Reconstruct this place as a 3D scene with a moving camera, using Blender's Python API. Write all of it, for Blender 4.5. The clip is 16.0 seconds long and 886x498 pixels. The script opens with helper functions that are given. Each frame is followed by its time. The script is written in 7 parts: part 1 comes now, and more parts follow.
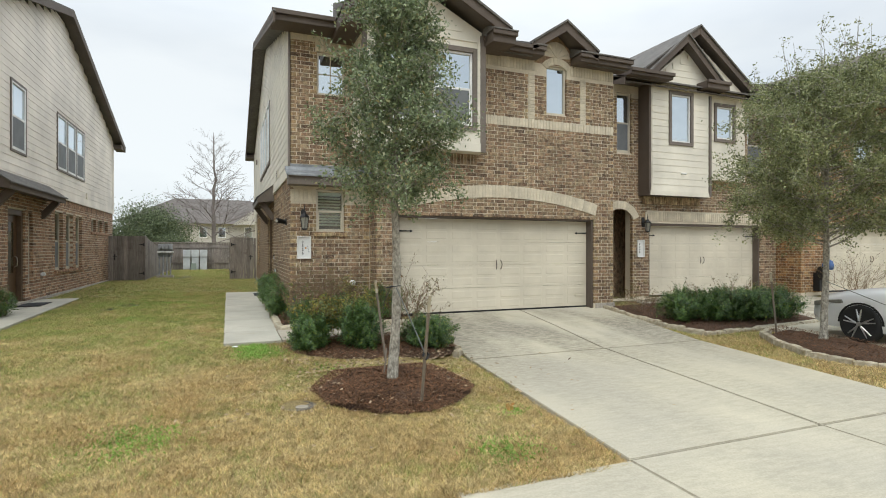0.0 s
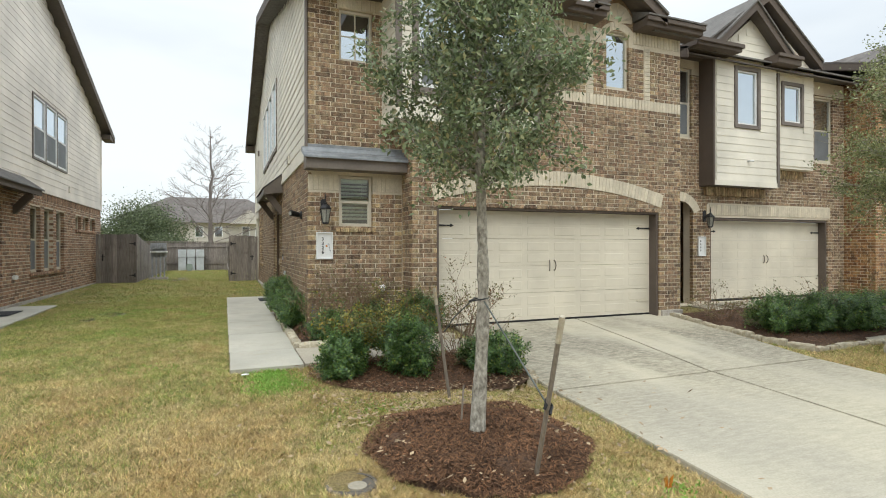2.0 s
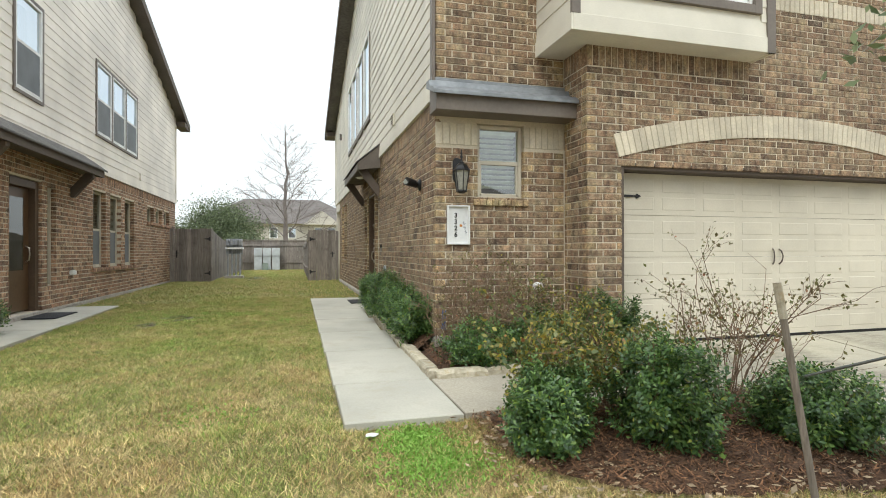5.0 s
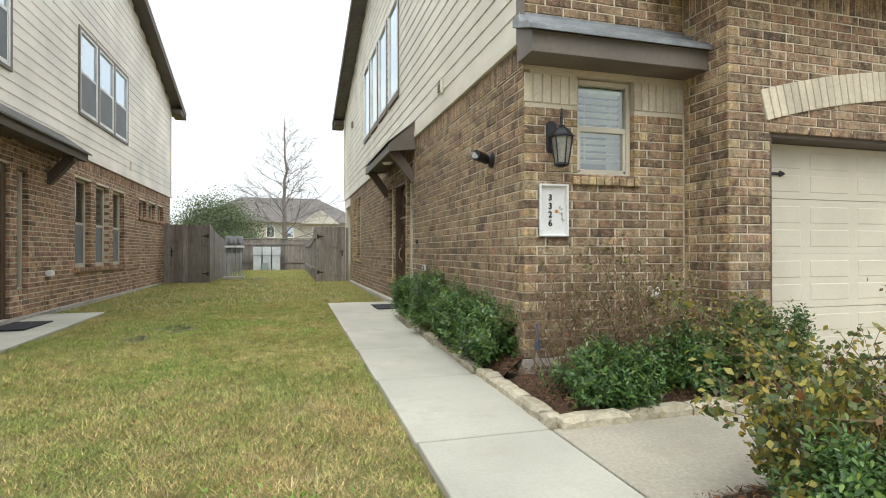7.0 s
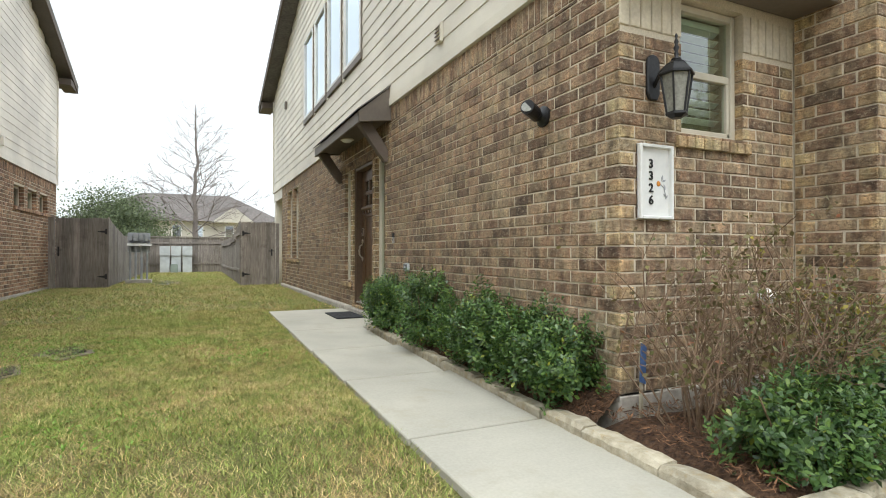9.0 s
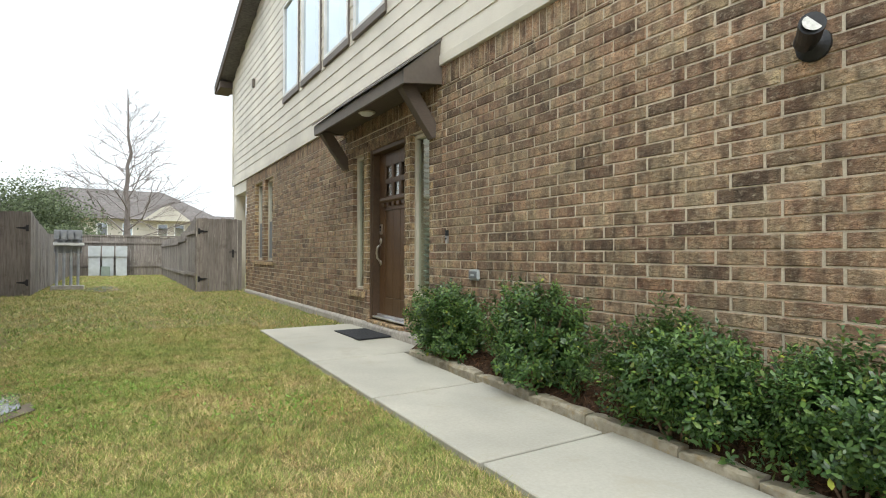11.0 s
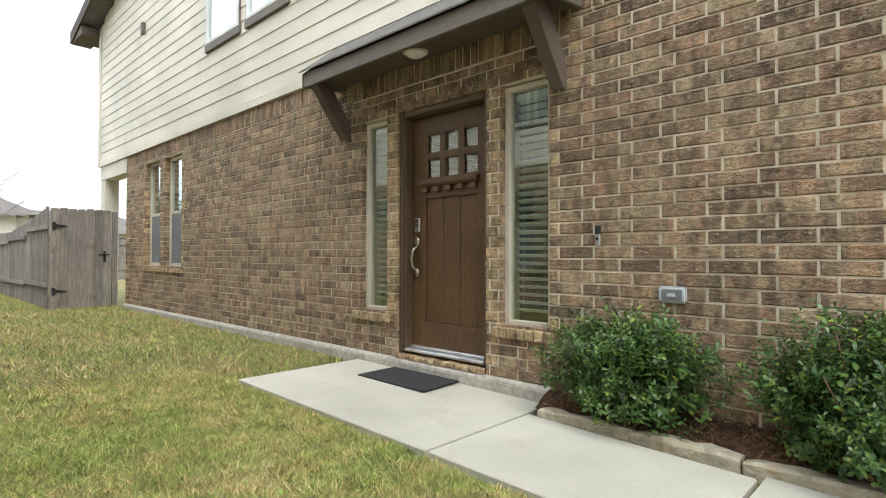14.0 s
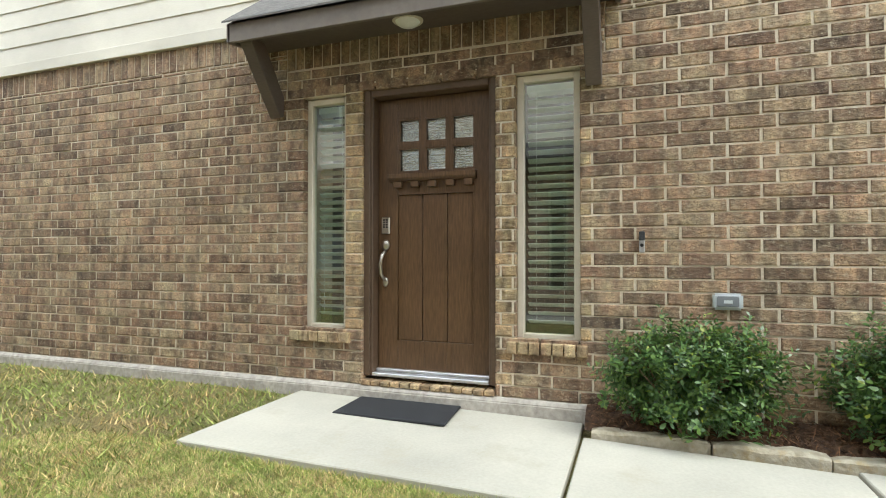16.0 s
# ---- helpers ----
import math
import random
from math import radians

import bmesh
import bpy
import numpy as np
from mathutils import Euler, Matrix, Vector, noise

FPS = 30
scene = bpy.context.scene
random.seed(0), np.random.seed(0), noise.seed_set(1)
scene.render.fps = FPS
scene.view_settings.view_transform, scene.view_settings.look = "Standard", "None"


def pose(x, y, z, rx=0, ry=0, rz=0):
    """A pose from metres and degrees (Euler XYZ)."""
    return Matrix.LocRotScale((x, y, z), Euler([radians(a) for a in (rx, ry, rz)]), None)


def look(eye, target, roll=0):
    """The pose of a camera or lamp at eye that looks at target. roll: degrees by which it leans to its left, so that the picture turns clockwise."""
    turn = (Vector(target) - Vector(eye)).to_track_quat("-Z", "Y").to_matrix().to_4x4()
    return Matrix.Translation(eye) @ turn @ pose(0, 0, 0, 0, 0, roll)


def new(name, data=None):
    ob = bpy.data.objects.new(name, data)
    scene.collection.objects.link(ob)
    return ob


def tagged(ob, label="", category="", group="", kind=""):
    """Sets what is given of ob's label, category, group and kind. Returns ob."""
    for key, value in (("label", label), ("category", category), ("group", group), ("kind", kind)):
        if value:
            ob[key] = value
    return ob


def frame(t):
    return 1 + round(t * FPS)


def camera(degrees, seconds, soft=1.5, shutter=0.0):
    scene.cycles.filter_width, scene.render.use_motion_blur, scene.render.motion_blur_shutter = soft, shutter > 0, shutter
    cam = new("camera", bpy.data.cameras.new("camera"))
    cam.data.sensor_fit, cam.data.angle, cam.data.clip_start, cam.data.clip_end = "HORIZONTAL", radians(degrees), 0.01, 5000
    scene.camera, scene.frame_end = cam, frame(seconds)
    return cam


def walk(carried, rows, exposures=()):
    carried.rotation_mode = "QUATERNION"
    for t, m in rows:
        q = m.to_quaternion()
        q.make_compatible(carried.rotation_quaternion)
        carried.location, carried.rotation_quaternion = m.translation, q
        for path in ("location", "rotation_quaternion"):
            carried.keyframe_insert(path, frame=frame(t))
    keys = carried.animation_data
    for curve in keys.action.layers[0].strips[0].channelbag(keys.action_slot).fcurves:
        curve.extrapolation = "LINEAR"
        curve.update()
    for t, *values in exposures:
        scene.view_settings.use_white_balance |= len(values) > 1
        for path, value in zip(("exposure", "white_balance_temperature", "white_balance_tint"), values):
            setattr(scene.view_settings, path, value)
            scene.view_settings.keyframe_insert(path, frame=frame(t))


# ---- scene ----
cam = camera(79.2, 16.0, soft=1.0)
METRES, EYE, TILT, LEAN, TURN = 15.4, 1.33, 0.0, 0.0, -21.9
ROWS = [
    (0.0, 0.0, 0.0, 0.0, 0.0, -0.02, -0.03),
    (0.5, -0.0172, 0.0253, -0.0022, -0.36, 0.0, -0.01),
    (1.0, -0.0321, 0.0583, -0.0034, -0.46, -0.06, 0.08),
    (1.5, -0.046, 0.0903, -0.0006, -0.43, -0.05, 0.12),
    (2.0, -0.0581, 0.1229, -0.0016, -0.38, -0.08, 0.11),
    (2.5, -0.0692, 0.1574, -0.0044, -0.19, -0.12, 0.15),
    (3.0, -0.085, 0.1919, -0.0081, 0.06, -0.11, 0.16),
    (3.5, -0.0998, 0.2237, -0.0103, 1.22, -0.14, 0.16),
    (4.0, -0.1127, 0.2535, -0.0118, 3.14, -0.06, 0.14),
    (4.5, -0.1309, 0.28, -0.0152, 4.56, 0.07, 0.16),
    (5.0, -0.1492, 0.3042, -0.0183, 6.43, 0.25, 0.12),
    (7.5, -0.2277, 0.4238, -0.0222, 5.28, 0.29, 0.06),
    (8.0, -0.241, 0.4501, -0.0236, 2.62, 0.34, 0.01),
    (8.5, -0.2577, 0.4739, -0.026, -0.11, 0.43, -0.0),
    (9.0, -0.2779, 0.497, -0.0268, -3.0, 0.47, 0.02),
    (9.5, -0.2965, 0.5231, -0.0255, -3.77, 0.52, -0.07),
    (12.0, -0.387, 0.6599, -0.0255, -13.47, 0.56, -0.13),
    (12.5, -0.4014, 0.6876, -0.0267, -14.8, 0.55, -0.16),
    (13.0, -0.4147, 0.7168, -0.0268, -16.92, 0.58, -0.07),
    (13.5, -0.4304, 0.7421, -0.0252, -18.34, 0.59, -0.06),
    (14.0, -0.4466, 0.7607, -0.0229, -24.64, 0.75, -0.16),
    (14.5, -0.4644, 0.7837, -0.0212, -32.11, 0.82, -0.12),
    (15.0, -0.4818, 0.8047, -0.0214, -38.29, 0.9, -0.15),
    (15.5, -0.4951, 0.829, -0.0218, -43.72, 0.99, -0.1),
    (16.0, -0.508, 0.8532, -0.0206, -48.35, 0.92, -0.05),
]
EXPOSURES = [(0.0, 0.18, 6500, 4), (3.5, 0.45, 6480, 3), (5.0, 0.52, 6480, 3), (9.0, 0.62, 6440, 4), (12.5, 0.82, 6360, 4), (14.2, 1.02, 6320, 4), (16.0, 1.3, 6200, 3)]
walk(cam, [(t, pose(0, 0, EYE, TILT, LEAN, TURN) @ pose(METRES * x, METRES * y, METRES * z, 90 + pitch, roll, yaw)) for t, x, y, z, yaw, pitch, roll in ROWS], EXPOSURES)

# ---- light ----

world = bpy.data.worlds.new("overcast_sky")
scene.world = world
world.use_nodes = True
wn, wl = world.node_tree.nodes, world.node_tree.links
wn.clear()
w_out = wn.new("ShaderNodeOutputWorld")
w_bg = wn.new("ShaderNodeBackground")
w_sky = wn.new("ShaderNodeTexSky")
w_sky.sky_type, w_sky.sun_disc = "NISHITA", False
w_sky.sun_elevation, w_sky.sun_rotation = radians(48), radians(200)
w_tc = wn.new("ShaderNodeTexCoord")
w_map = wn.new("ShaderNodeMapping")
w_map.inputs["Scale"].default_value = (1.0, 1.0, 3.2)
w_noise = wn.new("ShaderNodeTexNoise")
w_noise.inputs["Scale"].default_value, w_noise.inputs["Detail"].default_value = 1.7, 5
w_ramp = wn.new("ShaderNodeValToRGB")
w_ramp.color_ramp.elements[0].position, w_ramp.color_ramp.elements[0].color = 0.38, (8.0, 8.35, 9.2, 1)
w_ramp.color_ramp.elements[1].position, w_ramp.color_ramp.elements[1].color = 0.62, (9.7, 9.85, 10.35, 1)
w_mix = wn.new("ShaderNodeMix")
w_mix.data_type = "RGBA"
w_mix.inputs[0].default_value = 0.9
wl.new(w_tc.outputs["Generated"], w_map.inputs["Vector"])
wl.new(w_map.outputs["Vector"], w_noise.inputs["Vector"])
wl.new(w_noise.outputs["Fac"], w_ramp.inputs["Fac"])
wl.new(w_sky.outputs["Color"], w_mix.inputs[6])
wl.new(w_ramp.outputs["Color"], w_mix.inputs[7])
w_sep = wn.new("ShaderNodeSeparateXYZ")
wl.new(w_tc.outputs["Generated"], w_sep.inputs["Vector"])
w_grad = wn.new("ShaderNodeMapRange")
w_grad.inputs["From Min"].default_value, w_grad.inputs["From Max"].default_value = 0.33, 1.0
w_grad.inputs["To Min"].default_value, w_grad.inputs["To Max"].default_value = 0.90, 2.25
wl.new(w_sep.outputs["Z"], w_grad.inputs["Value"])
w_mul = wn.new("ShaderNodeMix")
w_mul.data_type, w_mul.blend_type = "RGBA", "MULTIPLY"
w_mul.inputs[0].default_value = 1.0
wl.new(w_mix.outputs[2], w_mul.inputs[6])
wl.new(w_grad.outputs["Result"], w_mul.inputs[7])
wl.new(w_mul.outputs[2], w_bg.inputs["Color"])
w_bg.inputs["Strength"].default_value = 0.1
wl.new(w_bg.outputs["Background"], w_out.inputs["Surface"])

sun = new("sun", bpy.data.lights.new("sun", "SUN"))
sun.data.energy, sun.data.angle, sun.data.color = 0.9, radians(25), (1.0, 0.96, 0.9)
sun.matrix_world = look((0, 0, 30), (9, 22, 0))


# ---- materials ----
def nodes_of(name, rough=0.7, metal=0.0):
    m = bpy.data.materials.new(name)
    m.use_nodes = True
    n, l = m.node_tree.nodes, m.node_tree.links
    b = n["Principled BSDF"]
    b.inputs["Roughness"].default_value, b.inputs["Metallic"].default_value = rough, metal
    return m, n, l, b


def noise_node(n, l, scale, detail=4, stretch=None, rough=0.55):
    geo = n.new("ShaderNodeNewGeometry")
    t = n.new("ShaderNodeTexNoise")
    t.inputs["Scale"].default_value, t.inputs["Detail"].default_value, t.inputs["Roughness"].default_value = scale, detail, rough
    if stretch:
        mp = n.new("ShaderNodeMapping")
        mp.inputs["Scale"].default_value = stretch
        l.new(geo.outputs["Position"], mp.inputs["Vector"])
        l.new(mp.outputs["Vector"], t.inputs["Vector"])
    else:
        l.new(geo.outputs["Position"], t.inputs["Vector"])
    return t


def ramp_node(n, l, fac, stops):
    r = n.new("ShaderNodeValToRGB")
    e = r.color_ramp.elements
    while len(e) < len(stops):
        e.new(0.5)
    for el, (p, c) in zip(e, stops):
        el.position, el.color = p, (*c, 1) if len(c) == 3 else c
    l.new(fac, r.inputs["Fac"])
    return r.outputs["Color"]


def mix_node(n, l, kind, fac, a, b):
    x = n.new("ShaderNodeMix")
    x.data_type, x.blend_type = "RGBA", kind
    for socket, v in ((x.inputs[0], fac), (x.inputs[6], a), (x.inputs[7], b)):
        if isinstance(v, (int, float)):
            socket.default_value = v
        elif isinstance(v, tuple):
            socket.default_value = (*v, 1)
        else:
            l.new(v, socket)
    return x.outputs[2]


def bump_node(n, l, b, height, strength, distance=0.01):
    k = n.new("ShaderNodeBump")
    k.inputs["Strength"].default_value, k.inputs["Distance"].default_value = strength, distance
    l.new(height, k.inputs["Height"])
    l.new(k.outputs["Normal"], b.inputs["Normal"])


def surface(name, dark, light, scale=40.0, coarse=1.5, rough=0.75, bump=0.25, depth=0.004, metal=0.0, stretch=None, stain=None, stain_stretch=None, stain_hold=0.75, island=0.0, single=0.0):
    """A two-scale procedural surface: fine grain between two colours, coarse blotches, relief."""
    m, n, l, b = nodes_of(name, rough, metal)
    fine = noise_node(n, l, scale, 5, stretch)
    big = noise_node(n, l, coarse, 4)
    col = ramp_node(n, l, fine.outputs["Fac"], [(0.3, dark), (0.7, light)])
    grey = ramp_node(n, l, big.outputs["Fac"], [(0.3, (0.78, 0.78, 0.78)), (0.7, (1.08, 1.08, 1.08))])
    col = mix_node(n, l, "MULTIPLY", 1.0, col, grey)
    if stain:
        spot = noise_node(n, l, coarse * 2.3, 6, stain_stretch, 0.7)
        mask = ramp_node(n, l, spot.outputs["Fac"], [(0.54, (0, 0, 0)), (0.68, (stain_hold,) * 3)])
        col = mix_node(n, l, "MIX", mask, col, stain)
    if island or single:
        if island:
            r = n.new("ShaderNodeNewGeometry").outputs["Random Per Island"]
        else:
            r = n.new("ShaderNodeObjectInfo").outputs["Random"]
        a = island or single
        tone = ramp_node(n, l, r, [(0.0, (1 - a,) * 3), (1.0, (1 + a,) * 3)])
        col = mix_node(n, l, "MULTIPLY", 1.0, col, tone)
    l.new(col, b.inputs["Base Color"])
    bump_node(n, l, b, fine.outputs["Fac"], bump, depth)
    return m


def brick_surface(name, single, stops, smear):
    m, n, l, b = nodes_of(name, 0.88)
    if single:
        r = n.new("ShaderNodeObjectInfo").outputs["Random"]
    else:
        r = n.new("ShaderNodeNewGeometry").outputs["Random Per Island"]
    base = ramp_node(n, l, r, stops)
    patch = noise_node(n, l, 15, 3, (1, 1, 0.5), 0.5)
    shift = n.new("ShaderNodeMath")
    shift.operation, shift.inputs[1].default_value = "MULTIPLY", 61.0
    l.new(r, shift.inputs[0])
    move = n.new("ShaderNodeVectorMath")
    l.new(n.new("ShaderNodeNewGeometry").outputs["Position"], move.inputs[0])
    l.new(shift.outputs["Value"], move.inputs[1])
    flat = n.new("ShaderNodeMapping")
    flat.inputs["Scale"].default_value = (1, 1, 0.25)
    l.new(move.outputs["Vector"], flat.inputs["Vector"])
    band = n.new("ShaderNodeTexNoise")
    band.inputs["Scale"].default_value, band.inputs["Detail"].default_value = 11.0, 1.5
    l.new(flat.outputs["Vector"], band.inputs["Vector"])
    mid = noise_node(n, l, 30, 8, (1, 1, 1.2), 0.75)
    fine = noise_node(n, l, 150, 4)
    hue = noise_node(n, l, 8, 3, (1, 1, 0.6))
    col = mix_node(n, l, "MULTIPLY", 1.0, base, ramp_node(n, l, patch.outputs["Fac"], [(0.36, (0.52, 0.50, 0.49)), (0.5, (1, 1, 1)), (0.63, (1.45, 1.46, 1.42))]))
    col = mix_node(n, l, "MULTIPLY", 1.0, col, ramp_node(n, l, hue.outputs["Fac"], [(0.38, (0.93, 1.02, 0.95)), (0.62, (1.05, 0.99, 0.93))]))
    col = mix_node(n, l, "MULTIPLY", 1.0, col, ramp_node(n, l, mid.outputs["Fac"], [(0.30, (0.60, 0.58, 0.56)), (0.48, (1, 1, 1)), (0.68, (1.40, 1.38, 1.33))]))
    col = mix_node(n, l, "MULTIPLY", 1.0, col, ramp_node(n, l, band.outputs["Fac"], [(0.42, (0.86, 0.84, 0.83)), (0.49, (1.0, 1.0, 1.0)), (0.56, (1.15, 1.15, 1.12))]))
    grit = ramp_node(n, l, fine.outputs["Fac"], [(0.35, (0.80, 0.80, 0.80)), (0.65, (1.15, 1.15, 1.15))])
    col = mix_node(n, l, "MULTIPLY", 1.0, col, grit)
    chip = noise_node(n, l, 30, 4, (0.8, 0.8, 1.5), 0.6)
    crack = ramp_node(n, l, chip.outputs["Fac"], [(0.455, (1, 1, 1)), (0.485, (0.32, 0.29, 0.27)), (0.505, (0.32, 0.29, 0.27)), (0.535, (1, 1, 1))])
    where = ramp_node(n, l, patch.outputs["Fac"], [(0.50, (0, 0, 0)), (0.58, (0.85, 0.85, 0.85))])
    col = mix_node(n, l, "MULTIPLY", where, col, crack)
    wash = noise_node(n, l, 24, 8, (1.0, 1.0, 1.8), 0.82)
    mask = ramp_node(n, l, wash.outputs["Fac"], [(0.53, (0, 0, 0)), (0.60, (0.5, 0.5, 0.5)), (0.70, (0.9, 0.9, 0.9))])
    col = mix_node(n, l, "MIX", mask, col, smear)
    big = noise_node(n, l, 0.7, 3)
    grey = ramp_node(n, l, big.outputs["Fac"], [(0.3, (0.86, 0.86, 0.86)), (0.7, (1.1, 1.1, 1.1))])
    col = mix_node(n, l, "MULTIPLY", 1.0, col, grey)
    l.new(col, b.inputs["Base Color"])
    bump_node(n, l, b, chip.outputs["Fac"], 0.9, 0.012)
    return m


BROWN = [(0.0, (0.115, 0.075, 0.053)), (0.12, (0.178, 0.116, 0.080)), (0.36, (0.225, 0.147, 0.10)), (0.62, (0.27, 0.183, 0.124)), (0.88, (0.315, 0.228, 0.158)), (1.0, (0.215, 0.132, 0.085))]
RED = [(0.0, (0.16, 0.098, 0.068)), (0.25, (0.275, 0.162, 0.11)), (0.6, (0.36, 0.217, 0.148)), (0.85, (0.43, 0.28, 0.195)), (1.0, (0.24, 0.142, 0.10))]
ORANGE = [(0.0, (0.15, 0.075, 0.04)), (0.4, (0.27, 0.14, 0.065)), (0.8, (0.34, 0.20, 0.10)), (1.0, (0.2, 0.12, 0.07))]
HEADER = [(0.0, (0.22, 0.155, 0.09)), (0.5, (0.345, 0.24, 0.145)), (1.0, (0.42, 0.31, 0.195))]
TAN = [(0.0, (0.27, 0.19, 0.115)), (0.5, (0.35, 0.255, 0.155)), (1.0, (0.41, 0.31, 0.20))]
M_BRICK = brick_surface("brown_brick", False, BROWN, (0.45, 0.385, 0.275))
M_BRICK1 = brick_surface("brown_brick_piece", True, BROWN, (0.45, 0.385, 0.275))
M_HEADER = brick_surface("tan_brick_end", False, HEADER, (0.46, 0.38, 0.26))
M_RED = brick_surface("red_brown_brick", False, RED, (0.40, 0.30, 0.24))
M_ORANGE = brick_surface("orange_brick", False, ORANGE, (0.42, 0.30, 0.18))
M_CREAM = surface("cream_soldier_brick", (0.55, 0.485, 0.37), (0.66, 0.59, 0.465), 45, 4, 0.9, 0.5, 0.006, island=0.09)
M_TAN = brick_surface("tan_sill_brick", False, TAN, (0.42, 0.33, 0.22))
M_MORTAR = surface("mortar", (0.545, 0.478, 0.37), (0.705, 0.625, 0.50), 90, 1.2, 0.95, 0.5)
M_SIDING = surface("cream_siding", (0.71, 0.665, 0.565), (0.77, 0.725, 0.62), 30, 0.8, 0.6, 0.12, 0.002, stretch=(1, 1, 8), single=0.03)
M_SIDING2 = surface("tan_siding", (0.82, 0.755, 0.67), (0.87, 0.805, 0.72), 30, 0.8, 0.6, 0.12, 0.002, stretch=(1, 1, 8), single=0.03)
M_TRIM = surface("dark_brown_paint", (0.098, 0.075, 0.060), (0.125, 0.097, 0.078), 25, 1.5, 0.72, 0.15, 0.002, stretch=(1, 1, 6))
M_TRIM2 = surface("taupe_paint", (0.15, 0.125, 0.105), (0.18, 0.15, 0.125), 25, 1.5, 0.55, 0.15, 0.002)
M_SOFFIT = surface("brown_soffit", (0.10, 0.085, 0.075), (0.125, 0.105, 0.09), 20, 2, 0.6, 0.1, 0.002)
M_SHINGLE = surface("asphalt_shingle", (0.10, 0.095, 0.09), (0.20, 0.185, 0.17), 14, 2.0, 0.95, 0.6, 0.01, stretch=(1, 1, 5))
M_SHINGLE2 = surface("brown_grey_shingle", (0.115, 0.10, 0.092), (0.18, 0.16, 0.148), 4, 1.0, 0.95, 0.4, 0.01)
M_METAL = surface("grey_blue_metal_flashing", (0.22, 0.235, 0.25), (0.30, 0.315, 0.33), 12, 3, 0.5, 0.06, 0.002, metal=0.3)
M_CONC = surface("pale_concrete", (0.425, 0.403, 0.335), (0.475, 0.452, 0.38), 60, 0.9, 0.85, 0.12, 0.002, stain=(0.37, 0.335, 0.255), stain_hold=0.6)
M_CONC2 = surface("worn_tan_concrete", (0.31, 0.275, 0.215), (0.41, 0.37, 0.295), 50, 1.2, 0.9, 0.2, 0.003, stain=(0.27, 0.235, 0.175), stain_hold=0.6)


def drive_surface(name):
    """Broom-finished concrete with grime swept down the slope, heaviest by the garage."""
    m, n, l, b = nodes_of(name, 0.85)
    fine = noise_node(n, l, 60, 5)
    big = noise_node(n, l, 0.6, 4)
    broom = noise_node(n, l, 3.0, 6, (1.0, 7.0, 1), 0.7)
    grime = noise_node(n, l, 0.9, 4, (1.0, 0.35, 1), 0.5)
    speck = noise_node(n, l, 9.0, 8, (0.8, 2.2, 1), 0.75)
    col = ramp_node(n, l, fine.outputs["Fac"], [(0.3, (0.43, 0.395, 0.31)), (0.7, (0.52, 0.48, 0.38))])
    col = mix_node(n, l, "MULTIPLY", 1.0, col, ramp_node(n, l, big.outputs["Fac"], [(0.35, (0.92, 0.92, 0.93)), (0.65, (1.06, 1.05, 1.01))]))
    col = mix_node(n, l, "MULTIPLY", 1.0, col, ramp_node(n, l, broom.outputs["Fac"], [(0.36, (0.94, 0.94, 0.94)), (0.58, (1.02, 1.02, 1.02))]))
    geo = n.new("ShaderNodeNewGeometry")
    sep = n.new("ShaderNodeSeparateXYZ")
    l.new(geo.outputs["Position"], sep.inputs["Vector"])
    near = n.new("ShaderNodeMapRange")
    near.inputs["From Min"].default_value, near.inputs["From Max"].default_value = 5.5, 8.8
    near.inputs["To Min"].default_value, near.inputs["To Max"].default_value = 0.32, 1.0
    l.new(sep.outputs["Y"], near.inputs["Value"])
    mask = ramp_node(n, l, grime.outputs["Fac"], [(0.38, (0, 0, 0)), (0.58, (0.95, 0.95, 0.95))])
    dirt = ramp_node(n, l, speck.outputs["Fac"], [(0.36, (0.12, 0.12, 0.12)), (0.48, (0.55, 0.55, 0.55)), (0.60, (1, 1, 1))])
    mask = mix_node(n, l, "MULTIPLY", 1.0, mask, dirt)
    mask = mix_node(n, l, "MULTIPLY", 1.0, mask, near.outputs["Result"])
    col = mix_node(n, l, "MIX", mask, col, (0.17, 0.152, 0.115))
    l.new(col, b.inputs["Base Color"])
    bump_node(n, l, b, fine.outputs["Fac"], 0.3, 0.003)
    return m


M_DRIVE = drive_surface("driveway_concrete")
M_FOUND = surface("grey_foundation", (0.33, 0.30, 0.26), (0.52, 0.48, 0.42), 22, 2.5, 0.95, 0.5, 0.01, stain=(0.24, 0.21, 0.18))
M_ALMOND = surface("almond_vinyl", (0.55, 0.50, 0.40), (0.58, 0.53, 0.43), 30, 2, 0.45, 0.04, 0.001)
M_WHITE = surface("white_paint", (0.78, 0.78, 0.77), (0.84, 0.84, 0.82), 30, 2, 0.5, 0.05, 0.001)
M_GARAGE = surface("cream_garage_door", (0.63, 0.575, 0.465), (0.68, 0.625, 0.51), 60, 0.7, 0.5, 0.08, 0.001)
M_DOOR = surface("stained_brown_door", (0.075, 0.038, 0.016), (0.135, 0.074, 0.034), 22, 2.2, 0.42, 0.15, 0.002, stretch=(4, 4, 0.5))
M_JAMB = surface("brown_door_frame", (0.085, 0.052, 0.030), (0.115, 0.072, 0.043), 25, 2, 0.5, 0.1, 0.001)
M_BLACK = surface("black_iron", (0.018, 0.018, 0.019), (0.03, 0.03, 0.032), 60, 5, 0.45, 0.15, 0.001, metal=0.4)
M_NICKEL = surface("satin_nickel", (0.55, 0.52, 0.47), (0.62, 0.58, 0.52), 80, 6, 0.28, 0.03, 0.001, metal=1.0)
M_ALU = surface("aluminium", (0.62, 0.62, 0.63), (0.70, 0.70, 0.71), 80, 6, 0.35, 0.05, 0.001, metal=0.9)
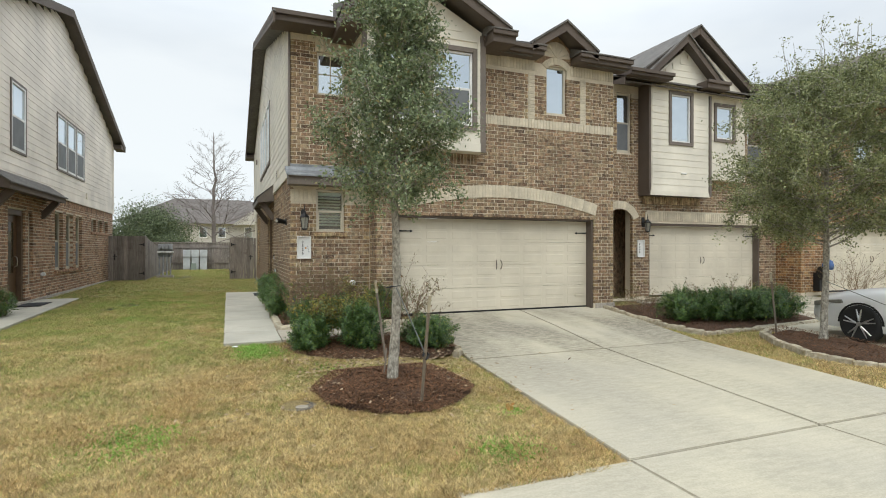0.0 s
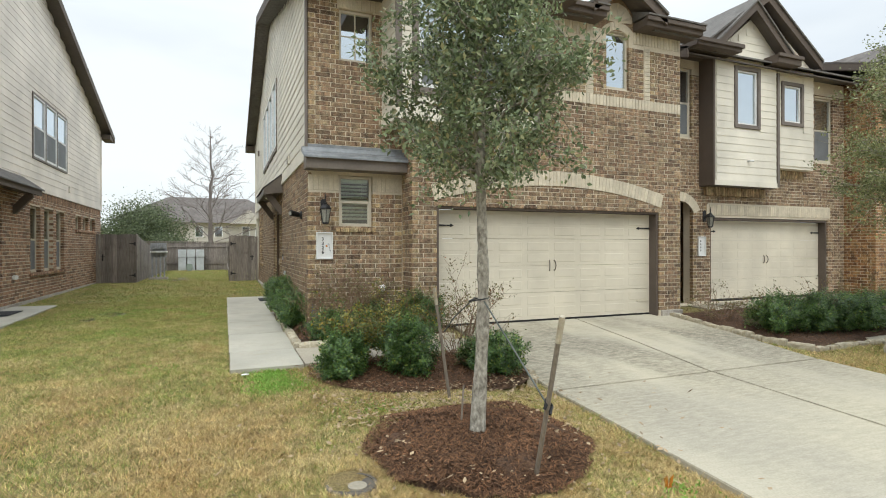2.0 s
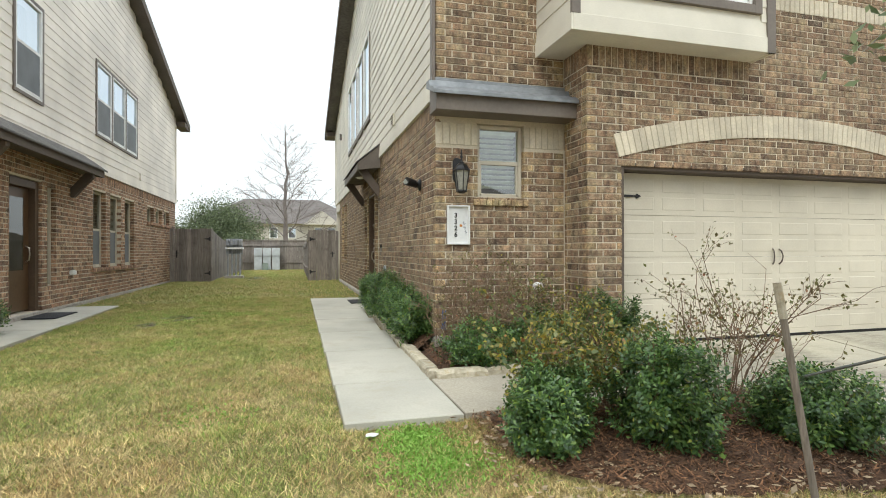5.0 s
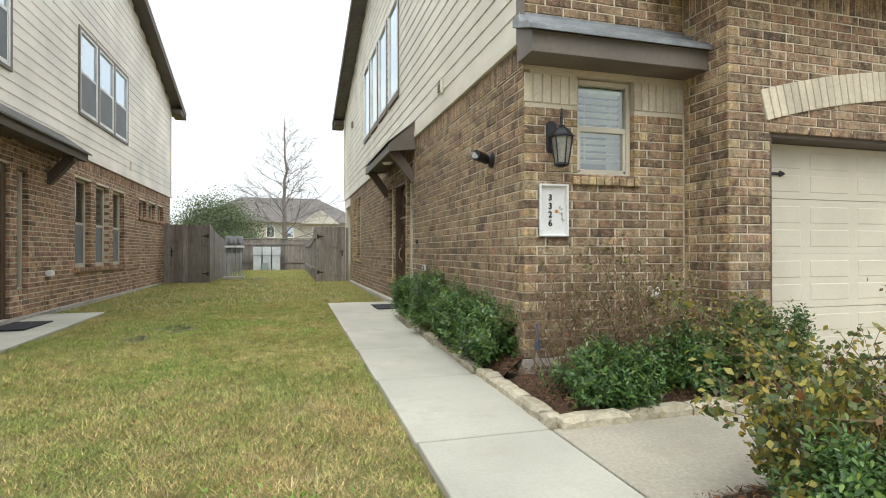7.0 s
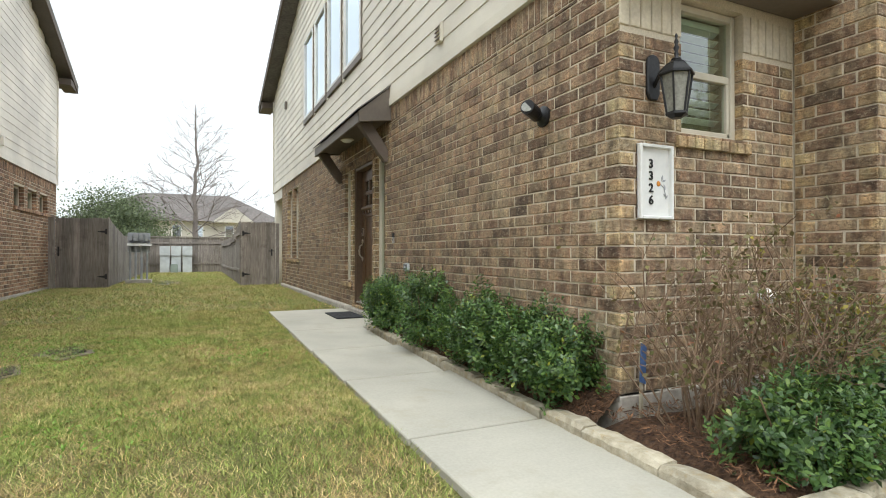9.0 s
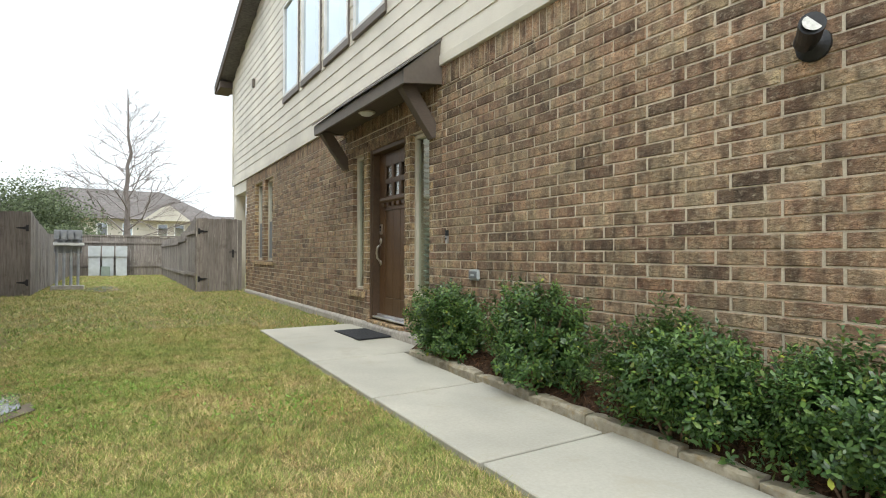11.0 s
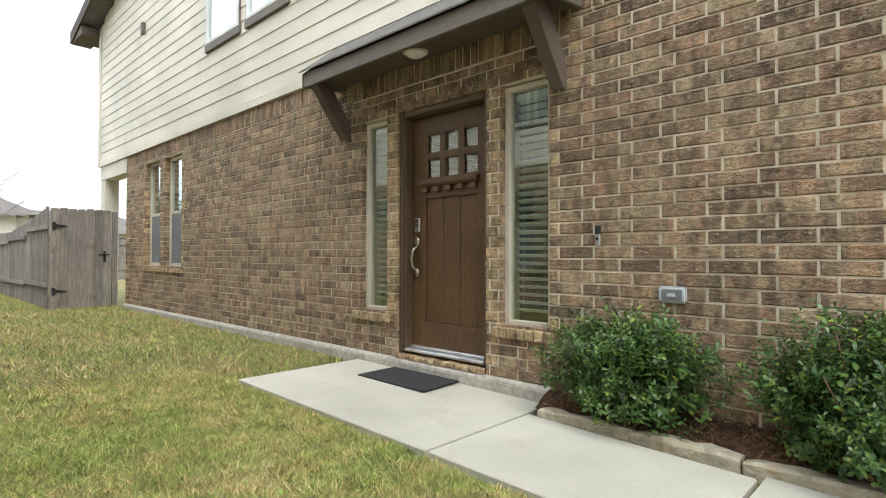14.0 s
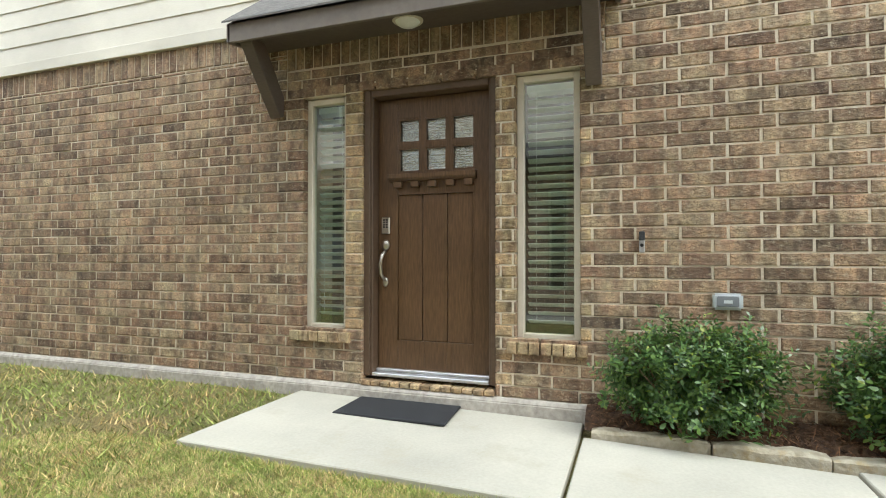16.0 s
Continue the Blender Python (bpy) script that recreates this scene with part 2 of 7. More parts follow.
M_BLIND = surface("white_blind", (0.80, 0.82, 0.78), (0.85, 0.87, 0.83), 20, 3, 0.5, 0.03, 0.001)
# dark grey holds the dimness of the unlit rooms behind the glass
M_ROOM = surface("room_dimness_sheet", (0.13, 0.125, 0.115), (0.17, 0.16, 0.15), 4, 1, 0.9, 0.1)
M_FENCE = surface("weathered_cedar", (0.17, 0.145, 0.125), (0.30, 0.265, 0.235), 9, 1.3, 0.9, 0.5, 0.006, stretch=(4, 4, 0.35), stain=(0.13, 0.105, 0.09), single=0.22)
M_MAT = surface("black_rubber_mat", (0.012, 0.013, 0.015), (0.03, 0.031, 0.035), 120, 7, 0.85, 0.8, 0.006)
M_STONE = surface("limestone_edging", (0.36, 0.31, 0.215), (0.57, 0.515, 0.40), 16, 5, 0.92, 1.0, 0.018, stain=(0.40, 0.30, 0.15), single=0.1)
M_MULCH = surface("brown_mulch", (0.035, 0.018, 0.010), (0.15, 0.080, 0.042), 32, 3, 0.95, 1.0, 0.03)
M_CHIP = surface("mulch_chips", (0.085, 0.040, 0.019), (0.22, 0.112, 0.054), 60, 3, 0.95, 0.4, 0.004, island=0.7)
M_DEAD = surface("dead_leaves", (0.27, 0.19, 0.11), (0.42, 0.32, 0.20), 40, 3, 0.8, 0.2, 0.002, island=0.35)
M_BARK = surface("grey_brown_bark", (0.14, 0.125, 0.10), (0.50, 0.47, 0.40), 34, 9, 0.95, 1.0, 0.012, stretch=(1, 1, 0.6), stain=(0.13, 0.12, 0.095))
M_TWIG = surface("brown_twig", (0.16, 0.10, 0.06), (0.25, 0.17, 0.11), 30, 4, 0.9, 0.3, 0.004)
M_BARE = surface("bare_grey_bark", (0.17, 0.145, 0.135), (0.25, 0.215, 0.20), 10, 1, 0.95, 0.3)
M_STRAP = surface("grey_green_strap", (0.10, 0.11, 0.10), (0.15, 0.16, 0.15), 60, 5, 0.8, 0.2, 0.002)
M_STAKE = surface("weathered_stake", (0.17, 0.14, 0.11), (0.27, 0.23, 0.18), 20, 4, 0.9, 0.4, 0.004, stretch=(4, 4, 0.5))
M_UTIL = surface("pale_grey_cabinet", (0.50, 0.53, 0.54), (0.56, 0.59, 0.60), 10, 2, 0.5, 0.05)
M_UTIL2 = surface("grey_green_pedestal", (0.22, 0.27, 0.24), (0.27, 0.32, 0.28), 10, 2, 0.6, 0.05)
M_PIPE = surface("grey_conduit", (0.30, 0.31, 0.33), (0.40, 0.41, 0.43), 10, 3, 0.5, 0.05)
M_CARPAINT, _n, _l, _b = nodes_of("white_car_paint", 0.18)
_b.inputs["Base Color"].default_value = (0.82, 0.83, 0.84, 1)
_b.inputs["Coat Weight"].default_value = 0.6
M_TYRE = surface("black_tyre", (0.012, 0.012, 0.012), (0.022, 0.022, 0.022), 60, 5, 0.85, 0.3, 0.003)
M_BLUE = surface("blue_cloth", (0.05, 0.10, 0.25), (0.09, 0.16, 0.34), 40, 5, 0.8, 0.2, 0.003)
M_ORANGEFLAG = surface("orange_plastic", (0.55, 0.20, 0.02), (0.65, 0.26, 0.03), 40, 5, 0.6, 0.1, 0.002)
M_STUCCO = surface("beige_house_wall", (0.53, 0.49, 0.43), (0.61, 0.57, 0.505), 3, 0.3, 0.9, 0.2)
M_LAMPGLASS = surface("seeded_lamp_glass", (0.20, 0.20, 0.175), (0.32, 0.315, 0.28), 60, 8, 0.12, 0.2, 0.002)
M_IRONLID = surface("rusted_meter_lid", (0.08, 0.068, 0.055), (0.16, 0.14, 0.115), 40, 6, 0.85, 0.5, 0.004)
M_SKIRT = surface("wet_soil", (0.10, 0.075, 0.05), (0.19, 0.15, 0.105), 20, 2, 0.8, 0.6, 0.01)


def leaf_surface(name, stops, rough=0.45):
    m, n, l, b = nodes_of(name, rough)
    geo = n.new("ShaderNodeNewGeometry")
    col = ramp_node(n, l, geo.outputs["Random Per Island"], stops)
    big = noise_node(n, l, 2.5, 3)
    grey = ramp_node(n, l, big.outputs["Fac"], [(0.3, (0.75, 0.75, 0.75)), (0.7, (1.15, 1.15, 1.15))])
    col = mix_node(n, l, "MULTIPLY", 1.0, col, grey)
    l.new(col, b.inputs["Base Color"])
    b.inputs["Subsurface Weight"].default_value = 0.0
    tr = n.new("ShaderNodeBsdfTranslucent")
    l.new(col, tr.inputs["Color"])
    mx = n.new("ShaderNodeMixShader")
    mx.inputs[0].default_value = 0.3
    out = n["Material Output"]
    l.new(b.outputs["BSDF"], mx.inputs[1])
    l.new(tr.outputs["BSDF"], mx.inputs[2])
    l.new(mx.outputs["Shader"], out.inputs["Surface"])
    return m


M_OAK = leaf_surface("live_oak_leaf", [(0.0, (0.10, 0.14, 0.07)), (0.5, (0.205, 0.26, 0.13)), (0.9, (0.34, 0.40, 0.23)), (1.0, (0.38, 0.32, 0.14))], 0.38)
M_OAK2 = leaf_surface("olive_oak_leaf", [(0.0, (0.11, 0.135, 0.055)), (0.5, (0.235, 0.265, 0.115)), (1.0, (0.42, 0.44, 0.22))])
M_HOLLY = leaf_surface("holly_leaf", [(0.0, (0.045, 0.092, 0.032)), (0.5, (0.095, 0.175, 0.052)), (0.85, (0.165, 0.27, 0.07)), (0.97, (0.20, 0.29, 0.06)), (1.0, (0.38, 0.40, 0.06))], 0.30)
M_ROSE = leaf_surface("rose_leaf", [(0.0, (0.08, 0.12, 0.04)), (0.4, (0.15, 0.18, 0.055)), (0.7, (0.30, 0.27, 0.06)), (0.9, (0.45, 0.37, 0.06)), (1.0, (0.25, 0.10, 0.05))])
M_DRY = leaf_surface("dry_rose_leaf", [(0.0, (0.13, 0.10, 0.05)), (0.5, (0.20, 0.17, 0.06)), (0.9, (0.15, 0.18, 0.06)), (1.0, (0.36, 0.13, 0.07))])
M_FARLEAF = leaf_surface("evergreen_leaf", [(0.0, (0.06, 0.08, 0.04)), (1.0, (0.19, 0.235, 0.115))], 0.6)


def grass_surface(name, blades):
    m, n, l, b = nodes_of(name, 0.8)
    patch = noise_node(n, l, 0.8, 6, None, 0.68)
    small = noise_node(n, l, 3.2, 4, None, 0.6)
    geo = n.new("ShaderNodeNewGeometry")
    sep = n.new("ShaderNodeSeparateXYZ")
    l.new(geo.outputs["Position"], sep.inputs["Vector"])
    far = n.new("ShaderNodeMapRange")
    far.inputs["From Min"].default_value, far.inputs["From Max"].default_value = 5.0, 11.5
    far.inputs["To Min"].default_value, far.inputs["To Max"].default_value = -0.17, 0.16
    l.new(sep.outputs["Y"], far.inputs["Value"])
    add = n.new("ShaderNodeMath")
    l.new(patch.outputs["Fac"], add.inputs[0])
    l.new(far.outputs["Result"], add.inputs[1])
    add2 = n.new("ShaderNodeMath")
    add2.operation = "MULTIPLY_ADD"
    l.new(small.outputs["Fac"], add2.inputs[0])
    add2.inputs[1].default_value = 0.42
    l.new(add.outputs["Value"], add2.inputs[2])
    share = n.new("ShaderNodeMapRange")
    share.inputs["From Min"].default_value, share.inputs["From Max"].default_value = 0.55, 1.0
    share.inputs["To Min"].default_value, share.inputs["To Max"].default_value = 0.05, 0.86
    l.new(add2.outputs["Value"], share.inputs["Value"])
    hue = noise_node(n, l, 1.7, 3)
    straw = ramp_node(n, l, hue.outputs["Fac"], [(0.35, (0.50, 0.365, 0.165)), (0.65, (0.60, 0.485, 0.24))])
    if blades:
        r = geo.outputs["Random Per Island"]
        pick = n.new("ShaderNodeMath")
        pick.operation = "LESS_THAN"
        l.new(r, pick.inputs[0])
        l.new(share.outputs["Result"], pick.inputs[1])
        second = n.new("ShaderNodeMath")
        second.operation, second.inputs[1].default_value = "MULTIPLY", 97.3
        l.new(r, second.inputs[0])
        part = n.new("ShaderNodeMath")
        part.operation = "FRACT"
        l.new(second.outputs["Value"], part.inputs[0])
        dry = mix_node(n, l, "MULTIPLY", 1.0, straw, ramp_node(n, l, part.outputs["Value"], [(0.0, (0.42, 0.38, 0.33)), (0.3, (0.85, 0.82, 0.78)), (0.75, (1.15, 1.13, 1.1)), (1.0, (1.5, 1.5, 1.5))]))
        live = ramp_node(n, l, part.outputs["Value"], [(0.0, (0.13, 0.165, 0.035)), (0.5, (0.26, 0.32, 0.07)), (1.0, (0.42, 0.47, 0.13))])
        col = mix_node(n, l, "MIX", pick.outputs["Value"], dry, live)
        clump = noise_node(n, l, 9.0, 4, None, 0.65)
        col = mix_node(n, l, "MULTIPLY", 1.0, col, ramp_node(n, l, clump.outputs["Fac"], [(0.34, (0.70, 0.70, 0.68)), (0.5, (1, 1, 1)), (0.66, (1.2, 1.2, 1.16))]))
    else:
        fine = noise_node(n, l, 70, 6, None, 0.8)
        tone = ramp_node(n, l, fine.outputs["Fac"], [(0.36, (0.20, 0.18, 0.15)), (0.5, (0.55, 0.52, 0.45)), (0.66, (1.0, 0.97, 0.9))])
        col = mix_node(n, l, "MIX", share.outputs["Result"], straw, (0.27, 0.30, 0.085))
        col = mix_node(n, l, "MULTIPLY", 1.0, col, tone)
        bump_node(n, l, b, fine.outputs["Fac"], 0.9, 0.03)
    l.new(col, b.inputs["Base Color"])
    return m


M_GROUND = grass_surface("dormant_lawn", False)
M_BLADE = grass_surface("grass_blades", True)


def glass_surface(name, tint, gloss, sheen=(1, 1, 1), wave=0.06):
    m, n, l, b = nodes_of(name, 0.05)
    n.remove(b)
    lw = n.new("ShaderNodeLayerWeight")
    lw.inputs["Blend"].default_value = 0.5
    pw = n.new("ShaderNodeMath")
    pw.operation, pw.inputs[1].default_value = "POWER", 4.5
    l.new(lw.outputs["Facing"], pw.inputs[0])
    fr = n.new("ShaderNodeMath")
    fr.operation, fr.inputs[1].default_value, fr.inputs[2].default_value = "MULTIPLY_ADD", 1 - gloss, gloss
    l.new(pw.outputs["Value"], fr.inputs[0])
    tr = n.new("ShaderNodeBsdfTransparent")
    tr.inputs["Color"].default_value = (*tint, 1)
    gl = n.new("ShaderNodeBsdfGlossy")
    gl.inputs["Roughness"].default_value = 0.02
    gl.inputs["Color"].default_value = (*sheen, 1)
    wob = noise_node(n, l, 1.3 if wave < 0.2 else 14, 2, (1, 1, 1) if wave < 0.2 else (1, 1, 4))
    k = n.new("ShaderNodeBump")
    k.inputs["Strength"].default_value, k.inputs["Distance"].default_value = wave, 0.02
    l.new(wob.outputs["Fac"], k.inputs["Height"])
    l.new(k.outputs["Normal"], gl.inputs["Normal"])
    mx = n.new("ShaderNodeMixShader")
    l.new(fr.outputs["Value"], mx.inputs[0])
    l.new(tr.outputs["BSDF"], mx.inputs[1])
    l.new(gl.outputs["BSDF"], mx.inputs[2])
    l.new(mx.outputs["Shader"], n["Material Output"].inputs["Surface"])
    return m


M_GLASS = glass_surface("window_glass", (0.74, 0.85, 0.75), 0.22)
M_GLASS2 = glass_surface("coated_upper_glass", (0.5, 0.56, 0.58), 0.66, (0.86, 0.94, 1.0))
M_SHADED = glass_surface("shaded_window_glass", (0.40, 0.48, 0.42), 0.07)
M_OBSCURE = glass_surface("wavy_door_glass", (0.5, 0.54, 0.5), 0.42, (0.95, 1.0, 0.96), 0.5)
M_SCREEN = surface("insect_screen", (0.14, 0.15, 0.16), (0.17, 0.18, 0.19), 200, 3, 0.6, 0.1, 0.001)
M_WATER = surface("shallow_water", (0.05, 0.055, 0.05), (0.08, 0.085, 0.08), 8, 3, 0.06, 0.05, 0.002)
M_WEED = leaf_surface("green_weed", [(0.0, (0.19, 0.36, 0.05)), (1.0, (0.33, 0.52, 0.11))], 0.6)


# ---- shape tools ----
class Shape:
    """Collects solids in wall coordinates (along, outward, up) and links them as one mesh."""

    def __init__(self, place=None):
        self.place, self.v, self.f = place or (lambda u, n, z: (u, n, z)), [], []

    def add(self, pts, faces):
        k = len(self.v)
        self.v += [self.place(*p) for p in pts]
        self.f += [tuple(i + k for i in f) for f in faces]
        return self

    def box(self, u0, u1, n0, n1, z0, z1):
        p = [(u, n, z) for z in (z0, z1) for n in (n0, n1) for u in (u0, u1)]
        return self.add(p, [(0, 1, 3, 2), (4, 6, 7, 5), (0, 4, 5, 1), (2, 3, 7, 6), (0, 2, 6, 4), (1, 5, 7, 3)])

    def loft(self, a, b):
        """A solid between two outlines of equal length."""
        k = len(a)
        return self.add(list(a) + list(b), [tuple(range(k)), tuple(range(2 * k - 1, k - 1, -1))] + [(i, (i + 1) % k, k + (i + 1) % k, k + i) for i in range(k)])

    def face_prism(self, uz, n0, n1):
        return self.loft([(u, n0, z) for u, z in uz], [(u, n1, z) for u, z in uz])

    def run_prism(self, nz, u0, u1):
        return self.loft([(u0, n, z) for n, z in nz], [(u1, n, z) for n, z in nz])

    def plan_prism(self, un, z0, z1):
        return self.loft([(u, n, z0) for u, n in un], [(u, n, z1) for u, n in un])

    def tube(self, path, radii, k=8):
        path = [Vector(p) for p in path]
        if isinstance(radii, (int, float)):
            radii = [radii] * len(path)
        rings, side = [], None
        for i, p in enumerate(path):
            d = (path[min(i + 1, len(path) - 1)] - path[max(i - 1, 0)]).normalized()
            if side is None:
                side = d.orthogonal().normalized()
            side = (side - d * side.dot(d)).normalized()
            up = d.cross(side)
            rings.append([tuple(p + (side * math.cos(2 * math.pi * j / k) + up * math.sin(2 * math.pi * j / k)) * radii[i]) for j in range(k)])
        faces = [tuple(range(k))[::-1], tuple(range(k * (len(path) - 1), k * len(path)))]
        for i in range(len(path) - 1):
            faces += [(i * k + j, i * k + (j + 1) % k, (i + 1) * k + (j + 1) % k, (i + 1) * k + j) for j in range(k)]
        return self.add([q for r in rings for q in r], faces)

    def cut_slab(self, u0, u1, n0, n1, z0, z1, holes):
        us = sorted({u0, u1, *[min(max(h[i], u0), u1) for h in holes for i in (0, 1)]})
        for a, b in zip(us, us[1:]):
            spans = [(z0, z1)]
            for h in holes:
                if h[0] < (a + b) / 2 < h[1]:
                    spans = [q for s, e in spans for q in ((s, min(e, h[2])), (max(s, h[3]), e)) if q[1] - q[0] > 1e-4]
            for s, e in spans:
                self.box(a, b, n0, n1, s, e)
        return self

    def put(self, name, material, parent=None, label="", bevel=0.0, smooth=False, fix=True):
        me = bpy.data.meshes.new(name)
        me.from_pydata(self.v, [], self.f)
        if fix or bevel:
            bm = bmesh.new()
            bm.from_mesh(me)
            bmesh.ops.recalc_face_normals(bm, faces=bm.faces)
            if bevel:
                bmesh.ops.bevel(bm, geom=bm.edges[:], offset=bevel, segments=2 if bevel > 0.006 else 1, affect="EDGES", clamp_overlap=True)
            bm.to_mesh(me)
            bm.free()
        if smooth:
            me.polygons.foreach_set("use_smooth", [True] * len(me.polygons))
        return link(name, me, material, parent, label)


def link(name, me, material, parent=None, label=""):
    if not me.materials:
        me.materials.append(material)
    ob = new(name, me)
    if parent:
        ob.parent = parent
        ob.matrix_parent_inverse = parent_base(parent)
    if label:
        ob["label"] = label
    return ob


def parent_base(ob):
    return Matrix.Translation(-ob.location)


def thing(name, base, label, category, group="", kind=""):
    """The empty at a thing's base that carries its parts."""
    return tagged(place_at(new(name), base), label, category, group, kind)


def place_at(ob, p):
    ob.location = p
    return ob


def fast_mesh(name, verts, faces_n, count, material, parent=None, label=""):
    """A mesh of loose faces of equal size from an array of corners."""
    me = bpy.data.meshes.new(name)
    total = len(verts)
    me.vertices.add(total)
    me.vertices.foreach_set("co", np.asarray(verts, dtype=np.float32).ravel())
    me.loops.add(total)
    me.loops.foreach_set("vertex_index", np.arange(total, dtype=np.int32))
    me.polygons.add(count)
    me.polygons.foreach_set("loop_start", np.arange(0, total, faces_n, dtype=np.int32))
    me.update(calc_edges=True)
    return link(name, me, material, parent, label)


def lathe(profile, k=20):
    """Outline (radius, height) turned about z: points and faces."""
    pts = [(r * math.cos(2 * math.pi * j / k), r * math.sin(2 * math.pi * j / k), z) for r, z in profile for j in range(k)]
    faces = [(i * k + j, i * k + (j + 1) % k, (i + 1) * k + (j + 1) % k, (i + 1) * k + j) for i in range(len(profile) - 1) for j in range(k)]
    return pts, faces + [tuple(range(k))[::-1], tuple(range(k * (len(profile) - 1), k * len(profile)))]


# ---- lie of the land ----
LAWN_Y = (-5, 0, 3, 5, 6, 7.4, 9, 12, 17, 26, 60)
LAWN_Z = (-.50, -.48, -.41, -.35, -.30, -.26, -.18, -.11, -.04, 0, 0.03)
DRIVE_Y = (-5, 0, 3, 5, 7.4, 9, 10.8, 20)
DRIVE_Z = (-.50, -.47, -.41, -.37, -.33, -.20, -.08, -.08)


def lawn_z(y):
    return np.interp(y, LAWN_Y, LAWN_Z)


def drive_z(y):
    return np.interp(y, DRIVE_Y, DRIVE_Z)


def walk_z(y):
    return np.interp(y, (8.9, 17.6), (-.13, 0.005))


def drive_left(y):
    return 3.06 + 0.085 * (y - 3.4)


def drive_right(y):
    return 7.5 + 0.15 * (y - 4.05)


# ---- walls, bricks, boards ----
COURSE, MODULE, JOINT, DEPTH = 0.0803, 0.257, 0.0095, 0.10


def brick_cells(u0, u1, z0, z1, holes):
    """Third-bond cells, cut by openings: (u0, u1, z0, z1)."""
    cells, row, z = [], 0, z0
    while z < z1 - 0.03:
        top = min(z + COURSE, z1)
        a = u0 - MODULE * (0.52 if row % 2 else 0.20)
        while a < u1:
            spans = [(max(a, u0), min(a + MODULE, u1))]
            for h in holes:
                if z + 0.03 < h[3] and top - 0.03 > h[2]:
                    spans = [q for s, e in spans for q in ((s, min(e, h[0])), (max(s, h[1]), e)) if q[1] - q[0] > 1e-4]
            for s, e in spans:
                if e - s > 0.018:
                    cut = lambda v: any(abs(v - h[0]) < 1e-4 or abs(v - h[1]) < 1e-4 for h in holes)
                    cells.append((s + (0 if cut(s) else JOINT * 0.78), e - (0 if cut(e) else JOINT * 0.78), z + JOINT / 2, top - JOINT / 2))
            a += MODULE
        z += COURSE
        row += 1
    return cells


def soldier_cells(u0, u1, z0, z1):
    k = max(1, round((u1 - u0) / COURSE))
    w = (u1 - u0) / k
    return [(u0 + i * w + JOINT / 2, u0 + (i + 1) * w - JOINT / 2, z0 + JOINT / 2, z1 - JOINT / 2) for i in range(k)]


def brick_solid(c, rnd, depth=DEPTH, proud=0.0):
    """Points and faces of one tumbled brick: body, chamfer and face, open at the back."""
    u0, u1, z0, z1 = c
    j = lambda s: rnd.uniform(-s, s)
    f = proud + j(0.0025)
    ring = lambda i, n: [(u0 + i + j(.0012), n, z0 + i + j(.0028)), (u1 - i + j(.0012), n, z0 + i + j(.0028)), (u1 - i + j(.0012), n, z1 - i + j(.0028)), (u0 + i + j(.0012), n, z1 - i + j(.0028))]
    pts = [(u0, f - depth, z0), (u1, f - depth, z0), (u1, f - depth, z1), (u0, f - depth, z1)] + ring(0, f - 0.005) + ring(0.005, f)
    faces = [(8, 9, 10, 11)]
    for k in (0, 4):
        faces += [(k + i, k + (i + 1) % 4, k + 4 + (i + 1) % 4, k + 4 + i) for i in range(4)]
    return pts, faces


def lay_bricks(name, place, cells, material, parent, proud=0.0, depth=DEPTH, seed=1):
    rnd = random.Random(seed)
    if material is M_BRICK:
        ends = [c for c in cells if 0.05 < c[1] - c[0] < 0.146 and c[3] - c[2] < 0.1]
        cells = [c for c in cells if c not in set(ends)]
        if ends:
            lay_bricks("header_bricks", place, ends, M_HEADER, parent, proud, depth, seed + 100)
    s = Shape(place)
    for c in cells:
        s.add(*brick_solid(c, rnd, depth, proud))
    ob = s.put(name, material, parent, fix=False)
    ob["kind"] = "stuff"
    return ob


def siding(place, parent, material, z0, z1, span, holes, base=0.012, e=0.178, name="siding_board"):
    """Lapped boards; span(z) gives the ends of the board at that height."""
    z = z0
    while z < z1:
        top = min(z + e, z1)
        a, b = span((z + top) / 2)
        spans = [(a, b)]
        for h in holes:
            if z + 0.01 < h[3] and top - 0.01 > h[2]:
                spans = [q for s, t in spans for q in ((s, min(t, h[0])), (max(s, h[1]), t)) if q[1] - q[0] > 0.02]
        for s, t in spans:
            if t - s > 0.05:
                Shape(place).run_prism([(0, z), (base + 0.010, z), (base + 0.010, z + 0.004), (base, top + 0.012), (0, top + 0.012)], s, t).put(name, material, parent)
        z += e


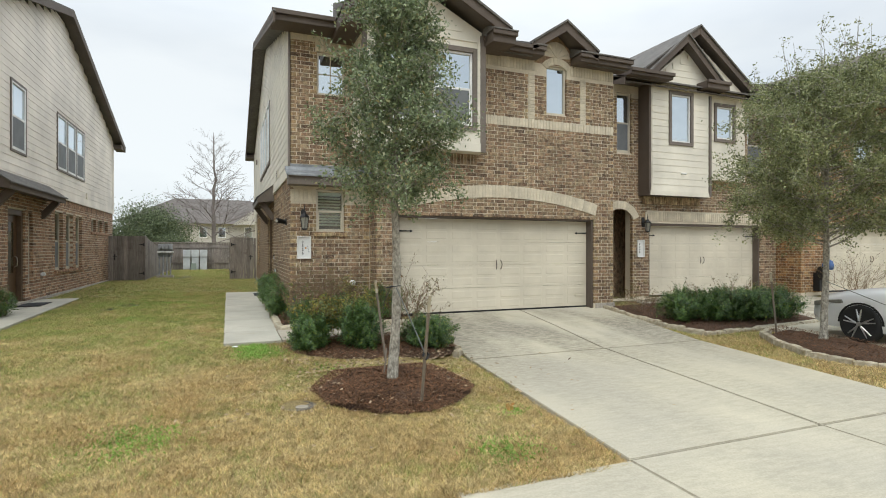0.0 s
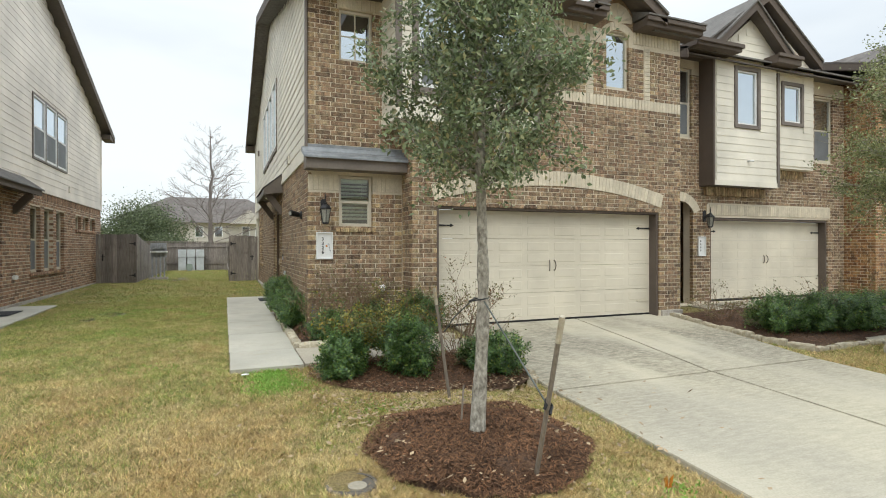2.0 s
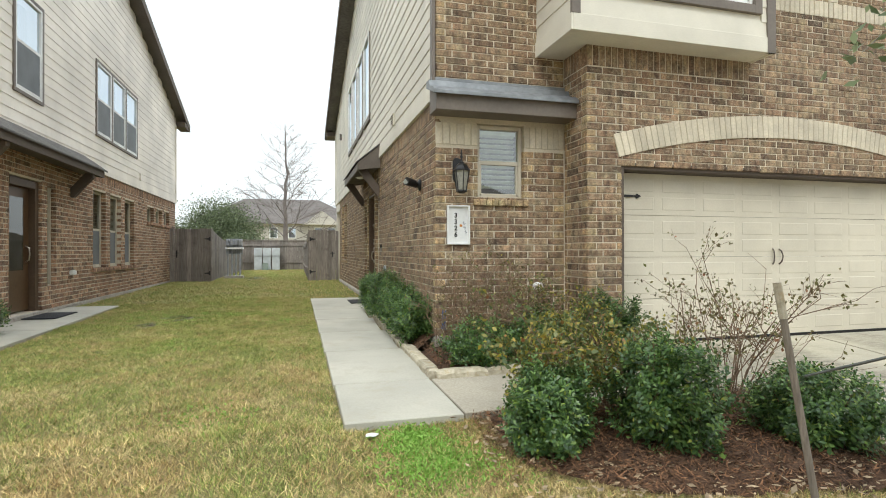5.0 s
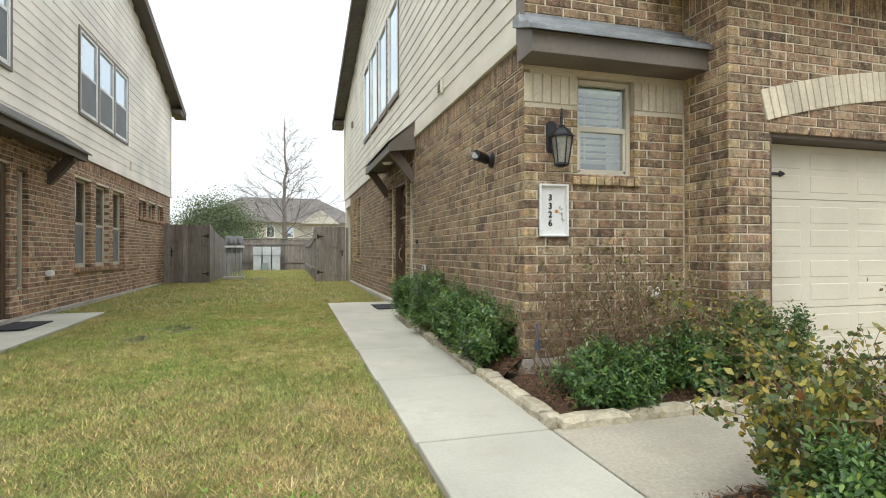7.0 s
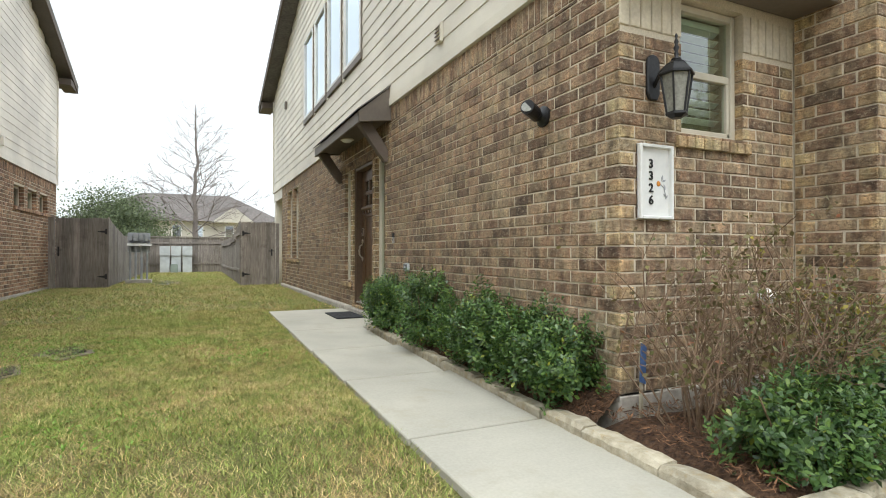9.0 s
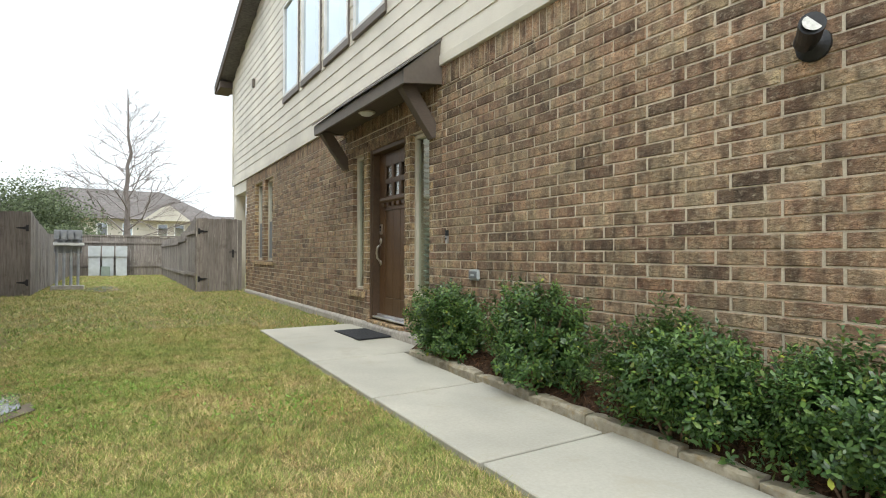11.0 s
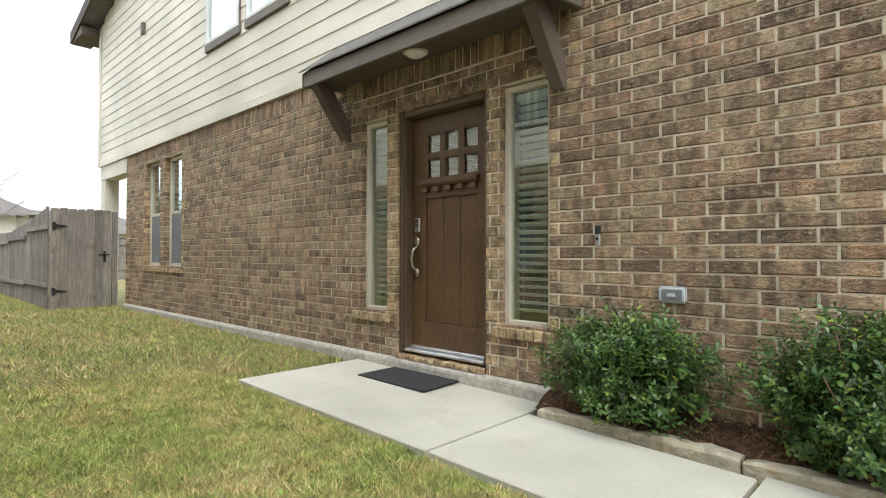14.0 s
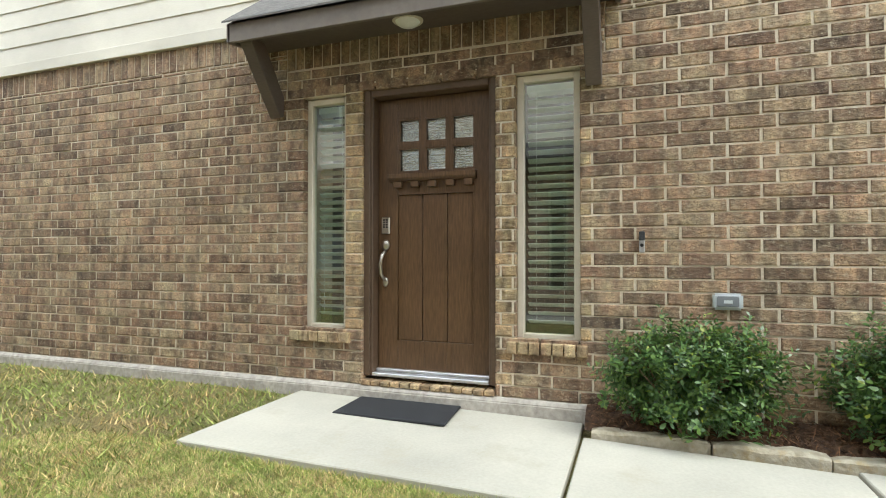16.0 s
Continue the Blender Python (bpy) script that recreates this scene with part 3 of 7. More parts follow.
def window(name, place, u0, u1, z0, z1, parent=None, frame_mat=None, recess=0.07, style="hung", blinds=0, glass=None, trim=0.0, trim_mat=None, label="", room=True):
    """A window unit in its opening: frame, sashes, panes, blind, dark sheet for the room's dimness."""
    w = parent if parent else tagged(new(name), label, "window", "", "structure")
    own = w if not parent else link_empty(name, parent)
    fm, g = frame_mat or M_ALMOND, glass or M_GLASS
    s = Shape(place)
    t, r = 0.045, -recess
    for a, b, c, d in ((u0, u0 + t, z0, z1), (u1 - t, u1, z0, z1), (u0 + t, u1 - t, z1 - t, z1), (u0 + t, u1 - t, z0, z0 + t)):
        s.box(a, b, r - 0.06, r, c, d)
    mid = (z0 + z1) / 2
    if style == "hung":
        s.box(u0 + t, u1 - t, r - 0.05, r - 0.012, mid - 0.025, mid + 0.025)
        s.box(u0 + t, u0 + t + 0.025, r - 0.05, r - 0.012, z0 + t, mid - 0.025)
        s.box(u1 - t - 0.025, u1 - t, r - 0.05, r - 0.012, z0 + t, mid - 0.025)
        s.box(u0 + t, u1 - t, r - 0.05, r - 0.012, z0 + t, z0 + t + 0.03)
    if style == "grid":
        s.box((u0 + u1) / 2 - 0.012, (u0 + u1) / 2 + 0.012, r - 0.045, r - 0.025, z0 + t, z1 - t)
        s.box(u0 + t, u1 - t, r - 0.045, r - 0.025, mid - 0.012, mid + 0.012)
    s.put("window_frame", fm, own, bevel=0.004)
    panes = [(z0 + t, z1 - t)] if style != "hung" else [(z0 + t + 0.03, mid - 0.025), (mid + 0.025, z1 - t)]
    for a, b in panes:
        p = Shape(place).add([(u0 + t, r - 0.033, a), (u1 - t, r - 0.033, a), (u1 - t, r - 0.033, b), (u0 + t, r - 0.033, b)], [(0, 1, 2, 3)]).put("pane", g, own, fix=False)
        p.visible_shadow = False
    if style == "hung" and g in (M_GLASS2, M_SHADED):
        Shape(place).box(u0 + t + 0.025, u1 - t - 0.025, r - 0.018, r - 0.015, z0 + t + 0.03, mid - 0.025).put("insect_screen", M_SCREEN, own)
    if blinds:
        k = int((z1 - z0 - 0.14) / blinds)
        zs = [z1 - 0.10 - i * blinds for i in range(k)]
        head = Shape(place).box(u0 + t + 0.005, u1 - t - 0.005, r - 0.13, r - 0.08, z1 - 0.09, z1 - t).put("blind_headrail", M_BLIND, own)
        h = blinds * (0.45 if g is M_GLASS else 0.9)
        for i, z in enumerate(zs):
            Shape(place).run_prism([(r - 0.125, z - h * 0.5), (r - 0.123, z - h * 0.5 + 0.003), (r - 0.083, z + h * 0.5 + 0.003), (r - 0.081, z + h * 0.5)], u0 + t + 0.012, u1 - t - 0.012).put("slat", M_BLIND, own)
        for q in (0.22, 0.78):
            u = u0 + t + (u1 - u0 - 2 * t) * q
            Shape(place).box(u - 0.0015, u + 0.0015, r - 0.080, r - 0.078, zs[-1], z1 - 0.09).put("blind_cord", M_BLIND, own)
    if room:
        # dark sheet standing in for the shade inside the room
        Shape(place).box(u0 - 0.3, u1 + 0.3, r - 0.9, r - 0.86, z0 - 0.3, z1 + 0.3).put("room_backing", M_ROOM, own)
    if trim:
        s = Shape(place)
        for a, b, c, d in ((u0 - trim, u0, z0 - trim, z1 + trim), (u1, u1 + trim, z0 - trim, z1 + trim), (u0, u1, z1, z1 + trim), (u0, u1, z0 - trim, z0)):
            s.box(a, b, -0.05, 0.045, c, d)
        s.put("window_trim", trim_mat or M_TRIM2, own, bevel=0.003)
    return own


def link_empty(name, parent):
    ob = new(name)
    ob.parent = parent
    ob.matrix_parent_inverse = Matrix.Translation(-parent.location)
    return ob


def grow(h, e=0.008):
    return (h[0] - e, h[1] + e, h[2] - e, h[3] + e)


def setting(name, label, category="wall"):
    return tagged(new(name), label, category, "", "structure")


X_SIDE, Y_NARROW, Y_FRONT, Y_BAY = 1.165, 11.13, 10.60, 10.28
side = lambda u, n, z: (X_SIDE - n, u, z)
narrow = lambda u, n, z: (u, Y_NARROW - n, z)
front = lambda u, n, z: (u, Y_FRONT - n, z)
cheek = lambda u, n, z: (2.80 - n, u, z)
bay = lambda u, n, z: (u, Y_BAY - n, z)
bay_cheek = lambda u, n, z: (2.45 - n, u, z)
BRICK_TOP, LEDGE = 2.80, 0.08
RIDGE_Y, RIDGE_Z, EAVE_F, EAVE_B, EAVE_Z = 18.6, 8.05, 10.25, 27.1, 5.72


def under_roof(z, lap=0.17, ys=(11.13, 26.3), ridge=(18.6, 8.05), eaves=(10.25, 27.1, 5.72)):
    """Ends of the gable wall at height z."""
    a = eaves[0] + (ridge[0] - eaves[0]) * (z + lap - eaves[2]) / (ridge[1] - eaves[2])
    b = eaves[1] - (eaves[1] - ridge[0]) * (z + lap - eaves[2]) / (ridge[1] - eaves[2])
    return max(ys[0], a), min(ys[1], b)


# -- side wall of the near house --
DOOR = (16.0, 17.01, 0.09, 2.27)
LIGHT_L, LIGHT_R = (17.15, 17.52, 0.46, 2.24), (15.44, 15.86, 0.46, 2.24)
BACK_1, BACK_2 = (21.95, 22.66, 0.78, 2.55), (22.86, 23.57, 0.78, 2.55)
SIDE_HOLES = [DOOR, LIGHT_L, LIGHT_R, BACK_1, BACK_2]
wall_side = setting("wall_side", "brown brick side wall with cream soldier joints beside the walkway")
Shape(side).cut_slab(Y_NARROW + 0.012, 24.6, -0.26, -0.007, LEDGE - 0.02, BRICK_TOP, [grow(h) for h in SIDE_HOLES]).put("mortar", M_MORTAR, wall_side)
s = Shape(side).box(Y_NARROW - 0.03, 24.62, -0.3, 0.035, -0.6, LEDGE - 0.03)
s.run_prism([(-0.3, LEDGE - 0.03), (0.035, LEDGE - 0.03), (0.01, LEDGE), (-0.3, LEDGE)], Y_NARROW - 0.03, 24.62)
s.put("foundation_ledge", M_FOUND, wall_side, "stained grey concrete foundation ledge", bevel=0.006)
SOLDIER_LINTEL = (15.28, 17.68, 2.35, 2.66)
side_cells = brick_cells(Y_NARROW, 24.6, LEDGE, 2.60, SIDE_HOLES + [(15.28, 17.68, 2.305, 2.70)])
near_cells = [c for c in side_cells if 13.9 < c[0] < 18.3 and c[1] - c[0] > 0.22 and 0.5 < c[2] < 2.3]
near_cells = sorted(near_cells, key=lambda c: abs((c[0] + c[1]) / 2 - 15.2))[:290]
picked = set(near_cells)
lay_bricks("bricks", side, [c for c in side_cells if c not in picked] + soldier_cells(Y_NARROW, 15.28, 2.60, BRICK_TOP) + soldier_cells(17.68, 24.6, 2.60, BRICK_TOP), M_BRICK, wall_side)
brick_rnd = random.Random(77)
brick_meshes = []
for i in range(10):
    bs = Shape(side)
    bs.add(*brick_solid((-(MODULE - JOINT) / 2, (MODULE - JOINT) / 2, -(COURSE - JOINT) / 2, (COURSE - JOINT) / 2), brick_rnd))
    bs.v = [(x - X_SIDE, y, z) for x, y, z in bs.v]
    me = bpy.data.meshes.new("brick")
    me.from_pydata(bs.v, [], bs.f)
    me.materials.append(M_BRICK1)
    brick_meshes.append(me)
for i, c in enumerate(near_cells):
    ob = new("brick", brick_meshes[i * 7 % 10])
    ob.parent = wall_side
    ob.location = (X_SIDE, (c[0] + c[1]) / 2, (c[2] + c[3]) / 2)
    ob.scale = (1, (c[1] - c[0]) / (MODULE - JOINT), (c[3] - c[2]) / (COURSE - JOINT))
lay_bricks("lintel_bricks", side, soldier_cells(*SOLDIER_LINTEL[:2], 2.47, 2.70) + brick_cells(15.28, 17.68, 2.3085, 2.462, []) + [(16.0 + i * 0.2525, 16.2425 + i * 0.2525, 2.275, 2.302) for i in range(4)] + soldier_cells(15.28, 17.68, 2.70, BRICK_TOP), M_BRICK, wall_side, seed=4)
lay_bricks("sill_bricks", side, soldier_cells(17.10, 17.62, 0.375, 0.46) + soldier_cells(15.39, 15.92, 0.375, 0.46), M_TAN, wall_side, 0.045, 0.16, 5)
lay_bricks("sill_bricks", side, soldier_cells(21.88, 23.65, 0.70, 0.78), M_BRICK, wall_side, 0.03, 0.13, 6)
for c in [c for c in side_cells if c[2] < LEDGE + 0.02][1::3]:
    Shape(side).box(c[1] + 0.002, c[1] + JOINT - 0.002, -0.006, -0.0035, LEDGE + 0.004, LEDGE + 0.062).put("weep_hole", M_BLACK, wall_side, "dark weep slot in the mortar")
lay_bricks("step_bricks", side, [(a, b, LEDGE, LEDGE + 0.035) for a, b, _, _ in soldier_cells(16.0, 17.01, 0, 1)], M_BRICK, wall_side, 0.02, 0.16, 7)

for nm, h, lb in (("window_1", LIGHT_L, "narrow almond sidelight with white blinds beside a brown door"), ("window_2", LIGHT_R, "narrow almond sidelight with half-open white blinds")):
    window(nm, side, *h, frame_mat=M_ALMOND, recess=0.055, style="fixed", blinds=0.058, label=lb)
for nm, h in (("window_3", BACK_1), ("window_4", BACK_2)):
    window(nm, side, *h, recess=0.08, style="hung", glass=M_GLASS2, label="tall almond single-hung window in brown brick")

# siding above
SIDE_WINS = [(16.45 + i * 1.19, 17.43 + i * 1.19, 3.92, 5.68) for i in range(4)]
wall_upper = setting("wall_upper_side", "cream lap siding gable wall above brown brick")
Shape(side).cut_slab(Y_NARROW + 0.11, 26.3, -0.2, 0.004, BRICK_TOP + 0.002, 5.72, SIDE_WINS).face_prism([(11.3, 5.72), (26.1, 5.72), (18.6, 7.85)], -0.2, 0.004).put("sheathing", M_SIDING, wall_upper)
siding(side, wall_upper, M_SIDING, BRICK_TOP + 0.10, 7.78, under_roof, SIDE_WINS)
s = Shape(side).box(Y_NARROW - 0.02, 26.32, 0.004, 0.032, BRICK_TOP, BRICK_TOP + 0.10)
s.put("frieze_board", M_SIDING, wall_upper, bevel=0.003)
Shape(side).box(26.22, 26.335, 0.004, 0.042, BRICK_TOP, 5.7).put("corner_board", M_SIDING, wall_upper, bevel=0.003)
Shape(side).box(Y_NARROW - 0.035, Y_NARROW + 0.07, 0.004, 0.042, BRICK_TOP - 0.02, 5.8).put("corner_board", M_TRIM2, wall_upper, bevel=0.003)
for i, h in enumerate(SIDE_WINS):
    window(f"window_{5 + i}", side, *h, frame_mat=M_WHITE, recess=-0.05, style="fixed", glass=M_GLASS2, trim=0.0, label="tall white-framed upper window in cream siding")
    Shape(side).box(h[0] - 0.03, h[1] + 0.03, -0.02, 0.05, h[2] - 0.10, h[2]).put("window_sill", M_TRIM2, wall_upper, bevel=0.003)
    Shape(side).box(h[0] - 0.02, h[0], -0.02, 0.04, h[2], h[3]).box(h[1], h[1] + 0.02, -0.02, 0.04, h[2], h[3]).put("window_trim", M_TRIM2, wall_upper)
# rear porch under the overhang
porch = setting("porch", "open back porch with cream beam and post", "porch")
Shape(side).box(24.6, 26.3, -0.25, 0.0, 2.52, 2.80).put("beam", M_SIDING, porch, bevel=0.004)
Shape(side).box(26.02, 26.28, -0.27, -0.01, -0.02, 2.52).put("post", M_SIDING, porch, bevel=0.006)
Shape().box(1.17, 7.0, 24.62, 26.3, 2.70, 2.79).put("porch_ceiling", M_SIDING, porch)
wall_back = setting("wall_back", "plain brick back wall")
Shape().box(1.18, 9.0, 24.45, 24.6, -0.3, 2.8).box(1.18, 9.0, 26.1, 26.28, 2.82, 5.7).put("back_wall", M_MORTAR, wall_back)

# -- narrow front bay --
NARROW_LOW, NARROW_UP = (1.68, 2.26, 1.66, 2.54), (1.69, 2.27, 4.50, 5.37)
wall_front = setting("wall_front", "brown brick front wall with cream soldier bands")
Shape(narrow).cut_slab(X_SIDE + 0.012, 2.99, -0.26, -0.007, LEDGE - 0.02, 5.70, [grow(NARROW_LOW), grow(NARROW_UP)]).put("mortar", M_MORTAR, wall_front)
Shape(narrow).box(X_SIDE - 0.03, 2.9, -0.3, 0.035, -0.6, LEDGE).put("foundation_ledge", M_FOUND, wall_front, bevel=0.006)
na = brick_cells(X_SIDE, 2.80, LEDGE, 5.36, [NARROW_LOW, NARROW_UP, (X_SIDE - 1, 3, 2.28, 2.62)])
na += brick_cells(X_SIDE, 1.66, 5.36, 5.56, [])
lay_bricks("bricks", narrow, na, M_BRICK, wall_front, seed=11)
lay_bricks("soldier_bricks", narrow, soldier_cells(X_SIDE, 1.68, 2.28, 2.54) + soldier_cells(2.26, 2.80, 2.28, 2.54) + soldier_cells(X_SIDE, 1.66, 5.56, 5.70) + soldier_cells(1.66, 2.80, 5.38, 5.70), M_CREAM, wall_front, 0.004, seed=12)
lay_bricks("sill_bricks", narrow, soldier_cells(1.62, 2.32, 1.58, 1.66), M_TAN, wall_front, 0.03, 0.13, 13)
window("window_9", narrow, *NARROW_LOW, recess=0.06, style="hung", blinds=0.062, label="small almond window with slatted blinds in brick")
window("window_10", narrow, *NARROW_UP, recess=0.06, style="grid", glass=M_GLASS2, label="small almond four-pane upper window in brick")

# -- garage block --
GARAGE, ARCHWIN = (3.25, 8.17, -0.10, 2.05), (6.84, 7.39, 4.46, 5.58)
Shape(front).cut_slab(2.812, 8.75, -0.3, -0.007, -0.1, 5.72, [grow(GARAGE), grow(ARCHWIN)]).put("mortar", M_MORTAR, wall_front)
Shape(cheek).box(Y_FRONT + 0.012, Y_NARROW, -0.05, -0.007, -0.1, 5.72).put("mortar", M_MORTAR, wall_front)
Shape(front).box(2.77, 3.20, -0.3, 0.035, -0.6, 0.02).box(8.22, 8.78, -0.3, 0.035, -0.6, 0.02).put("foundation_ledge", M_FOUND, wall_front, bevel=0.006)
fronts = [GARAGE, ARCHWIN, (2.0, 5.07, 3.157, 6), (4.9, 9, 4.09, 4.30), (6.35, 6.53, 4.30, 6), (7.77, 7.94, 4.30, 6), (4.9, 9, 5.36, 6)]
lay_bricks("bricks", front, brick_cells(2.80, 8.75, 0.02, 5.40, fronts) + soldier_cells(2.80, 5.07, 3.157, 3.40), M_BRICK, wall_front, seed=14)
lay_bricks("bricks", cheek, brick_cells(Y_FRONT, Y_NARROW, 0.02, 3.157, []) + soldier_cells(Y_FRONT, Y_NARROW, 3.157, 3.40), M_BRICK, wall_front, 0.0, 0.03, 15)
lay_bricks("soldier_bricks", front, [(c[0], c[1], 4.095, 4.295) for c in soldier_cells(5.07, 8.75, 0, 1)] + soldier_cells(5.07, 6.6, 5.40, 5.66) + soldier_cells(7.5, 8.75, 5.40, 5.66) + [(6.36, 6.52, 4.305 + i * 0.0813, 4.375 + i * 0.0813) for i in range(13)] + [(7.78, 7.93, 4.305 + i * 0.0813, 4.375 + i * 0.0813) for i in range(13)], M_CREAM, wall_front, 0.006, seed=16)


def arch_bricks(place, cu, cz, r, half, thick, parent, material, seed, proud=0.014, depth=0.06):
    """Cream voussoirs on an arc about (cu, cz)."""
    rnd, s = random.Random(seed), Shape(place)
    k = max(5, round(2 * half * r / COURSE))
    for i in range(k):
        a0, a1 = -half + 2 * half * i / k + 0.0045 / r, -half + 2 * half * (i + 1) / k - 0.0045 / r
        f = proud + rnd.uniform(-.003, .003)
        o = [(cu + q * math.sin(a), cz + q * math.cos(a)) for q, a in ((r, a0), (r, a1), (r + thick, a1), (r + thick, a0))]
        s.face_prism(o, f - depth, f)
    ob = s.put("arch_bricks", material, parent, bevel=0.003)
    ob["kind"] = "stuff"
    Shape(place).face_prism([(cu + q * math.sin(a), cz + q * math.cos(a)) for q, a in [(r + 0.004, -half + 2 * half * i / 24) for i in range(25)] + [(r + thick - 0.004, half - 2 * half * i / 24) for i in range(25)]], -0.03, proud - 0.008).put("mortar", M_MORTAR, parent)


R_ARCH = 9.29
arch_bricks(front, 5.71, 2.47 - R_ARCH, R_ARCH, math.asin(2.50 / R_ARCH), 0.27, wall_front, M_CREAM, 21)
arch_bricks(front, 7.115, 5.58 - 0.33, 0.37, 0.85, 0.16, wall_front, M_CREAM, 22)
window("window_11", front, *ARCHWIN, frame_mat=M_ALMOND, recess=0.06, style="fixed", glass=M_GLASS2, label="narrow upper window with cream brick arch", blinds=0.07)

# garage door and casing


def garage_door(name, place, u0, u1, z0, z1, label, parent=None):
    g = tagged(new(name), label, "garage door", "garage doors")
    s = Shape(place)
    s.box(u0, u0 + 0.05, -0.28, -0.03, z0, z1).box(u1 - 0.05, u1, -0.28, -0.03, z0, z1).box(u0 + 0.05, u1 - 0.05, -0.28, -0.03, z1 - 0.055, z1)
    s.put("casing", M_TRIM, g, "dark brown painted casing", bevel=0.004)
    a, b, lo, hi = u0 + 0.055, u1 - 0.055, z0 + 0.055, z1 - 0.06
    Shape(place).box(a, b, -0.262, -0.222, lo - 0.055, lo + 0.002).put("bottom_seal", M_BLACK, g)
    rows, cols = 4, 8
    h, w = (hi - lo) / rows, (b - a) / cols
    for r in range(rows):
        c0 = lo + r * h
        s = Shape(place).box(a, b, -0.262, -0.225, c0 + 0.003, c0 + h - 0.003)
        for c in range(cols):
            for q in (0.13, 0.56):
                p0, p1, q0, q1 = a + c * w + 0.06, a + (c + 1) * w - 0.06, c0 + h * q, c0 + h * (q + 0.31)
                s.loft([(p0, -0.225, q0), (p1, -0.225, q0), (p1, -0.225, q1), (p0, -0.225, q1)], [(p0 + 0.007, -0.2212, q0 + 0.007), (p1 - 0.007, -0.2212, q0 + 0.007), (p1 - 0.007, -0.2212, q1 - 0.007), (p0 + 0.007, -0.2212, q1 - 0.007)])
        s.put("door_section", M_GARAGE, g)
    for u, d in ((a + 0.02, 1), (b - 0.02, -1)):
        for z in (lo + h * 0.5, lo + h * 3.45):
            Shape(place).face_prism([(u, z - 0.018), (u + d * 0.26, z - 0.010), (u + d * 0.27, z - 0.028), (u + d * 0.33, z), (u + d * 0.27, z + 0.028), (u + d * 0.26, z + 0.010), (u, z + 0.018)], -0.222, -0.205).put("strap_hinge", M_BLACK if z > 1 else M_GARAGE, g)
    for d in (-1, 1):
        u = (a + b) / 2 + d * 0.05
        z = lo + h * 2.0
        Shape(place).tube([(u, -0.22, z - 0.10), (u + d * 0.012, -0.19, z - 0.07), (u + d * 0.02, -0.175, z), (u + d * 0.012, -0.19, z + 0.07), (u, -0.22, z + 0.10)], 0.009, 6).put("handle", M_TRIM, g, "bronze pull handle", smooth=True)
    return g


garage_door("garage_door", front, *GARAGE, "cream panelled double garage door with black strap hinges")
Shape(front).box(3.25, 8.17, -0.3, -0.004, 2.05, 2.072).put("lintel", M_TRIM, wall_front)

# bay window box
BAY_WINS = [(2.80, 3.70, 3.92, 5.46), (3.90, 4.80, 3.92, 5.46)]
bay_box = setting("wall_bay", "cream siding bay box with dark brown corner trim")
Shape(bay).cut_slab(2.45, 5.07, -0.2, 0.0, 3.42, 5.9, BAY_WINS).put("sheathing", M_SIDING, bay_box)
Shape(bay_cheek).box(Y_BAY, Y_NARROW, -0.15, 0.0, 3.42, 5.9).put("sheathing", M_SIDING, bay_box)
Shape(bay).face_prism([(2.45, 5.9), (5.07, 5.9), (3.76, 6.55)], -0.2, 0.0).put("gable_sheathing", M_SIDING, bay_box)
bay_trims = [(h[0] - 0.11, h[1] + 0.11, h[2] - 0.11, h[3] + 0.11) for h in BAY_WINS]
siding(bay, bay_box, M_SIDING, 3.56, 6.45, lambda z: (2.52, 4.98) if z < 5.75 else (2.52 + (z - 5.75) * 2, 4.98 - (z - 5.75) * 2), bay_trims)
siding(bay_cheek, bay_box, M_SIDING, 3.56, 5.8, lambda z: (Y_BAY + 0.02, Y_NARROW), [])
Shape(bay).box(2.44, 5.08, 0.0, 0.035, 3.38, 3.56).put("skirt_board", M_SIDING, bay_box, bevel=0.003)
Shape(bay_cheek).box(Y_BAY - 0.03, Y_NARROW, 0.0, 0.035, 3.38, 3.56).put("skirt_board", M_SIDING, bay_box, bevel=0.003)
Shape(bay).box(2.42, 2.52, 0.0, 0.04, 3.56, 5.85).put("corner_board", M_TRIM2, bay_box)
Shape(bay).box(4.98, 5.10, 0.0, 0.04, 3.38, 5.85).put("corner_board", M_TRIM2, bay_box)
Shape().box(2.45, 5.07, Y_BAY, Y_NARROW, 3.39, 3.43).put("bay_soffit", M_SIDING, bay_box)
Shape().box(5.06, 5.10, Y_BAY, Y_FRONT, 3.38, 5.85).put("sheathing", M_SIDING, bay_box)
for i, h in enumerate(BAY_WINS):
    window(f"window_{12 + i}", bay, *h, frame_mat=M_WHITE, recess=0.0, style="hung", glass=M_GLASS2, trim=0.10, label="white single-hung upper window with brown trim")

# pent roof over the narrow bay
pent = setting("pent_roof", "small grey metal pent roof with dark fascia over a window", "roof")
Shape(narrow).run_prism([(0, 2.60), (0.30, 2.60), (0.30, 2.78), (0, 2.90)], 1.10, 2.82).put("fascia", M_TRIM2, pent, bevel=0.005)
Shape(narrow).run_prism([(0, 2.90), (0.36, 2.76), (0.36, 2.80), (0.30, 2.85), (0.14, 2.90), (0.12, 2.97), (0, 2.98)], 1.06, 2.86).put("metal_roof", M_METAL, pent, bevel=0.004)
Shape(narrow).box(1.12, 2.80, 0.0, 0.02, 2.97, 3.04).put("flashing", M_METAL, pent)

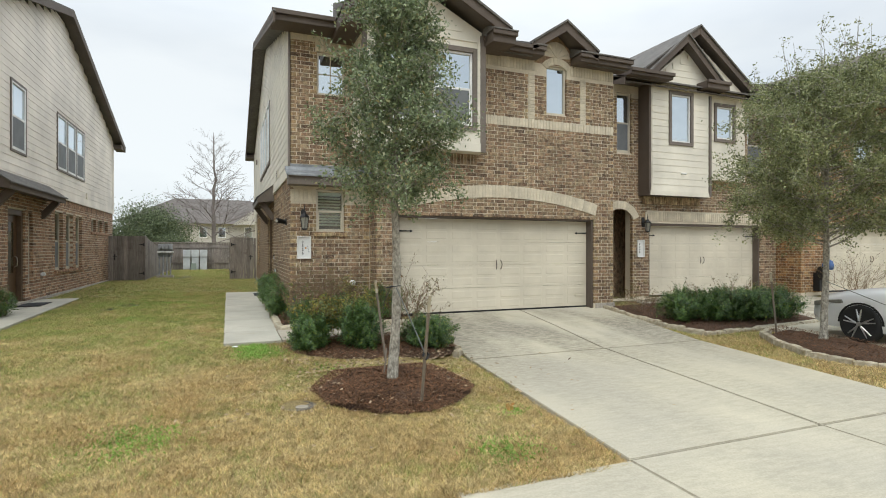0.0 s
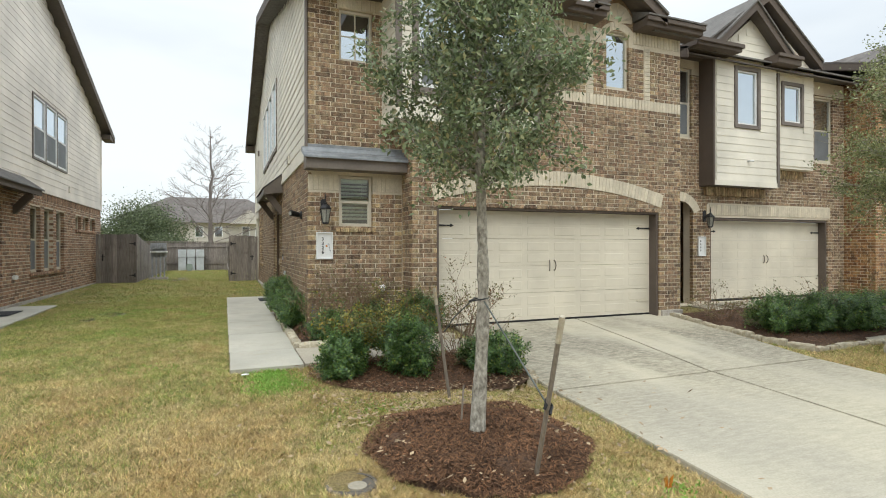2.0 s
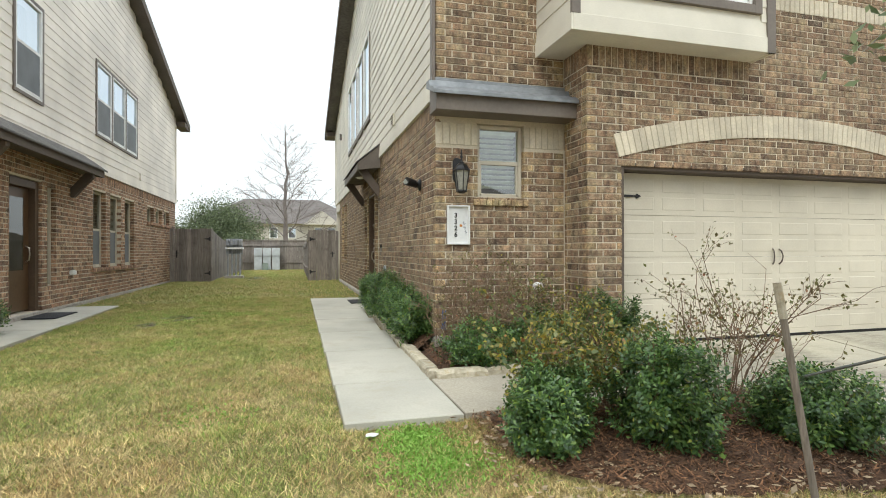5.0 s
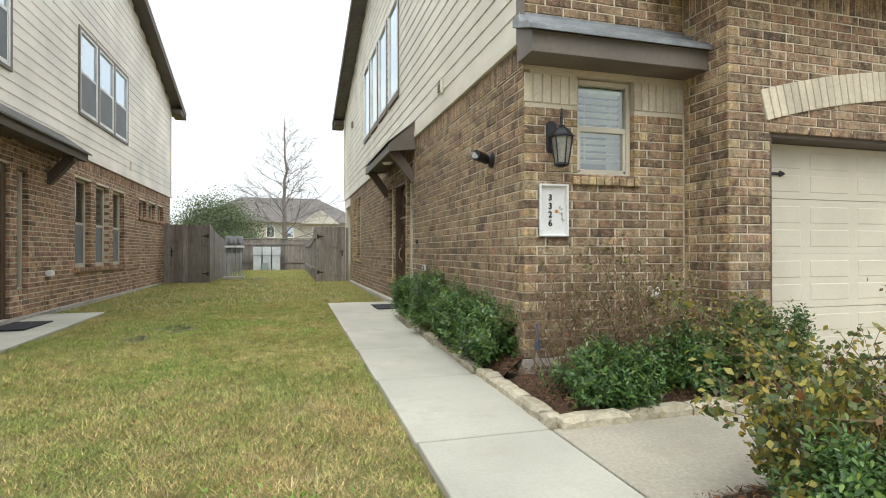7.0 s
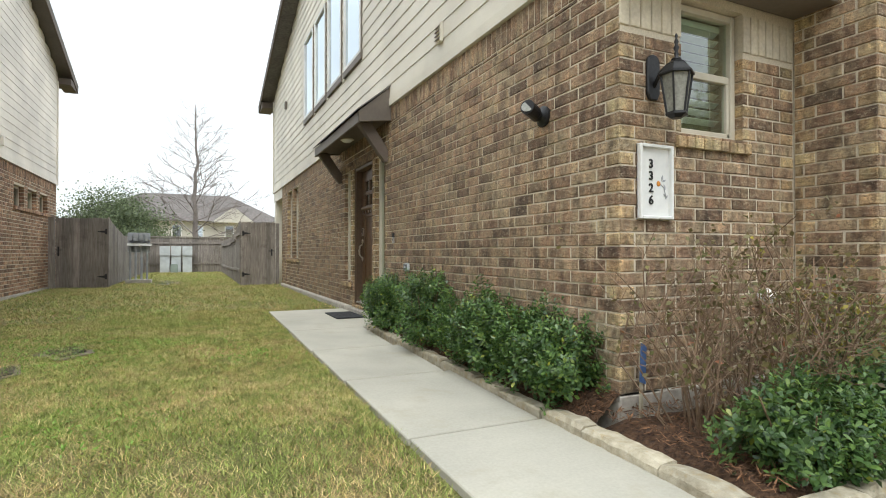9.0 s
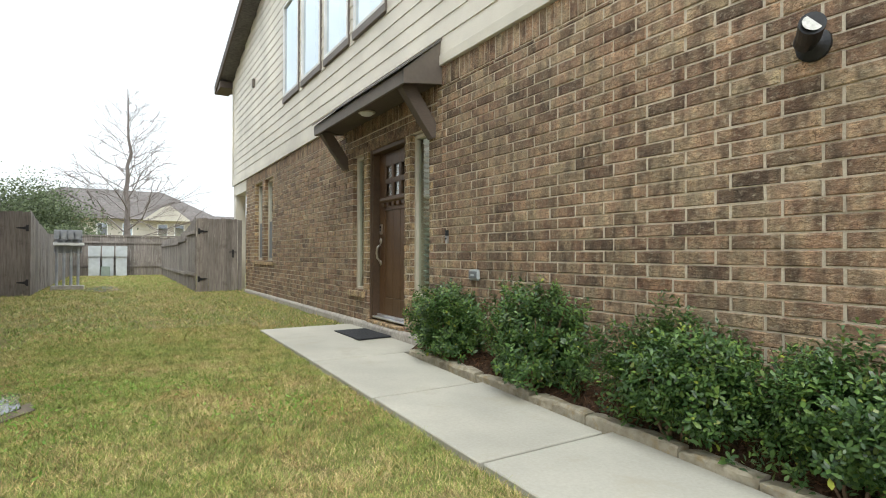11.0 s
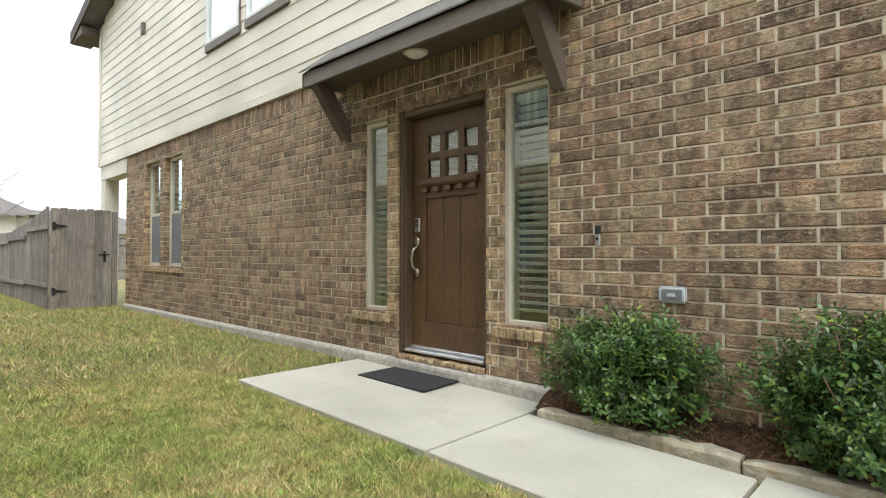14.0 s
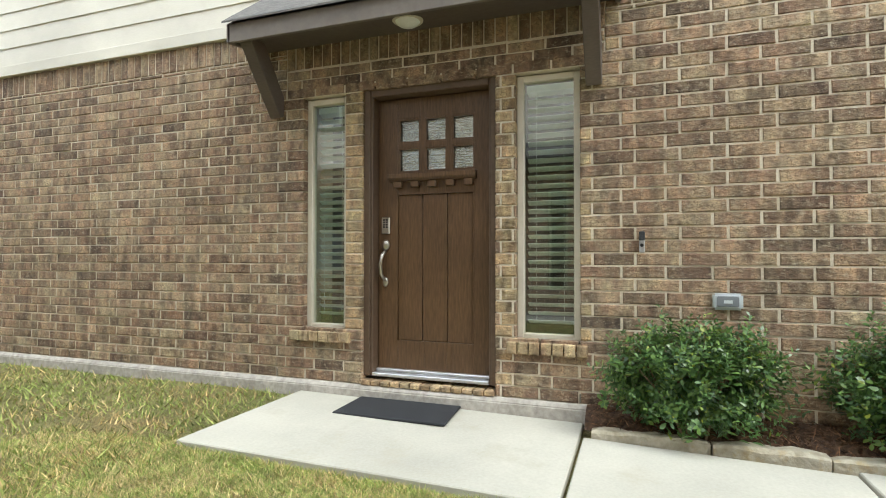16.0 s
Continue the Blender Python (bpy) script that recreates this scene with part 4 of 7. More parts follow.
# -- roofs --
def gable_roof(name, ridge, eaves, x0, x1, parent, shingle, board, ends=(True, True)):
    ry, rz = ridge
    y0, y1, ze = eaves
    Shape().loft([(x0, y0 - 0.03, ze + 0.01), (x0, ry, rz + 0.02), (x0, y1 + 0.03, ze + 0.01), (x0, y1 + 0.03, ze - 0.03), (x0, ry, rz - 0.02), (x0, y0 - 0.03, ze - 0.03)],
                 [(x1, y0 - 0.03, ze + 0.01), (x1, ry, rz + 0.02), (x1, y1 + 0.03, ze + 0.01), (x1, y1 + 0.03, ze - 0.03), (x1, ry, rz - 0.02), (x1, y0 - 0.03, ze - 0.03)]).put("shingles", shingle, parent)
    for a, b in [q for q, on in zip(((x0, x0 + 0.04), (x1 - 0.04, x1)), ends) if on]:
        Shape().loft([(a, y0, ze - 0.03), (a, ry, rz - 0.02), (a, y1, ze - 0.03), (a, y1, ze - 0.22), (a, ry, rz - 0.20), (a, y0, ze - 0.22)],
                     [(b, y0, ze - 0.03), (b, ry, rz - 0.02), (b, y1, ze - 0.03), (b, y1, ze - 0.22), (b, ry, rz - 0.20), (b, y0, ze - 0.22)]).put("rake_board", board, parent)
    Shape().loft([(x0 + 0.04, y0 + 0.03, ze - 0.10), (x0 + 0.04, ry, rz - 0.09), (x0 + 0.04, y1 - 0.03, ze - 0.10), (x0 + 0.04, y1 - 0.03, ze - 0.13), (x0 + 0.04, ry, rz - 0.12), (x0 + 0.04, y0 + 0.03, ze - 0.13)],
                 [(x1 - 0.04, y0 + 0.03, ze - 0.10), (x1 - 0.04, ry, rz - 0.09), (x1 - 0.04, y1 - 0.03, ze - 0.10), (x1 - 0.04, y1 - 0.03, ze - 0.13), (x1 - 0.04, ry, rz - 0.12), (x1 - 0.04, y0 + 0.03, ze - 0.13)]).put("soffit", M_SOFFIT, parent)


def eave_box(x0, x1, y0, y1, z0, z1, parent, name="eave_fascia"):
    Shape().box(x0, x1, y0, y1, z0, z1).box(x0 - 0.02, x1 + 0.02, y0 - 0.06, y0, z1 - 0.07, z1 + 0.02).put(name, M_TRIM, parent, bevel=0.008)


def front_gable(cx, half, z_eave, z_peak, y0, y1, parent, shingle, board):
    """A gable that looks towards the street: shingled wings with deep rake boards."""
    for d in (-1, 1):
        o = [(cx, z_peak), (cx + d * half, z_eave), (cx + d * half, z_eave - 0.05), (cx, z_peak - 0.05)]
        Shape().loft([(x, y0 - 0.04, z) for x, z in o], [(x, y1, z) for x, z in o]).put("shingles", shingle, parent)
        o = [(cx, z_peak - 0.05), (cx + d * half, z_eave - 0.05), (cx + d * half, z_eave - 0.24), (cx, z_peak - 0.26)]
        Shape().loft([(x, y0, z) for x, z in o], [(x, y0 + 0.05, z) for x, z in o]).put("rake_board", board, parent, bevel=0.004)
        o = [(cx, z_peak - 0.16), (cx + d * half, z_eave - 0.15), (cx + d * half, z_eave - 0.18), (cx, z_peak - 0.19)]
        Shape().loft([(x, y0 + 0.05, z) for x, z in o], [(x, y1, z) for x, z in o]).put("soffit", M_SOFFIT, parent)


roof = setting("roof_main", "grey shingle roof with dark brown fascia and rakes", "roof")
gable_roof("roof", (RIDGE_Y, RIDGE_Z), (EAVE_F + 0.02, EAVE_B, EAVE_Z), 0.77, 0.81, roof, M_SHINGLE, M_TRIM, (True, False))
slope = (RIDGE_Z - EAVE_Z) / (RIDGE_Y - EAVE_F)
for a, b, y in ((0.81, 2.15, 10.62), (2.15, 5.45, 11.0), (5.45, 6.30, 10.32), (6.30, 7.80, 11.0), (7.80, 8.96, 10.32)):
    lo, hi = EAVE_Z + slope * (y - EAVE_F) + 0.03, RIDGE_Z
    for y0, z0, y1, z1 in ((y, lo, RIDGE_Y, hi), (RIDGE_Y, hi, EAVE_B, EAVE_Z)):
        Shape().loft([(a, y0, z0), (a, y1, z1), (a, y1, z1 - 0.16), (a, y0, z0 - 0.16)], [(b, y0, z0), (b, y1, z1), (b, y1, z1 - 0.16), (b, y0, z0 - 0.16)]).put("roof_slope", M_SHINGLE, roof)
eave_box(0.79, 2.25, 10.60, Y_NARROW, 5.68, 5.86, roof)
eave_box(5.05, 6.55, 10.22, Y_FRONT + 0.1, 5.64, 5.80, roof)
eave_box(7.50, 8.98, 10.22, Y_FRONT + 0.1, 5.64, 5.80, roof)
Shape().box(0.80, 1.16, 26.3, 27.12, 5.50, 5.68).put("eave_return", M_TRIM, roof, bevel=0.006)
front_gable(3.76, 1.75, 5.96, 6.92, 9.85, 16.0, roof, M_SHINGLE, M_TRIM)
eave_box(1.98, 2.46, 9.86, Y_NARROW, 5.58, 5.80, roof)
eave_box(5.08, 5.62, 9.86, Y_FRONT, 5.62, 5.84, roof)
front_gable(7.09, 0.88, 5.92, 6.50, 10.16, 13.5, roof, M_SHINGLE, M_TRIM)
Shape(front).face_prism([(6.50, 5.60), (7.69, 5.60), (7.69, 5.80), (7.09, 6.35), (6.50, 5.80)], -0.2, 0.005).put("gable_brick", M_BRICK, roof)
arch_bricks(front, 7.09, 5.76, 0.02, 1.5, 0.36, roof, M_CREAM, 25, 0.03, 0.04)
for a, b in ((5.02, 5.47), (6.28, 6.57), (7.48, 9.0)):
    Shape().run_prism([(10.14, 5.825), (11.3, 5.825), (11.3, 6.34), (10.14, 5.855)], a, b).put("eave_shingles", M_SHINGLE, roof)
for a, b, z in ((1.96, 2.48, 5.80), (5.06, 5.64, 5.84)):
    Shape().run_prism([(9.78, z + 0.025), (10.8, z + 0.025), (10.8, z + 0.46), (9.78, z + 0.05)], a, b).put("eave_shingles", M_SHINGLE, roof)
Shape().tube([(6.3, 14.5, 6.6), (6.3, 14.5, 7.35)], 0.04, 8).put("vent_pipe", M_TRIM, roof)


# ---- neighbour across the side lawn ----
X_LEFT = -4.60
left = lambda u, n, z: (X_LEFT + n, u, z)
L_DOOR, L_LIGHT = (14.88, 15.98, 0.05, 2.25), (16.20, 16.55, 0.42, 2.22)
L_WINS = [(18.42 + i * 1.13, 19.24 + i * 1.13, 0.70, 2.40) for i in range(3)]
L_SMALL = [(22.85 + i * 1.05, 23.62 + i * 1.05, 1.94, 2.40) for i in range(3)]
L_UP = [(18.55 + i * 1.06, 19.52 + i * 1.06, 3.66, 5.24) for i in range(3)] + [(14.98, 15.90, 3.62, 5.18)]
L_HOLES = [L_DOOR, L_LIGHT] + L_WINS + L_SMALL
house_left = thing("townhouse", (X_LEFT - 3, 19, -0.05), "two-storey townhouse of red-brown brick and cream siding", "house")
lw = link_empty("side_wall", house_left)
Shape(left).cut_slab(11.0, 26.7, -0.26, -0.007, 0.02, 2.81, [grow(h) for h in L_HOLES]).put("mortar", M_MORTAR, lw)
Shape(left).box(10.9, 26.72, -0.3, 0.04, -0.6, 0.04).put("foundation", M_FOUND, lw, bevel=0.006)
lay_bricks("bricks", left, [(a + 0.002, b - 0.002, c + 0.0025, d - 0.0025) for a, b, c, d in brick_cells(11.0, 26.7, 0.04, 2.60, L_HOLES)] + soldier_cells(11.0, 26.7, 2.60, 2.81), M_RED, lw, seed=31)
lay_bricks("sill_bricks", left, soldier_cells(18.34, 21.6, 0.61, 0.70) + soldier_cells(22.8, 25.8, 1.86, 1.94), M_RED, lw, 0.04, 0.14, 32)
up = link_empty("upper_wall", house_left)
Shape(left).cut_slab(11.0, 26.7, -0.2, 0.004, 2.812, 5.80, L_UP).face_prism([(11.0, 5.80), (26.7, 5.80), (18.9, 8.2)], -0.2, 0.004).put("sheathing", M_SIDING2, up)
siding(left, up, M_SIDING2, 2.91, 8.15, lambda z: under_roof(z, 0.17, (11.0, 26.7), (18.9, 8.42), (10.2, 27.6, 5.86)), L_UP)
Shape(left).box(11.0, 26.72, 0.004, 0.032, 2.812, 2.91).put("frieze_board", M_SIDING2, up)
Shape(left).box(26.62, 26.74, 0.004, 0.042, 2.812, 5.7).put("corner_board", M_SIDING2, up)
Shape(left).box(21.9, 22.0, 0.02, 0.07, 3.05, 3.25).put("vent", M_SIDING2, up, bevel=0.004)
for h in L_WINS:
    window("window", left, *h, parent=house_left, recess=0.10, style="hung", glass=M_SHADED)
for h in L_SMALL:
    window("window", left, *h, parent=house_left, recess=0.10, style="fixed", glass=M_SHADED)
for h in L_UP:
    window("window", left, *h, parent=house_left, frame_mat=M_WHITE, recess=-0.04, style="hung", glass=M_GLASS2, trim=0.055)
window("window", left, *L_LIGHT, parent=house_left, recess=0.08, style="fixed")
d = link_empty("door", house_left)
Shape(left).box(15.0, 15.86, -0.20, -0.15, 0.08, 2.12).put("door_leaf", M_DOOR, d, bevel=0.005)
Shape(left).box(14.88, 15.0, -0.22, -0.05, 0.05, 2.25).box(15.86, 15.98, -0.22, -0.05, 0.05, 2.25).box(15.0, 15.86, -0.22, -0.05, 2.12, 2.25).put("door_frame", M_JAMB, d, bevel=0.005)
Shape(left).box(15.20, 15.66, -0.155, -0.143, 0.75, 1.95).put("door_glass", M_SHADED, d, "leaded oval-pattern door glass")
Shape(left).tube([(15.76, -0.15, 1.15), (15.76, -0.10, 1.12), (15.76, -0.09, 1.02), (15.76, -0.10, 0.92), (15.76, -0.15, 0.88)], 0.012, 6).put("door_handle", M_NICKEL, d, smooth=True)
rf = link_empty("roof", house_left)
gable_roof("roof", (18.9, 8.42), (10.2, 27.6, 5.86), -14.0, -4.25, rf, M_SHINGLE, M_TRIM)
Shape().box(-4.6, -4.27, 26.7, 27.62, 5.64, 5.82).put("eave_return", M_TRIM, rf, bevel=0.006)
Shape().box(-14, -4.85, 10.98, 11.2, -0.3, 5.8).put("end_wall", M_RED, house_left)
Shape().box(-14, -4.85, 26.5, 26.68, -0.3, 5.8).put("end_wall", M_RED, house_left)


# ---- attached house with its own garage ----
house2 = thing("townhouse", (12, 14, -0.05), "attached two-storey townhouse of brown brick with cream siding bay", "house")
Y2 = 11.80
h2 = lambda u, n, z: (u, Y2 - n, z)
h2bay = lambda u, n, z: (u, 11.40 - n, z)
h2set = lambda u, n, z: (u, 11.55 - n, z)
w2 = link_empty("wall", house2)
G2, ENTRY = (10.98, 15.40, -0.05, 2.05), (9.55, 10.40, -0.05, 2.42)
H2_NARROW = (9.86, 10.36, 3.98, 5.62)
H2_RIGHT = (14.85, 15.62, 3.65, 5.42)
holes2 = [G2, ENTRY, H2_NARROW, H2_RIGHT]
Shape(h2).cut_slab(8.70, 16.1, -0.3, -0.007, -0.1, 5.85, [grow(h) for h in holes2]).put("mortar", M_MORTAR, w2)
lay_bricks("bricks", h2, brick_cells(8.77, 16.1, 0.0, 5.5, holes2 + [(10.9, 15.5, 2.10, 2.40), (10.72, 12.8, 2.85, 6), (12.8, 14.42, 3.4, 6)]), M_BRICK, w2, seed=41)
lay_bricks("soldier_bricks", h2, soldier_cells(10.85, 15.5, 2.11, 2.38), M_CREAM, w2, 0.012, seed=42)
lay_bricks("bricks", h2bay, soldier_cells(10.72, 12.8, 2.58, 2.80), M_TAN, w2, -0.3, 0.08, 43)
arch_bricks(h2, 9.97, 1.93, 0.50, 1.15, 0.22, w2, M_CREAM, 44)
Shape(h2).box(8.9, 11.4, -1.0, -0.95, -0.2, 3.2).box(8.9, 11.4, -0.95, -0.31, 2.9, 3.0).box(11.3, 11.4, -0.95, -0.31, -0.2, 2.9).put("entry_back", M_BRICK, w2)
Shape(lambda u, n, z: (8.75 + n, u, z)).box(Y_FRONT + 0.02, Y2, -0.2, -0.005, -0.1, 5.6).put("return_wall", M_BRICK, w2)
window("window", h2, *H2_NARROW, parent=house2, recess=0.06, style="hung", glass=M_GLASS2)
window("window", h2, *H2_RIGHT, parent=house2, recess=0.06, style="hung", glass=M_GLASS2, blinds=0.07)
lay_bricks("soldier_bricks", h2, soldier_cells(12.86, 14.40, 3.12, 3.35), M_TAN, w2, 0.012, seed=45)
garage_door("garage_door", h2, *G2, "cream panelled double garage door behind a hedge")
b2 = link_empty("bay", house2)
BW1, BW2 = (11.38, 12.08, 4.30, 5.62), (13.24, 13.90, 4.55, 5.50)
Shape(h2bay).cut_slab(10.66, 12.80, -0.45, 0.0, 2.82, 5.95, [BW1]).face_prism([(10.66, 5.95), (14.1, 5.95), (12.25, 7.2)], -0.45, 0.0).put("sheathing", M_SIDING, b2)
Shape(h2set).cut_slab(12.80, 14.42, -0.45, 0.0, 3.35, 6.6, [BW2]).put("sheathing", M_SIDING, b2)
siding(h2bay, b2, M_SIDING, 2.92, 7.15, lambda z: (10.70, 12.76) if z < 5.9 else (10.70 + (z - 5.9) * 1.5, 14.0 - (z - 5.9) * 1.4), [(11.28, 12.18, 4.2, 5.72)], name="siding_board")
siding(h2set, b2, M_SIDING, 3.42, 6.3, lambda z: (12.82, 14.40), [(13.14, 14.0, 4.45, 5.6)], name="siding_board")
Shape(h2bay).box(10.64, 12.82, 0.0, 0.03, 2.80, 2.92).put("skirt_board", M_SIDING, b2)
Shape().box(10.60, 10.66, 11.38, Y2, 2.80, 5.95).put("brown_cheek", M_TRIM, b2)
Shape().box(10.66, 12.8, 11.42, Y2, 2.80, 2.84).put("soffit", M_SOFFIT, b2)
Shape(h2bay).box(12.78, 12.86, 0.0, 0.04, 2.82, 5.7).put("corner_board", M_TRIM2, b2)
window("window", h2bay, *BW1, parent=house2, frame_mat=M_WHITE, recess=0.0, style="fixed", glass=M_GLASS2, trim=0.09, blinds=0.07)
window("window", h2set, *BW2, parent=house2, frame_mat=M_WHITE, recess=0.0, style="fixed", glass=M_GLASS2, trim=0.09, blinds=0.07)
r2 = link_empty("roof", house2)
front_gable(12.25, 2.0, 6.15, 7.60, 11.20, 17.0, r2, M_SHINGLE, M_TRIM)
front_gable(11.70, 1.35, 6.05, 7.25, 11.10, 11.5, r2, M_SHINGLE, M_TRIM)
eave_box(9.60, 11.0, 10.93, Y2, 5.83, 5.97, r2)
eave_box(12.30, 13.15, 11.0, 11.5, 5.80, 6.0, r2)
gable_roof("roof", (18.6, 8.05), (11.2, 27.0, 5.85), 9.6, 17.0, r2, M_SHINGLE, M_TRIM)
Shape().box(9.6, 16.0, 24.5, 24.7, -0.2, 5.7).put("back_wall", M_MORTAR, house2)

# ---- third house, orange brick ----
house3 = thing("townhouse", (20, 15, -0.05), "townhouse of orange-brown brick with cream garage door", "house")
w3 = link_empty("wall", house3)
h3 = lambda u, n, z: (u, 11.0 - n, z)
h3s = lambda u, n, z: (16.1 - n, u, z)
G3 = (17.4, 22.3, -0.05, 2.05)
Shape(h3).cut_slab(16.11, 24.0, -0.3, -0.007, -0.1, 6.0, [grow(G3), (18.6, 19.6, 3.4, 4.9), (20.6, 21.6, 3.4, 4.9)]).put("mortar", M_MORTAR, w3)
Shape(h3s).box(11.02, 12.2, -0.2, -0.011, -0.1, 6.0).put("mortar", M_MORTAR, w3)
lay_bricks("bricks", h3, brick_cells(16.1, 24.0, 0.0, 6.0, [G3, (18.6, 19.6, 3.4, 4.9), (20.6, 21.6, 3.4, 4.9)]), M_ORANGE, w3, seed=51)
lay_bricks("bricks", h3s, brick_cells(11.0, 12.2, 0.0, 6.0, []), M_ORANGE, w3, 0, 0.03, seed=52)
garage_door("garage_door", h3, *G3, "cream panelled garage door in orange brick")
for u in (18.6, 20.6):
    window("window", h3, u, u + 1.0, 3.4, 4.9, parent=house3, frame_mat=M_WHITE, style="hung", glass=M_GLASS2)
r3 = link_empty("roof", house3)
gable_roof("roof", (18.6, 8.6), (10.5, 27.0, 6.1), 15.9, 26, r3, M_SHINGLE2, M_TRIM)
front_gable(20.2, 3.2, 6.1, 8.0, 10.4, 18, r3, M_SHINGLE2, M_TRIM)


# ---- ground ----
def rows_between(a, b, step):
    return list(np.arange(a, b, step))


gx = [-900, -300, -120, -60, -35, -20, -12, -8] + rows_between(-5.6, 12.4, 0.16) + [14, 17, 20, 26, 35, 60, 120, 300, 900]
gy = [-900, -300, -100, -40, -15, -6, -2] + rows_between(0, 38, 0.18) + [40, 44, 50, 60, 80, 120, 200, 400, 900]
GX, GY = np.meshgrid(np.array(gx), np.array(gy))
near_drive = np.clip((GX - 2.3) / 0.7, 0, 1) * (GY < 10.9) * (GX < 12)
GZ = lawn_z(GY) * (1 - near_drive) + (drive_z(GY) - 0.025) * near_drive
paved = ((GX > drive_left(GY) - 0.02) & (GX < drive_right(GY) - 0.05) & (GY > 1.5) & (GY < 10.9)) | ((GY > 1.6) & (GY < np.where(GX > 1.4, 3.52, 3.40)) & (GX > -30) & (GX < 40)) | ((GX > 10.4) & (GY > 1.5) & (GY < 12) & (GX < 17))
GZ = np.where(paved, drive_z(GY) - 0.07, GZ)
rough_z = np.array([[noise.noise((x * 0.9, y * 0.9, 0)) * 0.022 + noise.noise((x * 4, y * 4, 3)) * 0.008 for x in gx] for y in gy])
GZ = GZ + np.where(paved, 0, rough_z)
under = (GX > -0.2) & (GX < 1.3) & (GY > 8.7) & (GY < 17.7)
GZ = np.where(under, np.minimum(GZ, walk_z(GY) - 0.045), GZ)
nx, ny = len(gx), len(gy)
me = bpy.data.meshes.new("ground")
me.from_pydata(np.stack([GX, GY, GZ], -1).reshape(-1, 3).tolist(), [], [(j * nx + i, j * nx + i + 1, (j + 1) * nx + i + 1, (j + 1) * nx + i) for j in range(ny - 1) for i in range(nx - 1)])
me.polygons.foreach_set("use_smooth", [True] * len(me.polygons))
ground = tagged(link("ground", me, M_GROUND), "dormant tan and green lawn ground", "ground", "", "structure")


def slab(name, outline, top, thick, material, parent, bevel=0.006):
    """A cast slab with a sloped top; outline in plan, top(y) its height."""
    return Shape().loft([(x, y, top(y) - thick) for x, y in outline], [(x, y, float(top(y))) for x, y in outline]).put(name, material, parent, bevel=bevel)


walkway = tagged(new("walkway"), "pale concrete walkway slabs leading to the side door", "walkway", "", "structure")
JOINTS_Y = [8.90, 9.96, 11.43, 12.80, 14.08, 15.41]
for a, b in zip(JOINTS_Y, JOINTS_Y[1:]):
    slab("slab", [(-0.06, a + 0.011), (0.80, a + 0.011), (0.80 if b < 11 else 0.86, b - 0.011), (-0.05, b - 0.011)], walk_z, 0.11, M_CONC, walkway)
slab("slab", [(-0.05, 15.422), (1.13, 15.422), (1.13, 17.51), (-0.05, 17.51)], walk_z, 0.11, M_CONC, walkway)
slab("slab", [(0.815, 8.93), (2.05, 8.98), (2.05, 9.95), (0.815, 9.95)], walk_z, 0.11, M_CONC2, walkway)
slab("slab", [(2.062, 8.98), (3.45, 9.05), (3.45, 9.95), (2.062, 9.95)], lambda y: walk_z(y) - 0.03, 0.11, M_CONC2, walkway)

driveway = tagged(new("driveway"), "weathered pale concrete driveway slabs with dark joints", "driveway", "", "structure")
centre = lambda y: 5.42 + 0.115 * (y - 3.5)
drive_stops = lambda a, b: [a + 0.015] + [y for y in DRIVE_Y if a < y < b] + [b - 0.015]
DJ = [3.50, 7.30, 10.86]
for a, b in zip(DJ, DJ[1:]):
    for f0, f1 in ((drive_left, centre), (centre, drive_right)):
        g0, g1 = (0.0 if f0 is drive_left else 0.014), (0.014 if f1 is centre else 0.0)
        st = drive_stops(a, b)
        sl, m = Shape(), len(st)
        sl.v = [(x, y, float(drive_z(y)) - d) for y in st for x, d in ((f0(y) + g0, 0), (f1(y) - g1, 0), (f1(y) - g1, 0.12), (f0(y) + g0, 0.12))]
        sl.f = [(4 * q + k, 4 * q + (k + 1) % 4, 4 * q + 4 + (k + 1) % 4, 4 * q + 4 + k) for q in range(m - 1) for k in range(4)] + [(3, 2, 1, 0), tuple(range(4 * m - 4, 4 * m))]
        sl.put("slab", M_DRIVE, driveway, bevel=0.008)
pavement = tagged(new("pavement"), "pale concrete pavement slabs along the street", "pavement", "", "structure")
px = [-12, -9, -6, -3, 0, 1.5, 3.06, 5.42, 7.42, 9.5, 11.5, 13.5, 16, 19, 22]
for a, b in zip(px, px[1:]):
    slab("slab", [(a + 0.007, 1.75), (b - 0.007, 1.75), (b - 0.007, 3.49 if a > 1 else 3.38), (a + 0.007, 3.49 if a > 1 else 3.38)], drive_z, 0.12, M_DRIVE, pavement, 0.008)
drive3 = tagged(new("driveway_2"), "pale concrete driveway beside a planted strip", "driveway", "", "structure")
for a, b in ((3.5, 6.6), (6.6, 9.0), (9.0, 11.7)):
    for u, v in ((10.2, 13.0), (13.0, 16.6)):
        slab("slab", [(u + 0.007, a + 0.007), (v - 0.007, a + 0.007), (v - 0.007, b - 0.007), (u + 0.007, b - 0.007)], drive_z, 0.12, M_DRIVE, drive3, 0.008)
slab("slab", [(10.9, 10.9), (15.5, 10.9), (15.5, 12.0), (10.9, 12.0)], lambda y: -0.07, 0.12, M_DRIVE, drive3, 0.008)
walk_left = tagged(new("walkway_2"), "pale concrete walkway at the neighbour's side door", "walkway", "", "structure")
for a, b in ((10.5, 12.3), (12.3, 13.9), (13.9, 15.4), (15.4, 16.98)):
    slab("slab", [(-4.55, a + 0.006), (-3.70, a + 0.006), (-3.70, b - 0.006), (-4.55, b - 0.006)], lambda y: float(lawn_z(y)) + 0.045, 0.11, M_CONC, walk_left)


